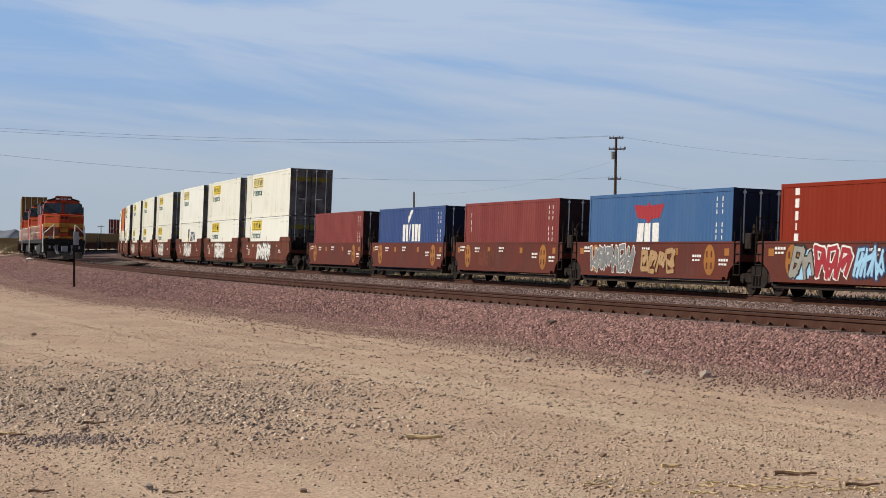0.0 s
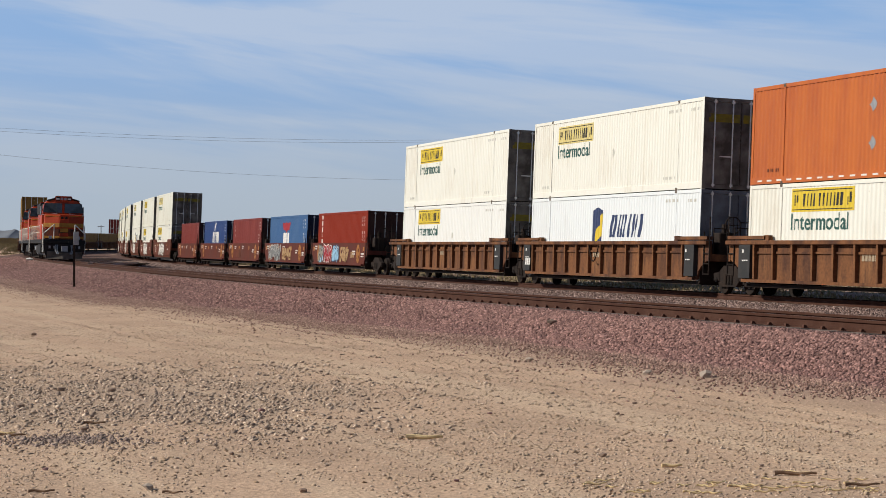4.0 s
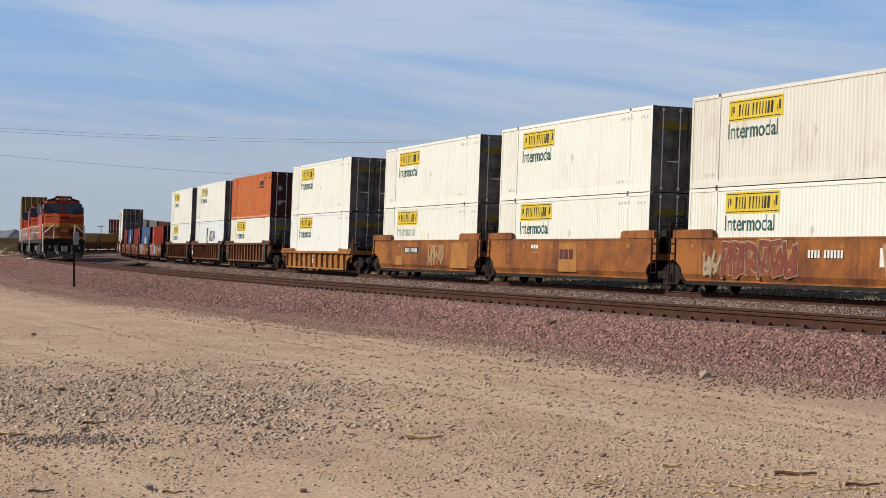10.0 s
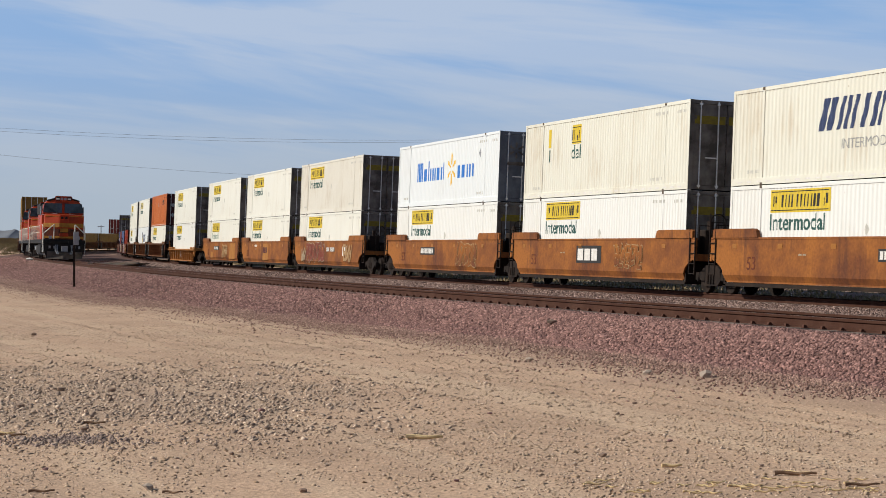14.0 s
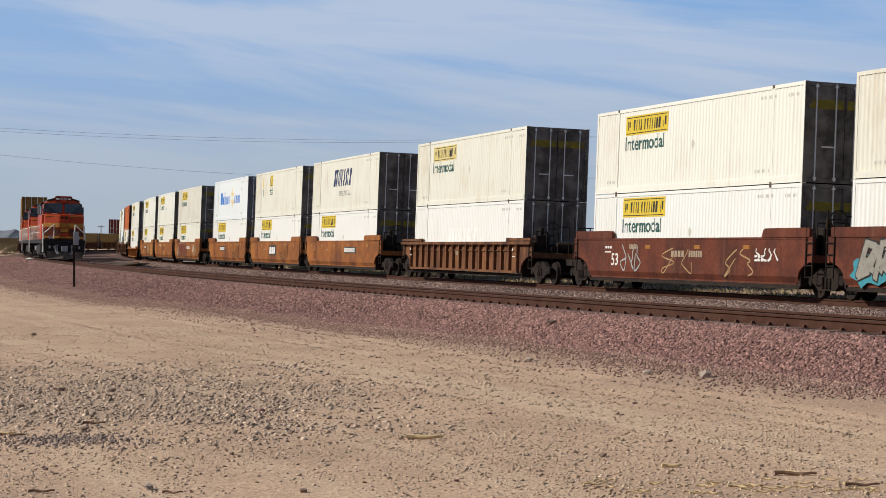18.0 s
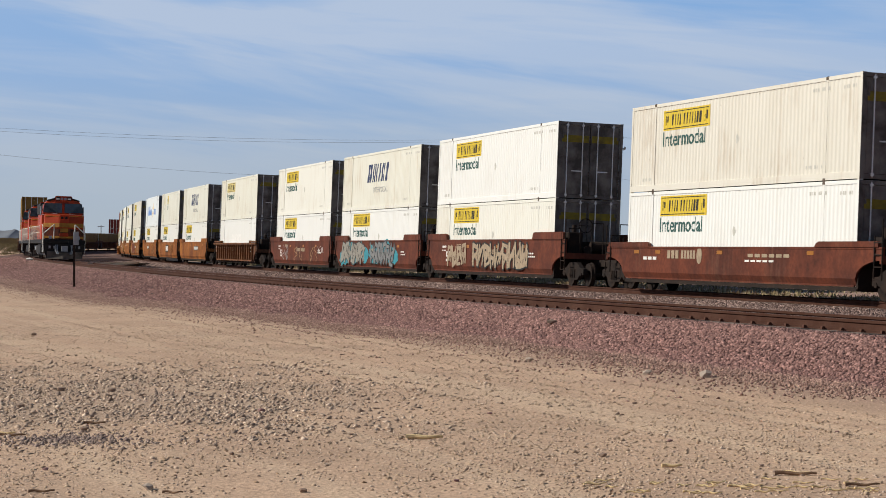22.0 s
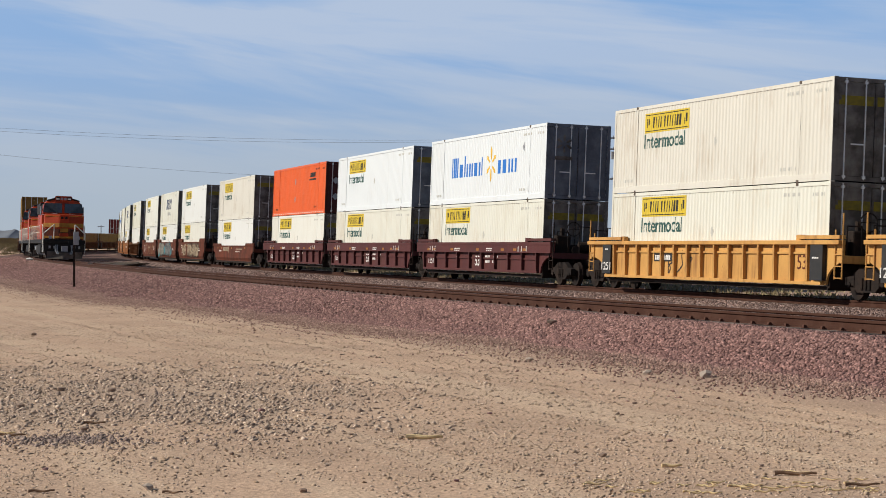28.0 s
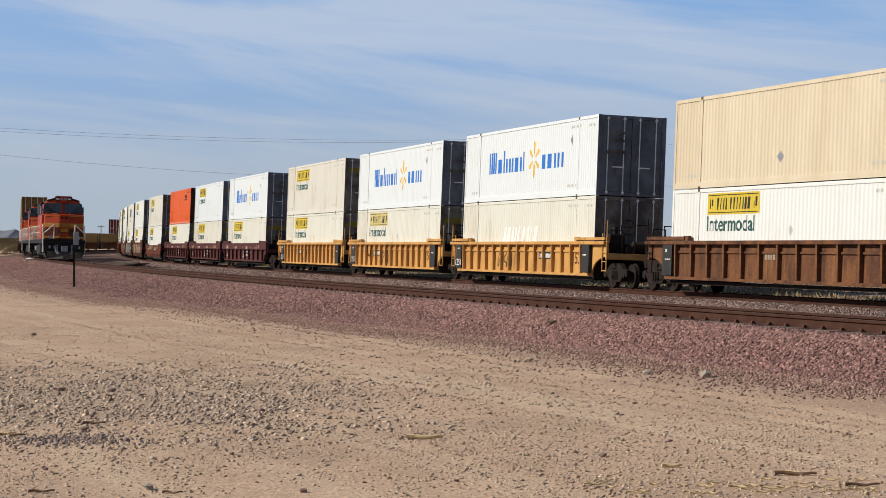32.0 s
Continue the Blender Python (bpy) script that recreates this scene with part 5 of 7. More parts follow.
        bars(car, -2.5 if index == 34 else 3.8, 1.0, 4, 0.10, 0.16, WHITE_INK, 1.412), bars(car, -3.1 if index == 34 else 3.2, 1.0, 5, 0.10, 0.16, WHITE_INK, 1.412)
        scribble(car, 2.4, 0.95, 3, 0.75, 0.85, INK, 170 + index, 0.05)
    elif kind in ("ribbed", "plain_rib"):
        if index == 15:
            hanging_chain(car, 1.0)
        for x in (7.95, -7.55):
            bars(car, x, 1.25, 1, 0.1, 0.1, WHITE_INK, 1.539), bars(car, x, 1.0, 3, 0.1, 0.04, WHITE_INK, 1.539)
        if index == 15:
            bars(car, 7.95, 0.72, 3, 0.15, 0.26, WHITE_INK, 1.539)
        bars(car, 1.0, 1.05, 5, 0.13, 0.18, BEIGE_INK)
    elif kind == "low_tan":
        bars(car, 0.9, 0.45, 2, 0.5, 0.5, WHITE_INK, 1.406, 1.2)
        bars(car, 3.6, 0.62, 3, 0.25, 0.2, BEIGE_INK)
        patch_of("number_strip", BLACK_PANEL, car, 5.2, 0.55, 0.5, 0.35, 1.406)


CAR_MASTERS = {}


def place_car(kind, short, lead, trail):
    key = (kind, short, lead, trail)
    if key not in CAR_MASTERS:
        got = well_car(*key)
        CAR_MASTERS[key] = copy_thing(got, Matrix.Identity(4))
        return got
    return copy_thing(CAR_MASTERS[key], Matrix.Identity(4))


# middle of each load at 0 s along the far track, car kind, truck at its head, truck at its tail, loads from below
UNITS = [
    (244.5, "smooth_dark", "shared", "own", (WHITE, "plate"), (WHITE, "plate")),
    (225.0, "smooth_dark", "shared", "none", (WHITE, "plate"), (ORANGE_OLD, "orange")),
    (205.5, "smooth_dark", "own", "none", (WHITE, "plate"), (WHITE, "plate")),
    (182.0, "smooth_dark", "shared", "own", (WHITE, "plate"), (CREAM, "plate")),
    (162.5, "smooth_dark", "shared", "none", (WHITE, "plate"), (CREAM, "plate")),
    (143.2, "smooth_dark", "own", "none", (CREAM, "plate"), (CREAM, "plate")),
    (120.9, "smooth_dark", "own", "none", (WHITE, "haul_low"), (WHITE, "plate_pale")),
    (101.8, "smooth_dark", "shared", "none", (WHITE, "plate"), (CREAM, "plate")),
    (82.7, "smooth_dark", "shared", "own", (WHITE, "plate"), (CREAM, "plate_pale")),
    (60.9, "oxide", "own", "none", (MAROON, "lines")),
    (45.2, "oxide", "shared", "none", (NAVY, "arrow")),
    (29.9, "oxide", "shared", "none", (MAROON, "worn")),
    (14.5, "oxide", "shared", "none", (BLUE, "wing")),
    (-0.9, "oxide", "shared", "own", (RED, "column")),
    (-22.7, "ribbed", "own", "none", (BRIGHT, "plate"), (WHITE, "plate")),
    (-42.1, "ribbed", "shared", "none", (SNOW, "haul_low"), (WHITE, "plate_pale")),
    (-61.75, "ribbed", "shared", "own", (WHITE, "plate"), (ORANGE_OLD, "orange")),
    (-85.2, "low_tan", "own", "own", (BRIGHT, "plate"), (WHITE, "plate")),
    (-109.05, "smooth", "own", "none", (WHITE, "plate_dull"), (WHITE, "plate")),
    (-128.2, "smooth", "shared", "none", (WHITE, "plate"), (WHITE, "plate")),
    (-147.6, "smooth", "shared", "own", (WHITE, "plate"), (PUTTY, "plate")),
    (-171.4, "smooth", "own", "none", (BRIGHT, "plate"), (SNOW, "store")),
    (-190.9, "smooth", "shared", "none", (BRIGHT, "plate"), (CREAM, "plate_torn")),
    (-210.3, "smooth", "shared", "own", (BRIGHT, "plate"), (CREAM, "haul")),
    (-234.0, "plain_rib", "own", "own", (BRIGHT, "ghost"), (CREAM, "plate_pale")),
    (-258.0, "smooth_dark", "own", "none", (BRIGHT, "plate"), (WHITE, "plate")),
    (-277.1, "smooth_dark", "shared", "none", (BRIGHT, "plate"), (CREAM, "haul")),
    (-296.4, "smooth_dark", "shared", "own", (WHITE, "plate"), (BRIGHT, "plate")),
    (-320.0, "low_dark", "own", "own", (BRIGHT, "plate"), (PUTTY, "plate")),
    (-343.5, "banded", "own", "none", (WHITE, "plate"), (ORANGE, "orange")),
    (-362.9, "banded", "shared", "none", (CREAM, "plate"), (SNOW, "plate")),
    (-382.3, "banded", "shared", "own", (CREAM, "plate"), (SNOW, "store")),
    (-405.6, "yellow", "own", "none", (CREAM, "plate"), (PUTTY, "plate")),
    (-425.2, "yellow", "shared", "none", (CREAM, "plate_pale"), (SNOW, "store")),
    (-445.0, "yellow", "shared", "own", (CREAM, "ghost"), (SNOW, "store")),
    (-468.1, "ribbed", "own", "none", (BRIGHT, "plate"), (TAN, "plain")),
]
SHORT_LABELS = {"lines": "maroon ribbed steel short container", "arrow": "navy blue short container with a white logo", "worn": "faded red-brown short container",
                "wing": "blue short container with a red wing logo", "column": "bright red short container with white bars"}


SHORT_MARKS = {
    "arrow": flat("logo_bar", WHITE_INK, [rect(-1.6, 0, 0.5, 0.8), rect(-1.0, 0, 0.42, 0.8), rect(-0.45, 0, 0.14, 0.8, 0.2), rect(0.1, 0, 0.45, 0.8), rect(0.65, 0, 0.5, 0.8), rect(1.25, 0, 0.42, 0.8)]),
    "flick": flat("logo_flick", WHITE_INK, [((-0.5, 0), (-0.2, 0.1), (0.3, 0.5), (0.6, 0.75), (0.1, 0.65), (-0.4, 0.3))]),
    "wing": flat("wing_logo", RED_INK, [((-1.3, 0.55), (-0.2, 0.5), (0, 0.6), (0.2, 0.5), (1.3, 0.55), (1.0, 0.1), (0.25, 0.05), (0, -0.12), (-0.25, 0.05), (-1.0, 0.1))]),
    "wing_bar": flat("logo_bar", WHITE_INK, [rect(-1.05, 0, 0.55, 0.75, 0.2), rect(-0.3, 0, 0.5, 0.75), rect(0.35, 0, 0.55, 0.75)]),
    "column": flat("white_bar", WHITE_INK, [rect(-w / 2, z, w, h) for z, h, w in ((0, 0.26, 0.26), (0.36, 0.2, 0.10), (0.64, 0.26, 0.2), (1.0, 0.26, 0.24), (1.36, 0.2, 0.26))]),
    "worn": flat("white_bar", WHITE_INK, [rect(-0.05, 0.3 * i, 0.1, 0.2) for i in range(3)]),
    "codes": flat("marking", WHITE_INK, [rect(-0.03, 0.2 * i, 0.06, 0.13) for i in (0, 1, 2, 4, 5, 6)]),
}


def dress_short(ob, style):
    def mark(name, key, x, z, label="", kind=""):
        painted(name, SHORT_MARKS[key], ob, x, z, label, 0.003, SHORT_RIBS, 1.208, kind)
    if style == "arrow":
        mark("logo_bar", "arrow", -0.2, 1.3, "white bars"), mark("logo_flick", "flick", 0.0, 2.15, "white flick")
    elif style == "wing":
        mark("wing_logo", "wing", 0.6, 1.95, "red wing shape"), mark("logo_bar", "wing_bar", 0.6, 1.12, "white bars")
    elif style == "column":
        mark("white_bar", "column", 5.12, 1.2, "column of white bars")
    elif style == "worn":
        mark("white_bar", "worn", 5.2, 1.7, "white bars")
    for dx in (-4.9, -5.3):
        mark("marking", "codes", dx, 1.3, "", "stuff")


MOVING = []
for index, unit in enumerate(UNITS):
    s0, kind, lead, trail, *loads = unit
    short = kind == "oxide"
    car = place_car(kind, short, lead, trail)
    car_marks(car, kind, index - 9 if short else index)
    MOVING.append((car, s0, 0.0))
    for level, (mat, style) in enumerate(loads):
        if short:
            box_ob = place_container("short", mat, style, SHORT_LABELS[style])
            dress_short(box_ob, style)
        else:
            box_ob = place_container("long", mat, style)
            dress(box_ob, style, 0.0 if level else 0.10)
        MOVING.append((box_ob, s0, 0.356 + 2.902 * level))
for rec in MASTERS.values():
    for o in (*rec[0].children_recursive, rec[0]):
        bpy.data.objects.remove(o)
for rec in CAR_MASTERS.values():
    for o in (*rec.children_recursive, rec):
        bpy.data.objects.remove(o)


def motions():
    """The train rolls away along the far track, slowing a little."""
    for ob, s0, up in MOVING:
        rows = []
        for t in [float(k) for k in range(32)] + [31.5, 31.9, 32.0]:
            run = 15.2466 * t - 0.01429 * t * t - (0.4 if t == 32.0 else 0.0)
            rows.append((t, FAR.seat(s0 + run) @ Matrix.Translation((0, 0, up))))
        walk(ob, rows)


# ---- locomotives ----
def loco_bogie(parent, x):
    b = part("bogie", boxes((x - 1.9, x + 1.9, -0.9, 0.9, 0.75, 1.0)), LOCO_BLACK, parent)
    for out in (1, -1):
        bm = bmesh.new()
        prism(bm, [(x + u, z) for u, z in ((-2.35, 0.40), (-1.7, 0.36), (-1.1, 0.62), (-0.6, 0.36), (0.6, 0.36), (1.1, 0.62), (1.7, 0.36), (2.35, 0.40), (2.35, 0.86), (1.2, 1.02), (-1.2, 1.02), (-2.35, 0.86))],
              *sorted((out * 1.02, out * 1.18)))
        part("side_frame", bm, SIGN_GREY, b, "dusty grey cast frame")
        for dx in (-1.75, 0.0, 1.75):
            part("axle_box", boxes((x + dx - 0.22, x + dx + 0.22, *sorted((out * 1.16, out * 1.30)), 0.34, 0.72)), UNDER, b)
    for dx in (-1.75, 0.0, 1.75):
        bm = bmesh.new()
        tube(bm, (x + dx, -1.1, 0.53), (x + dx, 1.1, 0.53), 0.09, 10)
        for out in (1, -1):
            tube(bm, (x + dx, out * 0.70, 0.53), (x + dx, out * 0.84, 0.53), 0.53, 28)
        part("wheelset", bm, UNDER, b)


def locomotive():
    """A six-axle wide-cab diesel: x forward, origin on the rail heads."""
    ob = thing("locomotive", "orange and black diesel locomotive with yellow bands, standing", "locomotive", "locomotives of the standing train")
    part("underframe", bevelled(boxes((-10.9, 10.7, -1.5, 1.5, 1.22, 1.52)), 0.03), LOCO_BLACK, ob)
    part("fuel_tank", bevelled(boxes((-3.4, 3.6, -1.35, 1.35, 0.38, 1.21)), 0.12, 2), LOCO_BLACK, ob)
    loco_bogie(ob, 7.0), loco_bogie(ob, -7.0)
    # nose and cab front are folded back at both sides
    bm = bmesh.new()
    prism(bm, ((8.4, -1.40), (9.86, -1.40), (10.42, -0.36), (10.42, 0.36), (9.86, 1.40), (8.4, 1.40)), 1.53, 2.30, "z")
    part("nose_base", bevelled(bm, 0.05, 2), LOCO_GRIME, ob, "grimy orange lower nose")
    for z, h, back in ((1.62, 0.15, 0.0), (2.42, 0.30, 0.045)):
        bm = bmesh.new()
        prism(bm, ((8.42, -1.412), (9.875 - back, -1.412), (10.437 - back, -0.366), (10.437 - back, 0.366), (9.875 - back, 1.412), (8.42, 1.412)), z, z + h, "z")
        if back:
            for v in bm.verts:
                if v.co.z > z + 0.1 and v.co.x > 9:
                    v.co.x -= 0.09
        part("nose_band", bm, LOCO_YELLOW, ob, "grimy yellow band")
    bm = bmesh.new()
    prism(bm, ((8.4, -1.38), (9.84, -1.38), (10.40, -0.36), (10.40, 0.36), (9.84, 1.38), (8.4, 1.38)), 2.305, 3.42, "z")
    for v in bm.verts:
        if v.co.z > 3 and v.co.x > 9:
            v.co.x -= 0.35
            v.co.z -= 0.10
    part("nose", bevelled(bm, 0.06, 2), LOCO_ORANGE, ob, "orange upper nose")
    bm = boxes((10.36, 10.46, -0.34, 0.30, 1.75, 3.0))
    for v in bm.verts:
        v.co.x -= 0.32 * max(0.0, (v.co.z - 2.3) / 1.1)
    part("nose_door", bevelled(bm, 0.02), LOCO_ORANGE, ob)
    for out in (1, -1):
        bm = bmesh.new()
        prism(bm, ((9.56, out * 1.36), (10.03, out * 0.37), (10.075, out * 0.37), (9.60, out * 1.38)), 3.20, 3.26, "z")
        part("nose_line", bm, LOCO_YELLOW, ob, "thin yellow line")
        part("step_edge", boxes((10.5, 10.53, *sorted((out * 1.22, out * 1.52)), 0.40, 0.47)), LOCO_GRAIL, ob, "white step edge")
        part("anticlimber", boxes((10.7, 10.86, *sorted((out * 0.3, out * 1.3)), 1.24, 1.42)), LOCO_BLACK, ob)
    part("nose_badge", boxes((10.40, 10.475, -0.30, 0.26, 2.06, 2.34)), LOCO_YELLOW, ob)
    # cab, with a roof that folds down at both sides
    bm = bmesh.new()
    prism(bm, ((5.5, -1.54), (8.15, -1.54), (8.50, -0.5), (8.50, 0.5), (8.15, 1.54), (5.5, 1.54)), 1.53, 3.40, "z")
    part("cab", bevelled(bm, 0.03), LOCO_ORANGE, ob)
    bm = bmesh.new()
    prism(bm, ((5.5, -1.54), (8.13, -1.54), (8.50, -0.4), (8.50, 0.4), (8.13, 1.54), (5.5, 1.54)), 3.402, 4.60, "z")
    for v in bm.verts:
        if v.co.z > 4:
            v.co.y *= 0.80
            v.co.z -= 0.26 * min(1.0, max(0.0, abs(v.co.y) - 0.32) / 0.9)
            v.co.x -= 0.12 if v.co.x > 8 else 0.0
    part("cab_top", bevelled(bm, 0.05, 2), LOCO_ORANGE, ob)
    bm = bmesh.new()
    prism(bm, ((5.4, -1.30), (8.10, -1.30), (8.44, -0.4), (8.44, 0.4), (8.10, 1.30), (5.4, 1.30)), 4.605, 4.70, "z")
    for v in bm.verts:
        v.co.y *= 0.92
        v.co.z -= 0.26 * max(0.0, abs(v.co.y) - 0.36) / 0.84 - 0.004
    part("cab_roof", bevelled(bm, 0.02), LOCO_BLACK, ob, "black roof")
    part("number_housing", bevelled(boxes((8.05, 8.52, -0.62, 0.62, 4.32, 4.74)), 0.05, 2), LOCO_ORANGE, ob, "orange housing over the windshield")
    for out in (1, -1):
        bm = bmesh.new()
        prism(bm, ((8.16, out * 1.46), (8.475, out * 0.46), (8.49, out * 0.09), (8.53, out * 0.09), (8.515, out * 0.46), (8.20, out * 1.48)), 3.50, 4.20, "z")
        for v in bm.verts:
            if v.co.z > 4:
                v.co.y *= 0.92
                v.co.x -= 0.05
        part("windshield", bm, GLASS_DARK, ob, "dark glass")
        bm = bmesh.new()
        prism(bm, ((8.14, out * 1.50), (8.49, out * 0.44), (8.53, out * 0.44), (8.20, out * 1.52)), 3.41, 3.47, "z")
        for v in bm.verts:
            v.co.z -= 0.10 * (abs(v.co.y) - 0.44)
        part("windshield_sill", bm, LOCO_GRAIL, ob, "thin pale line under the glass")
    for out in (1, -1):
        for x0, x1 in ((5.75, 6.5), (6.65, 7.45)):
            part("side_window", boxes((x0, x1, *sorted((out * 1.535, out * 1.56)), 3.30, 3.98)), SIDE_GLASS, ob, "dark glass")
        part("number_board", boxes((8.50, 8.525, *sorted((out * 0.26, out * 0.58)), 4.40, 4.66)), LOCO_BLACK, ob, "black board with pale bars")
        part("number_bar", boxes((8.526, 8.532, *sorted((out * 0.30, out * 0.54)), 4.47, 4.58)), WHITE_INK, ob)
        part("ditch_light", boxes((10.62, 10.72, *sorted((out * 0.9, out * 1.12)), 1.55, 1.78)), SIGN_GREY, ob)
    bm = bmesh.new()
    for y in (-0.13, 0.13):
        tube(bm, (8.44, y, 4.53), (8.55, y, 4.53), 0.10, 12)
    part("headlight", bm, SIGN_GREY, ob)
    # hood and radiator
    part("hood", bevelled(boxes((-9.9, 5.48, -0.98, 0.98, 1.53, 3.55)), 0.05), LOCO_ORANGE, ob)
    part("hood_top", bevelled(boxes((-9.9, 5.48, -0.99, 0.99, 3.552, 4.35)), 0.12, 2), LOCO_BLACK, ob, "black upper hood")
    part("radiator", bevelled(boxes((-10.4, -5.8, -1.03, 1.03, 3.56, 4.42)), 0.06), LOCO_BLACK, ob)
    part("hood_stripe", boxes((-9.9, 5.48, 0.982, 0.996, 2.05, 2.28)), LOCO_YELLOW, ob)
    part("hood_stripe", boxes((-9.9, 5.48, -0.996, -0.982, 2.05, 2.28)), LOCO_YELLOW, ob)
    part("exhaust", bevelled(boxes((-1.2, 0.4, -0.45, 0.45, 4.35, 4.66)), 0.04), LOCO_BLACK, ob)
    for i in range(12):
        x = -9.4 + i * 1.22
        for out in (1, -1):
            part("hood_door", boxes((x, x + 1.1, *sorted((out * 0.981, out * 1.005)), 2.36, 3.50)), LOCO_ORANGE, ob)
    # pilot, plough, steps and coupler
    bm = bmesh.new()
    prism(bm, ((-1.45, 0.75), (-1.25, 0.12), (1.25, 0.12), (1.45, 0.75), (1.45, 1.22), (-1.45, 1.22)), 10.60, 10.80, "x")
    part("pilot", bm, LOCO_BLACK, ob)
    bm = bmesh.new()
    prism(bm, ((10.78, -1.32), (11.28, -0.12), (11.28, 0.12), (10.78, 1.32), (10.70, 1.32), (10.70, -1.32)), 0.12, 0.66, "z")
    for v in bm.verts:
        if v.co.z > 0.5 and v.co.x > 10.75:
            v.co.x -= 0.22 if abs(v.co.y) < 1 else 0.0
            v.co.z -= 0.10 if abs(v.co.y) < 1 else 0.0
    part("plough", bm, DUSTY_STEEL, ob, "dusty grey-brown steel blade")
    bm = bmesh.new()
    for y in (-0.16, 0.14):
        tube(bm, (10.02, y, 3.12), (10.16, y, 3.10), 0.10, 10)
    part("nose_light", bm, LOCO_BLACK, ob, "dark headlight pair")
    part("coupler", boxes((10.8, 11.35, -0.14, 0.14, 0.72, 1.0), (11.2, 11.5, -0.22, 0.22, 0.66, 1.06)), SIGN_GREY, ob, "bare steel knuckle")
    for out in (1, -1):
        for k, z in enumerate((0.42, 0.78, 1.12)):
            part("step", boxes((9.5, 10.5, *sorted((out * 1.22, out * 1.52)), z, z + 0.05)), LOCO_BLACK, ob)
        bm = bmesh.new()
        for a, b_ in (((10.45, out * 1.50, 0.55), (10.45, out * 1.50, 1.95)), ((10.45, out * 1.50, 1.95), (10.55, out * 0.75, 2.62)), ((10.55, out * 0.75, 2.62), (10.55, out * 0.75, 1.55)),
                      ((9.55, out * 1.5, 0.6), (9.55, out * 1.5, 2.5)), ((9.55, out * 1.5, 2.5), (8.6, out * 1.52, 2.6))):
            tube(bm, a, b_, 0.035, 8)
        part("grab_rail", bm, LOCO_GRAIL, ob, "white painted rail")
        bm = bmesh.new()
        tube(bm, (-10.6, out * 1.48, 2.55), (5.4, out * 1.48, 2.55), 0.025, 6)
        tube(bm, (-10.6, out * 1.48, 2.05), (5.4, out * 1.48, 2.05), 0.016, 6)
        for i in range(11):
            x = -10.6 + i * 1.6
            tube(bm, (x, out * 1.48, 1.50), (x, out * 1.48, 2.56), 0.025, 6)
        part("side_rail", bm, LOCO_GRAIL, ob, "white painted handrail")
    bm = bmesh.new()
    for y in (-0.5, -0.62, 0.5, 0.62):
        tube(bm, (10.8, y, 1.12), (11.06, y * 1.05, 0.72), 0.045, 6), tube(bm, (11.06, y * 1.05, 0.72), (11.22, y * 0.8, 0.46), 0.045, 6)
    part("air_hose", bm, SIGN_GREY, ob)
    for y in (-1.05, -0.7, 0.72, 1.08):
        part("pilot_fitting", bevelled(boxes((10.8, 10.88, y - 0.07, y + 0.07, 0.86, 1.06)), 0.01), SIGN_GREY, ob, "dusty grey fitting")
    return ob


BACK = pose(0, 0, 0, 0, 0, 180)
loco = locomotive()
loco.matrix_world = NEAR.seat(137.2, 6.5) @ BACK
copy_thing(loco, NEAR.seat(160.0, 6.5) @ BACK)
copy_thing(loco, NEAR.seat(182.8, 6.5) @ BACK)

# ---- the standing train behind them ----
for k, (kind, loads) in enumerate((
        ("ribbed", (YELLOW_BOX, YELLOW_BOX)), ("ribbed", (YELLOW_BOX, MAROON)), ("ribbed", (WHITE, MAROON)), ("ribbed", (YELLOW_BOX,)), ("ribbed", (MAROON, WHITE)), ("ribbed", (YELLOW_BOX,)),
        ("ribbed", (MAROON,)), ("ribbed", (YELLOW_BOX,)), ("ribbed", (MAROON,)), ("ribbed", (YELLOW_BOX,)), ("ribbed", (YELLOW_BOX,)), ("ribbed", (YELLOW_BOX, MAROON)), ("ribbed", (MAROON,)))):
    s_here = 204.5 + 19.2 * k
    car = well_car(kind, False, "shared", "none")
    tagged(car, CAR_LABELS[kind] + ", standing", group="cars of the standing train")
    car.matrix_world = NEAR.seat(s_here)
    for level, mat in enumerate(loads):
        c = container("long", mat, label={"container_yellow_brown": "dull yellow-brown ribbed container", "container_maroon": "dark maroon ribbed container",
                                    "container_white": "white ribbed container"}[mat.name] + " on a standing train")
        tagged(c, group="containers on the standing train")
        c.matrix_world = NEAR.seat(s_here) @ Matrix.Translation((0, 0, 0.356 + 2.902 * level))


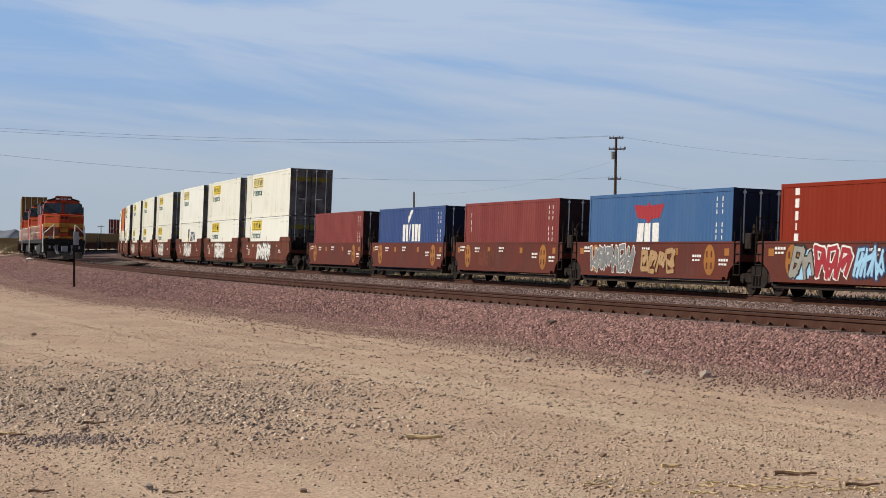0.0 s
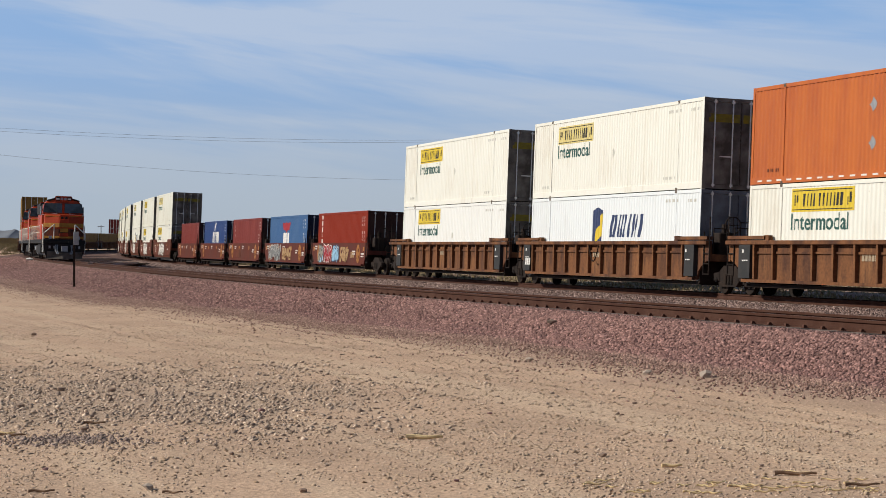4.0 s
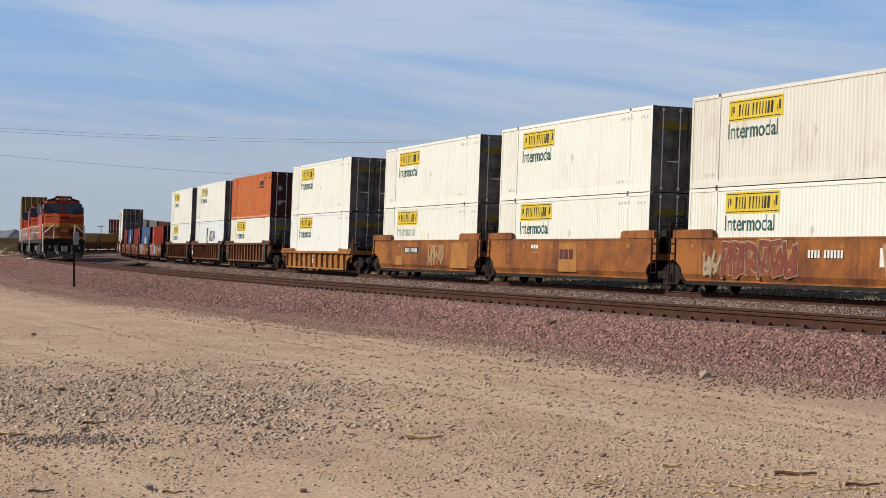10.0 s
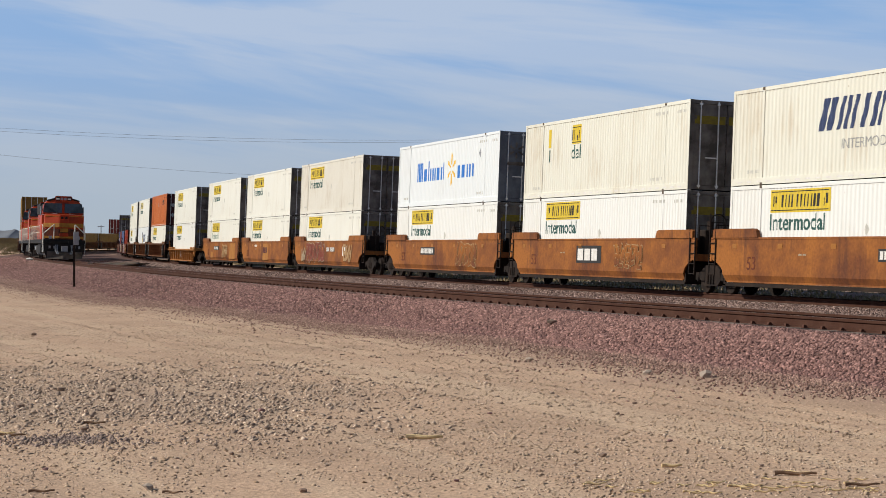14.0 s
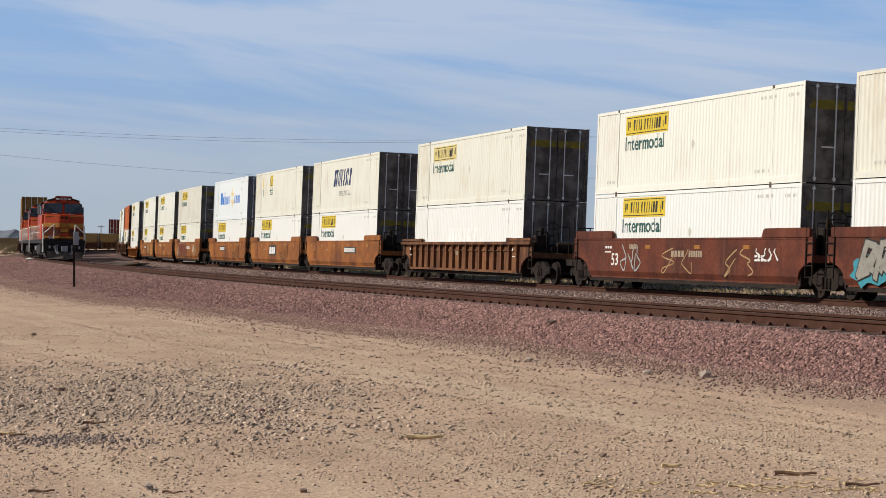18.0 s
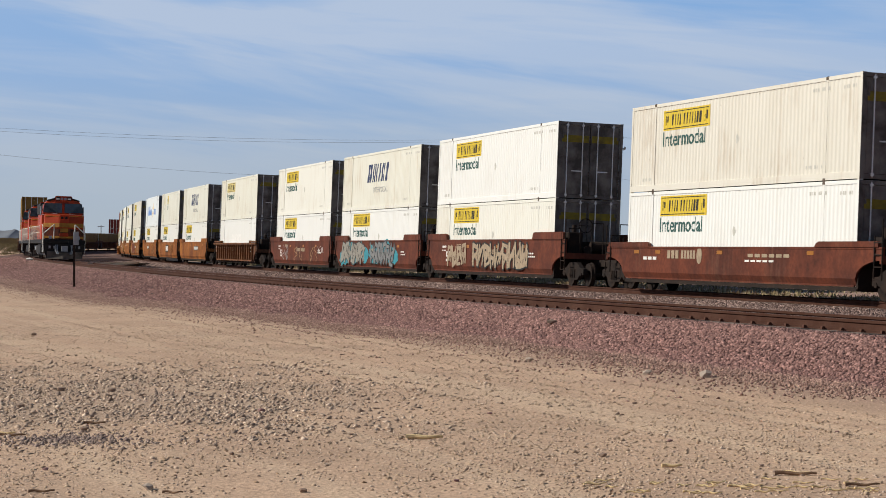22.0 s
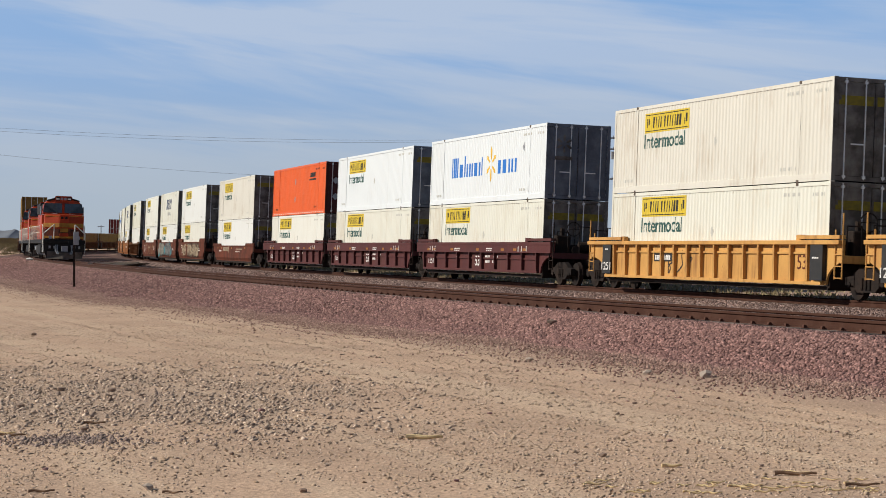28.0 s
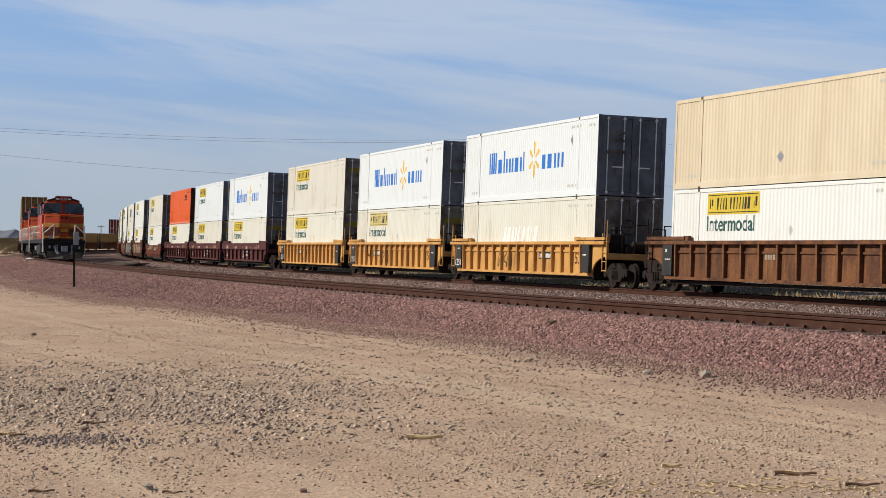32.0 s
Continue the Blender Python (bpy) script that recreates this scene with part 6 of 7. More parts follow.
# ---- poles and wires ----
def pole(x, y, top, arms, lean=0.0, r=0.17, extras=False):
    z0 = ground_height(x, y) - 0.1
    ob = thing("utility_pole", "dark weathered timber utility pole with crossarms", "utility pole", "utility poles")
    ob.location = (x, y, z0)
    h = top - z0
    bm = bmesh.new()
    tube(bm, (0, 0, 0), (lean * h, 0, h), r, 12, r * 0.68)
    part("shaft", bm, WOOD, ob)
    for z, w, side in arms:
        zz = z - z0
        a = part("crossarm", bevelled(boxes((lean * zz - w / 2 + side, lean * zz + w / 2 + side, -r - 0.12, -r + 0.0, zz - 0.07, zz + 0.07)), 0.01), WOOD, ob)
        for k in (-1, -0.45, 0.45, 1):
            bm = bmesh.new()
            u = lean * zz + side + k * (w / 2 - 0.08)
            tube(bm, (u, -r - 0.06, zz + 0.07), (u, -r - 0.06, zz + 0.26), 0.06, 8, 0.04)
            part("insulator", bm, SIGN_GREY, a)
    if extras:
        bm = bmesh.new()
        tube(bm, (lean * h - 0.35, -0.1, h - 2.3), (lean * h - 0.35, -0.1, h - 1.5), 0.22, 12)
        part("transformer", bm, SIGN_GREY, ob, "grey steel can")
        bm = bmesh.new()
        tube(bm, (lean * h + 0.7, -0.25, h - 1.35), (lean * h + 0.95, -0.25, h - 1.05), 0.10, 8)
        part("cut_out_switch", bm, SIGN_GREY, ob)
    return ob


pole(17.75, 220.0, 12.05, ((11.95, 1.5, 0.0), (10.80, 1.75, 0.1), (7.70, 1.35, -0.1)), 0.020, 0.19, True)
pole(-4.1, 300.0, 8.1, ())
pole(-113.0, 700.0, 5.8, ((5.3, 2.2, 0.0),))


def wire(a, b, sag, r=0.010, n=20):
    a, b = Vector(a), Vector(b)
    cu = bpy.data.curves.new("wire", "CURVE")
    cu.dimensions, cu.bevel_depth, cu.bevel_resolution = "3D", r, 1
    sp = cu.splines.new("POLY")
    sp.points.add(n)
    for i in range(n + 1):
        f = i / n
        p = a.lerp(b, f)
        sp.points[i].co = (p.x, p.y, p.z - sag * 4 * f * (1 - f), 1)
    cu.materials.append(WIRE)
    return tagged(new("overhead_wire", cu), "thin dark overhead wire strung between poles", "wire", "overhead wires")


wire((17.2, 220, 12.2), (-52.0, 182, 12.2), 1.1)
wire((18.4, 220, 12.2), (-52.0, 183.5, 12.0), 1.25)
wire((17.9, 220, 12.2), (72.0, 300, 12.6), 1.2)
wire((17.3, 220, 7.85), (-52.0, 184, 10.6), 1.55)
wire((17.8, 220, 7.85), (72.0, 300, 6.5), 1.2)
wire((17.5, 220, 9.5), (-4.1, 300, 7.8), 1.0)
# ---- line-side post with its plate ----
post = thing("marker_post", "thin dark steel post with a grey plate", "marker post")
post.location = (-15.85, 91.0, ground_height(-15.85, 91.0) - 0.05)
bm = bmesh.new()
prism(bm, ((-0.045, -0.02), (0.045, -0.02), (0.045, 0.0), (0.012, 0.01), (0.012, 0.05), (-0.012, 0.05), (-0.012, 0.01), (-0.045, 0.0)), 0.0, 2.35, "z")
part("stake", bm, UNDER, post)
part("plate", bevelled(boxes((-0.02, 0.21, -0.045, -0.025, 1.90, 2.47)), 0.006), SIGN_GREY, post, "grey metal plate")


# ---- far ground: a ridge, a low white building, desert shrubs ----
# the haze of the distance is put into the ridge's blue-grey colour
HILL = material("far_ridge", (0.19, 0.205, 0.235), 1.0, second=(0.15, 0.16, 0.18), scale=0.01, amount=0.7)
ROOF_WHITE = material("white_metal_roof", (0.7, 0.7, 0.68), 0.5, second=(0.55, 0.55, 0.52))
SCRUB = material("scrub_leaf", (0.165, 0.132, 0.070), 0.9, second=(0.26, 0.205, 0.115), scale=3.0, amount=0.8)
STRAW = material("dry_straw", (0.70, 0.53, 0.29), 0.9, second=(0.3, 0.2, 0.1), scale=6.0)


def ridge():
    xs = np.linspace(-1500, 1500, 700)
    verts, faces = [], []
    for i, x in enumerate(xs):
        h = 6 + 16 * math.exp(-abs(x + 828) / 30) + 12 * math.exp(-((x + 890) / 55) ** 2) + 4 * noise.noise((x * 0.013, 0, 0))
        for y, f in ((3950, 0.0), (4020, 0.6), (4100, 1.0), (4300, 0.0)):
            verts.append((float(x), y, -20 + (h + 14) * f + (3 * noise.noise((x * 0.03, y * 0.01, 3)) if 0 < f < 1 else 0)))
        if i:
            for k in range(3):
                a = (i - 1) * 4 + k
                faces.append((a, a + 4, a + 5, a + 1))
    me = bpy.data.meshes.new("ridge")
    me.from_pydata(verts, [], faces)
    me.materials.append(HILL)
    tagged(new("backdrop_ridge", me), "low desert ridge on the horizon, coloured blue-grey for haze", "hill", kind="structure")


ridge()
shed = thing("far_building", "low white metal building behind the standing train", "building")
shed.location = (-131.0, 800.0, ground_height(0, 450))
part("wall", boxes((-6.0, 9.0, 0, 8, 0, 3.0)), ROOF_WHITE, shed)
bm = bmesh.new()
prism(bm, ((-0.4, 2.9), (8.4, 2.9), (4.0, 4.2)), -6.3, 9.3, "x")
part("roof", bm, ROOF_WHITE, shed)


def shrub_mesh(seed, w, h, n):
    rng = np.random.RandomState(seed)
    bm = bmesh.new()
    for k in range(7):
        a = rng.uniform(0, math.tau)
        tube(bm, (0, 0, 0), (math.cos(a) * w * 0.35, math.sin(a) * w * 0.35, h * rng.uniform(0.5, 0.9)), 0.02, 4, 0.006)
    for _ in range(n):
        a, r = rng.uniform(0, math.tau), w / 2 * math.sqrt(rng.uniform())
        z = h * rng.uniform(0.12, 1.0) * (1 - 0.5 * (2 * r / w) ** 2)
        c = Vector((math.cos(a) * r, math.sin(a) * r, z))
        v = [bm.verts.new(c + Vector(rng.normal(0, 0.06, 3))) for _ in range(3)]
        bm.faces.new(v)
    return mesh_of("shrub", bm, SCRUB)


SHRUBS = [shrub_mesh(k, w, h, 420) for k, (w, h) in enumerate(((1.5, 0.9), (2.2, 1.2), (1.1, 0.7)))]
rng = np.random.RandomState(5)
for k in range(150):
    y = float(rng.uniform(260, 800)) if k < 130 else float(rng.uniform(70, 240))
    if k < 130:
        x = float(-0.225 * y + rng.uniform(-0.012, 0.04) * y)
        if x > float(np.interp(y, NEAR.y, NEAR.x)) - 9:
            x = float(np.interp(y, NEAR.y, NEAR.x)) - 9 - float(rng.uniform(0, 8))
    else:
        x = float(np.interp(y, FAR.y, FAR.x)) + float(rng.uniform(9, 30))
    ob = tagged(new("shrub", SHRUBS[k % 3]), "low dry grey-green desert shrub", "shrub", "desert shrubs")
    grow = float(rng.uniform(0.8, 1.3)) * (1.5 if y > 400 else 1.0)
    ob.matrix_world = pose(x, y, ground_height(x, y) - 0.03, 0, 0, float(rng.uniform(0, 360))) @ Matrix.Diagonal((grow, grow, grow, 1))


def far_scrub():
    """The dark band of desert scrub towards the horizon."""
    rng = np.random.RandomState(31)
    n = 3400
    y = 700 * (5.4 ** rng.uniform(0, 1, n))
    x = rng.uniform(-0.27, 0.27, n) * y
    z = -0.17 - 0.0030 * np.clip(y - 20.0, 0, 430.0)
    verts, faces = [], []
    for a, b, c in zip(x, y, z):
        w, h = (1.0 + b / 700) * rng.uniform(0.7, 1.6), rng.uniform(0.5, 1.2) * (1 + b / 2200)
        for _ in range(6):
            k = len(verts)
            u, v = a + rng.normal(0, w * 0.7), b + rng.normal(0, w)
            t = h * rng.uniform(0.5, 1.0)
            verts += [(u - w * 0.5, v, c - 0.1), (u + w * 0.5, v + 0.2, c - 0.1), (u + w * 0.25, v + 0.1, c + t), (u - w * 0.2, v - 0.1, c + t * 0.9)]
            faces.append((k, k + 1, k + 2, k + 3))
    me = bpy.data.meshes.new("far_scrub")
    me.from_pydata(verts, [], faces)
    me.materials.append(SCRUB)
    tagged(new("far_scrub", me), "dark olive desert scrub towards the horizon", "shrubs", kind="stuff")


far_scrub()


# ---- loose stones, sticks, ballast ----
OCTA = np.array(((1, 0, 0), (-1, 0, 0), (0, 1, 0), (0, -1, 0), (0, 0, 1), (0, 0, -1)), float)
OCTA_F = np.array(((0, 2, 4), (2, 1, 4), (1, 3, 4), (3, 0, 4), (2, 0, 5), (1, 2, 5), (3, 1, 5), (0, 3, 5)))


def stones(name, places, sizes, mat, label, seed, flatness=0.62):
    rng = np.random.RandomState(seed)
    n = len(places)
    v = OCTA[None] * rng.uniform(0.6, 1.25, (n, 6, 1))
    v[:, :, 2] *= flatness
    v = v + rng.normal(0, 0.16, v.shape)
    a = rng.uniform(0, math.tau, n)
    b = rng.uniform(-0.7, 0.7, n)
    ca, sa, cb, sb = np.cos(a), np.sin(a), np.cos(b), np.sin(b)
    x, y, z = v[:, :, 0], v[:, :, 1], v[:, :, 2]
    x, z = x * cb[:, None] - z * sb[:, None], x * sb[:, None] + z * cb[:, None]
    x, y = x * ca[:, None] - y * sa[:, None], x * sa[:, None] + y * ca[:, None]
    v = np.stack((x, y, z), -1) * (sizes / 2)[:, None, None] + places[:, None, :]
    f = (OCTA_F[None] + (np.arange(n) * 6)[:, None, None]).reshape(-1)
    me = bpy.data.meshes.new(name)
    me.vertices.add(n * 6)
    me.vertices.foreach_set("co", v.reshape(-1).astype(np.float32))
    me.loops.add(len(f))
    me.loops.foreach_set("vertex_index", f.astype(np.int32))
    me.polygons.add(n * 8)
    me.polygons.foreach_set("loop_start", np.arange(0, len(f), 3, dtype=np.int32))
    me.update(calc_edges=True)
    me.materials.append(mat)
    return tagged(new(name, me), label, "stones", kind="stuff")


def island_stone(name, dark, light, rough=0.92):
    m = bpy.data.materials.new(name)
    m.use_nodes = True
    t = m.node_tree
    p = t.nodes["Principled BSDF"]
    p.inputs["Roughness"].default_value = rough
    geo = t.nodes.new("ShaderNodeNewGeometry")
    ramp = t.nodes.new("ShaderNodeValToRGB")
    ramp.color_ramp.elements[0].color = (*dark, 1)
    ramp.color_ramp.elements[1].color = (*light, 1)
    e = ramp.color_ramp.elements.new(0.82)
    e.color = (*[(a * 0.45 + b * 0.55) for a, b in zip(dark, light)], 1)
    co = t.nodes.new("ShaderNodeTexCoord")
    ns = node(t, "ShaderNodeTexNoise", Scale=60.0, Detail=3.0)
    mr = t.nodes.new("ShaderNodeMapRange")
    mr.inputs[3].default_value, mr.inputs[4].default_value = 0.8, 1.2
    hsv = t.nodes.new("ShaderNodeHueSaturation")
    link = t.links.new
    link(geo.outputs["Random Per Island"], ramp.inputs[0])
    link(co.outputs["Object"], ns.inputs["Vector"]), link(ns.outputs[0], mr.inputs[0])
    link(ramp.outputs[0], hsv.inputs["Color"]), link(mr.outputs[0], hsv.inputs["Value"])
    link(hsv.outputs[0], p.inputs["Base Color"])
    return m


BALLAST_MAT = island_stone("ballast_stones", (0.110, 0.052, 0.045), (0.45, 0.252, 0.216))
DUSTY_BALLAST = island_stone("dusty_ballast", (0.18, 0.101, 0.080), (0.50, 0.318, 0.248))
MIDDLE_MAT = island_stone("middle_stones", (0.070, 0.039, 0.033), (0.47, 0.330, 0.280))
PEBBLE_MAT = island_stone("pebbles", (0.33, 0.230, 0.165), (0.68, 0.525, 0.40))
CLOD_MAT = island_stone("dirt_clods", (0.34, 0.240, 0.160), (0.50, 0.37, 0.25))
PATCH_MAT = island_stone("patch_gravel", (0.225, 0.160, 0.118), (0.70, 0.535, 0.405))
SPILT_MAT = island_stone("spilt_stones", (0.14, 0.098, 0.083), (0.47, 0.350, 0.288))
BED_ARR = np.array([[tuple(v) for v in r] for r in BED])          # rows from -40 m, one a metre


def on_bed(s, u, c0, c1):
    """Points on the ballast sheet: s along the near track, u from 0 to 1 between two of its columns."""
    i = np.clip(s + 40.0, 0, len(BED_ARR) - 2)
    r = i.astype(int)
    f = (i - r)[:, None]
    w = c0 + u * (c1 - c0)
    k = np.minimum(w.astype(int), c1 - 1)
    g = (w - k)[:, None]
    a = BED_ARR[r, k] * (1 - g) + BED_ARR[r, k + 1] * g
    b = BED_ARR[r + 1, k] * (1 - g) + BED_ARR[r + 1, k + 1] * g
    return a * (1 - f) + b * f


def build_stones():
    rng = np.random.RandomState(21)
    # slope of the near bank, thinning with distance
    s = np.concatenate((rng.uniform(-6, 20, 60000), rng.uniform(20, 45, 30000), rng.uniform(45, 110, 34000), rng.uniform(110, 200, 16000)))
    u = rng.uniform(0, 1, len(s)) ** 0.95
    p = on_bed(s, u, 0, 7)
    size = rng.uniform(0.038, 0.092, len(s)) * (1 + np.clip(s, 0, 200) / 150)
    p[:, 2] += size * 0.10
    dusty = u < 0.10 + 0.12 * rng.uniform(0, 1, len(s)) + 0.10 * np.sin(s * 0.7) * np.sin(s * 0.23)
    stones("ballast_stones", p[~dusty], size[~dusty], BALLAST_MAT, "loose purple-grey crushed ballast stones", 1, 0.75)
    stones("dusty_ballast_stones", p[dusty], size[dusty] * 0.85, DUSTY_BALLAST, "dust-covered ballast stones at the foot of the bank", 22, 0.7)
    s = np.concatenate((rng.uniform(-4, 30, 30000), rng.uniform(30, 80, 22000), rng.uniform(80, 190, 16000)))
    p = on_bed(s, rng.uniform(0, 1, len(s)), 9, 13)
    size = rng.uniform(0.035, 0.08, len(s)) * (1 + np.clip(s, 0, 190) / 110)
    p[:, 2] += size * 0.10
    stones("middle_ballast_stones", p, size, MIDDLE_MAT, "brown and pale ballast stones between the tracks", 2, 0.75)
    # pebbles strewn over the dirt
    def strewn(n, y0, y1, keep=None, power=1.0):
        y = y0 + (y1 - y0) * rng.uniform(0, 1, n) ** power
        x = rng.uniform(-0.235, 0.235, n) * y
        if keep is not None:
            m = keep(x, y)
            x, y = x[m], y[m]
        z = np.array([rough_ground(float(a), float(b)) for a, b in zip(x, y)])
        return np.stack((x, y, z), -1)

    def off_bank(x, y):
        lots = np.array([0.72 + 0.8 * noise.noise((float(a) * 0.45, float(b) * 0.22, 12.0)) + 0.5 * noise.noise((float(a) * 1.7, float(b) * 0.9, 5.0)) for a, b in zip(x, y)])
        return (x < np.interp(y, NEAR.y, NEAR.x) - 3.4) & (rng.uniform(0, 1, len(x)) < lots)

    p = strewn(190000, 14.5, 62, off_bank, 1.2)
    size = 0.008 + 0.042 * rng.uniform(0, 1, len(p)) ** 5.0
    p[:, 2] -= size * 0.04
    stones("pebbles", p, size, PEBBLE_MAT, "small pebbles strewn over the dirt", 3)
    p = strewn(40000, 38, 115, off_bank, 1.1)
    size = 0.018 + 0.05 * rng.uniform(0, 1, len(p)) ** 3
    p[:, 2] -= size * 0.04
    stones("far_pebbles", p, size, PEBBLE_MAT, "pebbles strewn over the dirt farther off", 9)
    # ballast that has rolled out on to the dirt
    s = rng.uniform(-6, 90, 34000)
    q = on_bed(s, np.zeros(len(s)), 0, 6)
    e = on_bed(s, np.full(len(s), 0.2), 0, 6)
    way = q - e
    way[:, 2] = 0
    way /= np.linalg.norm(way, axis=1)[:, None]
    q = q + way * (rng.exponential(0.62, len(s))[:, None] - 0.22)
    q[:, 2] = [rough_ground(float(a), float(b)) for a, b in zip(q[:, 0], q[:, 1])]
    size = rng.uniform(0.025, 0.065, len(s))
    q[:, 2] += size * 0.12
    stones("rolled_ballast", q, size, DUSTY_BALLAST, "ballast stones rolled out on to the dirt", 12, 0.75)
    p = strewn(42000, 14.5, 50, off_bank, 1.2)
    size = 0.015 + 0.05 * rng.uniform(0, 1, len(p)) ** 2.5
    stones("dirt_clods", p, size, CLOD_MAT, "crumbled lumps of the same tan dirt", 8, 0.5)

    def patch(x, y):
        return rng.uniform(0, 1, len(x)) < np.array([in_patch(float(a), float(b)) for a, b in zip(x, y)])

    p = strewn(130000, 16, 52, patch)
    size = 0.010 + 0.085 * rng.uniform(0, 1, len(p)) ** 3.6
    p[:, 2] += size * 0.02
    stones("gravel_patch", p, size, PATCH_MAT, "patch of grey-brown gravel spread on the dirt", 4)
    a, r = rng.uniform(0, math.tau, 900), rng.normal(0, 0.55, 900)
    q = np.stack((-3.65 + 1.15 * r * np.cos(a), 20.6 + 0.9 * r * np.sin(a), np.zeros(900)), -1)
    q[:, 2] = [rough_ground(float(c), float(d)) for c, d in zip(q[:, 0], q[:, 1])]
    stones("spilt_ballast", q, 0.025 + 0.05 * rng.uniform(0, 1, 900) ** 1.6, SPILT_MAT, "small heap of blue-grey ballast on the dirt", 15, 0.75)


def build_grass():
    rng = np.random.RandomState(77)
    n = 74000
    u = rng.uniform(-2, 190, n)
    off = -4.6 - rng.uniform(0, 1, n) ** 1.4 * 34
    x, y, h = (np.interp(u, FAR.s, a) for a in (FAR.x, FAR.y, FAR.h))
    x, y = x - np.sin(h) * off, y + np.cos(h) * off
    m = 17000
    yy = rng.uniform(95, 420, m)
    xx = np.interp(yy, NEAR.y, NEAR.x) - 8.5 - rng.uniform(0, 1, m) ** 1.2 * 60
    x, y = np.concatenate((x, xx)), np.concatenate((y, yy))
    tuft = np.array([noise.noise((float(a) * 0.30, float(b) * 0.30, 9.0)) for a, b in zip(x, y)])
    m = tuft > -0.3
    x, y = x[m], y[m]
    n = len(x)
    z = -0.17 - 0.0030 * np.clip(y - 20.0, 0, 430.0)
    tall = rng.uniform(0.06, 0.20, n) * np.where(y > 150, 1.5, 1.0)
    a = rng.uniform(0, math.tau, n)
    w = rng.uniform(0.02, 0.06, n) * np.where(y > 150, 2.0, 1.0)
    base = np.stack((x, y, z - 0.02), -1)
    side = np.stack((np.cos(a) * w, np.sin(a) * w, np.zeros(n)), -1)
    tip = base + np.stack((rng.normal(0, 0.10, n), rng.normal(0, 0.10, n), tall), -1)
    v = np.stack((base - side, base + side, tip), 1)
    me = bpy.data.meshes.new("dry_grass")
    me.vertices.add(n * 3)
    me.vertices.foreach_set("co", v.reshape(-1).astype(np.float32))
    me.loops.add(n * 3)
    me.loops.foreach_set("vertex_index", np.arange(n * 3, dtype=np.int32))
    me.polygons.add(n)
    me.polygons.foreach_set("loop_start", np.arange(0, n * 3, 3, dtype=np.int32))
    me.update(calc_edges=True)
    me.materials.append(island_stone("dry_grass", (0.17, 0.135, 0.068), (0.36, 0.29, 0.16)))
    tagged(new("dry_grass", me), "dry olive-yellow grass beyond the far track", "grass", kind="stuff")


build_grass()
build_stones()


def stone_mesh(seed, mat):
    rng = np.random.RandomState(seed)
    bm = bmesh.new()
    bmesh.ops.create_icosphere(bm, subdivisions=1, radius=0.5)
    k = rng.uniform(0, 50)
    for v in bm.verts:
        v.co *= 1 + 0.75 * noise.noise(v.co * 1.7 + Vector((k, 0, 0))) + 0.15 * noise.noise(v.co * 5 + Vector((k, 2, 0)))
        v.co.z *= 0.66
    return mesh_of("stone", bm, mat)


DARK_STONE = material("dark_stone", (0.23, 0.160, 0.120), 0.9, second=(0.25, 0.2, 0.17), scale=12.0)
PALE_STONE = material("pale_stone", (0.40, 0.33, 0.27), 0.9, second=(0.28, 0.22, 0.18), scale=12.0)
ROSE_STONE = material("rose_stone", (0.27, 0.16, 0.15), 0.9, second=(0.2, 0.12, 0.11), scale=12.0)
ROCKS = [stone_mesh(k, (DARK_STONE, PALE_STONE, ROSE_STONE)[k % 3]) for k in range(9)]
ROCK_NAMES = ("dark grey-brown angular stone on the dirt", "pale tan stone on the dirt", "rose-brown stone on the dirt")


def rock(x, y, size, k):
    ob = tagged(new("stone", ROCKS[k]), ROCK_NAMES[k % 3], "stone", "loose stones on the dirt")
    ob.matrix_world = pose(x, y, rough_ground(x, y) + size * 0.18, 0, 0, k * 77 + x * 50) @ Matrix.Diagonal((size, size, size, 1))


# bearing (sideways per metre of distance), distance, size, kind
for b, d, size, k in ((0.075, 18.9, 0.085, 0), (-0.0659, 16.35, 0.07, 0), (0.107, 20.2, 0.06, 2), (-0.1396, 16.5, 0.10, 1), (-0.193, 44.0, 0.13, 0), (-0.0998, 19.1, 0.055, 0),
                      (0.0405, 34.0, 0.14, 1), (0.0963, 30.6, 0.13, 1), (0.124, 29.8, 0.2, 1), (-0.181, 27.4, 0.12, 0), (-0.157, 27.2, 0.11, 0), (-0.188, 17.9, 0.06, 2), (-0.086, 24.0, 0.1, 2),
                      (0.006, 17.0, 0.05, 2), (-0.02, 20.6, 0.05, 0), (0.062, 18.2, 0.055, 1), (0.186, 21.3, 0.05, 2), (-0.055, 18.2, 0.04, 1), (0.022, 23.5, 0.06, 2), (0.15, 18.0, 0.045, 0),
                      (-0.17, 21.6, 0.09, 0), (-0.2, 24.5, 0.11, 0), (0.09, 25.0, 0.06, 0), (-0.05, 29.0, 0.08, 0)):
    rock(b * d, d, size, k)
clump = tagged(new("stone", ROCKS[3]), "dark angular stone lying on the ballast bank", "stone", "loose stones on the dirt")
clump.matrix_world = Matrix.Translation(NEAR.point(9.4, 2.2, -0.38)) @ Matrix.Diagonal((0.20, 0.20, 0.17, 1))
pale = tagged(new("stone", stone_mesh(1, ROOF_WHITE)), "white stone lying by the near rail", "stone")
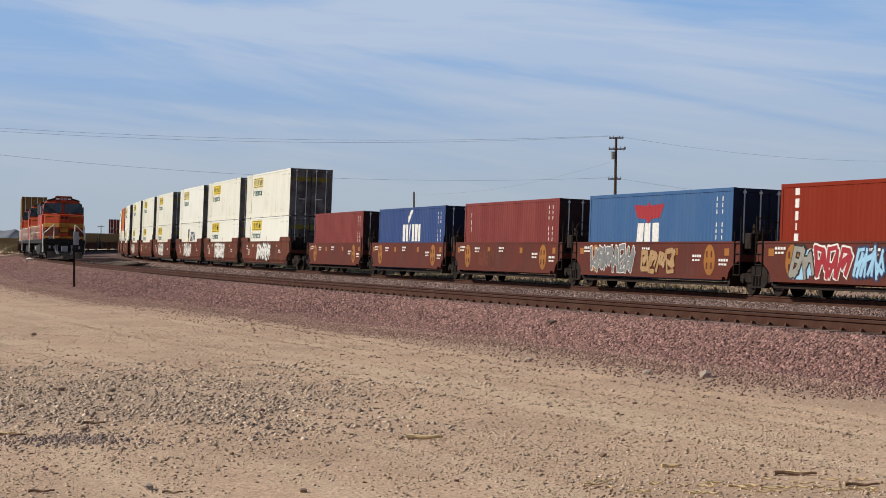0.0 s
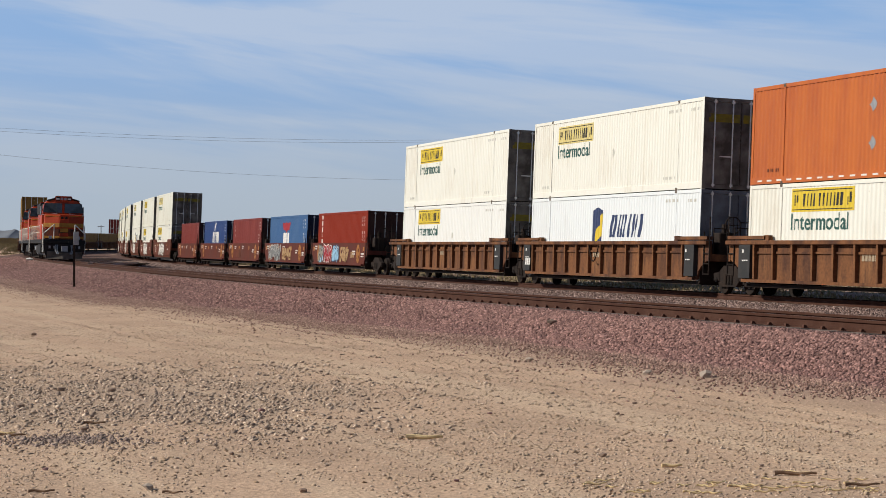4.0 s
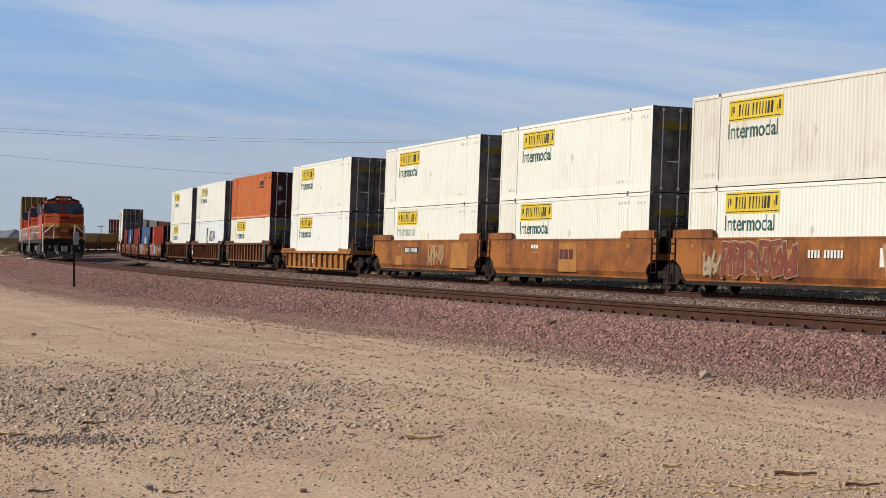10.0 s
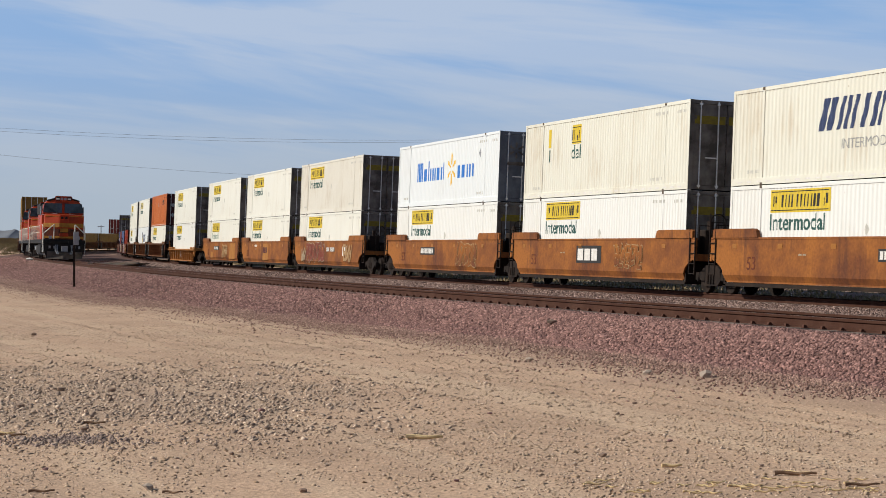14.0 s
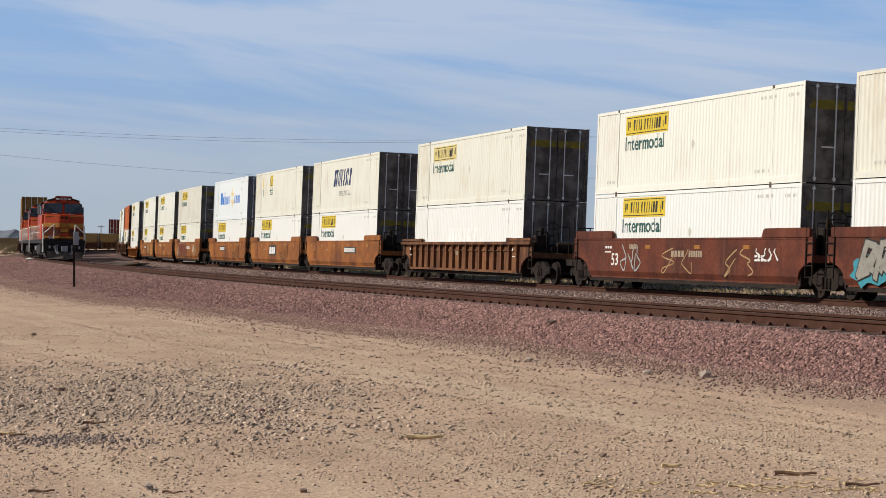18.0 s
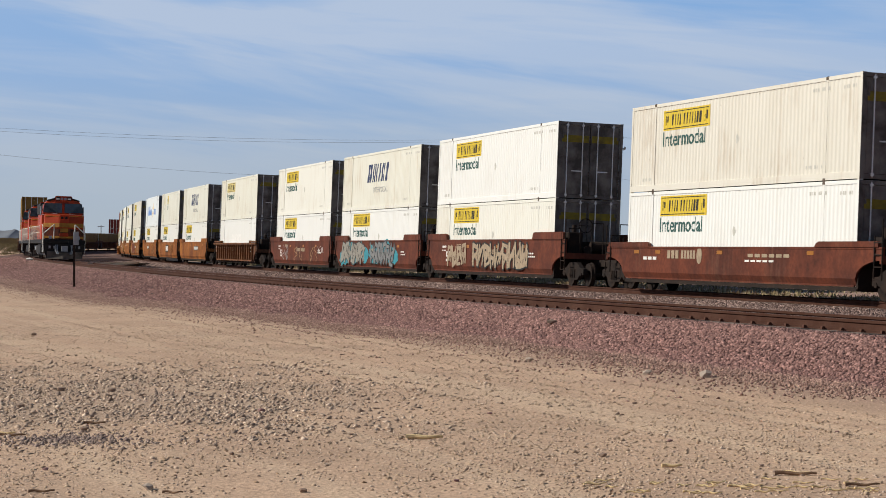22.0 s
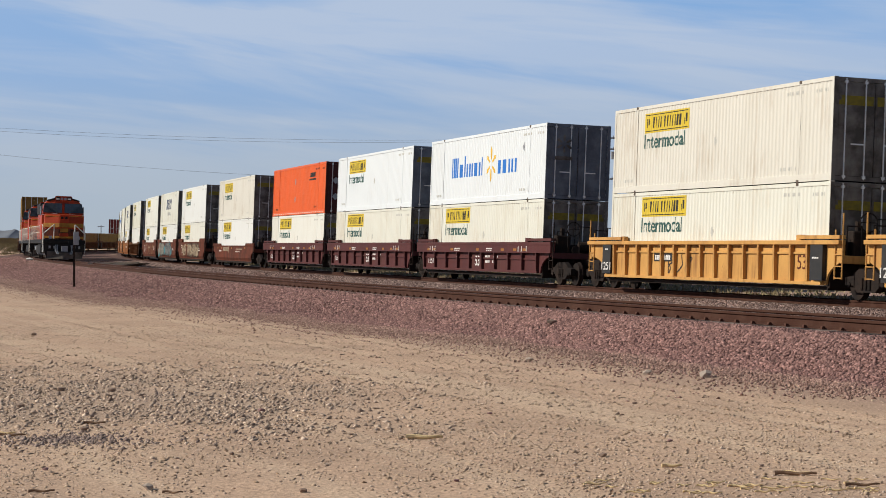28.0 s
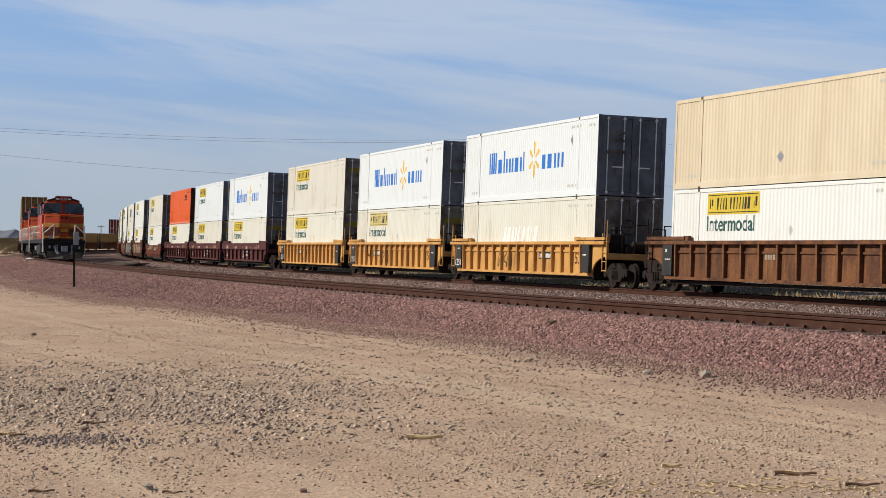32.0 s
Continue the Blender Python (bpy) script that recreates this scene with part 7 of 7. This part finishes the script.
pale.matrix_world = Matrix.Translation(NEAR.point(146.0, 1.6, -0.12)) @ Matrix.Diagonal((0.7, 0.5, 0.5, 1))


BARK = material("stick_bark", (0.16, 0.095, 0.06), 0.9, second=(0.30, 0.2, 0.12), scale=8.0, amount=0.7)


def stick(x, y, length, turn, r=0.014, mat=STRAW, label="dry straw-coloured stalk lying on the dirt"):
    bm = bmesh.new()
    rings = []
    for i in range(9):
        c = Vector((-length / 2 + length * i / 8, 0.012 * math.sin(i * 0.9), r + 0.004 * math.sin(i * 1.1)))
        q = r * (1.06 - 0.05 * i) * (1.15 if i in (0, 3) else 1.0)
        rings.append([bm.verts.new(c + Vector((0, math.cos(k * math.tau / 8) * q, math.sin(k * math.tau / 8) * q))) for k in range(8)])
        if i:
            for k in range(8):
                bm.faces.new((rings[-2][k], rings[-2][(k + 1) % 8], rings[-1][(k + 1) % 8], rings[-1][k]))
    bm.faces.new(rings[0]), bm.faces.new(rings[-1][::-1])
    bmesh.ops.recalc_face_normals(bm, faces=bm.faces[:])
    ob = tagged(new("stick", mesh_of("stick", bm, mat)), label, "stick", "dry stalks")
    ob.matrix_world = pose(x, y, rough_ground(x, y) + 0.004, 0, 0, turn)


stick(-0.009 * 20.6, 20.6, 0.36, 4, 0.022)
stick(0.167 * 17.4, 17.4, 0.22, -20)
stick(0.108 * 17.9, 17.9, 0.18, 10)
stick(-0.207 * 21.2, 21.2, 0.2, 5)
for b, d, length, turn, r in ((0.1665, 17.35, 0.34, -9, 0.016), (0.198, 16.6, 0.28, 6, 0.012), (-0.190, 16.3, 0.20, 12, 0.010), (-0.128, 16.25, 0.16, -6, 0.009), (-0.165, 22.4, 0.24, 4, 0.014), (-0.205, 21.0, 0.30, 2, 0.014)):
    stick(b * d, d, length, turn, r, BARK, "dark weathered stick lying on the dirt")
for k in range(40):
    b, d = 0.07 + 0.135 * rng.uniform(), 16.1 + 1.1 * rng.uniform()
    stick(float(b * d), float(d), float(rng.uniform(0.08, 0.2)), float(rng.uniform(-30, 30)), 0.007)


motions()
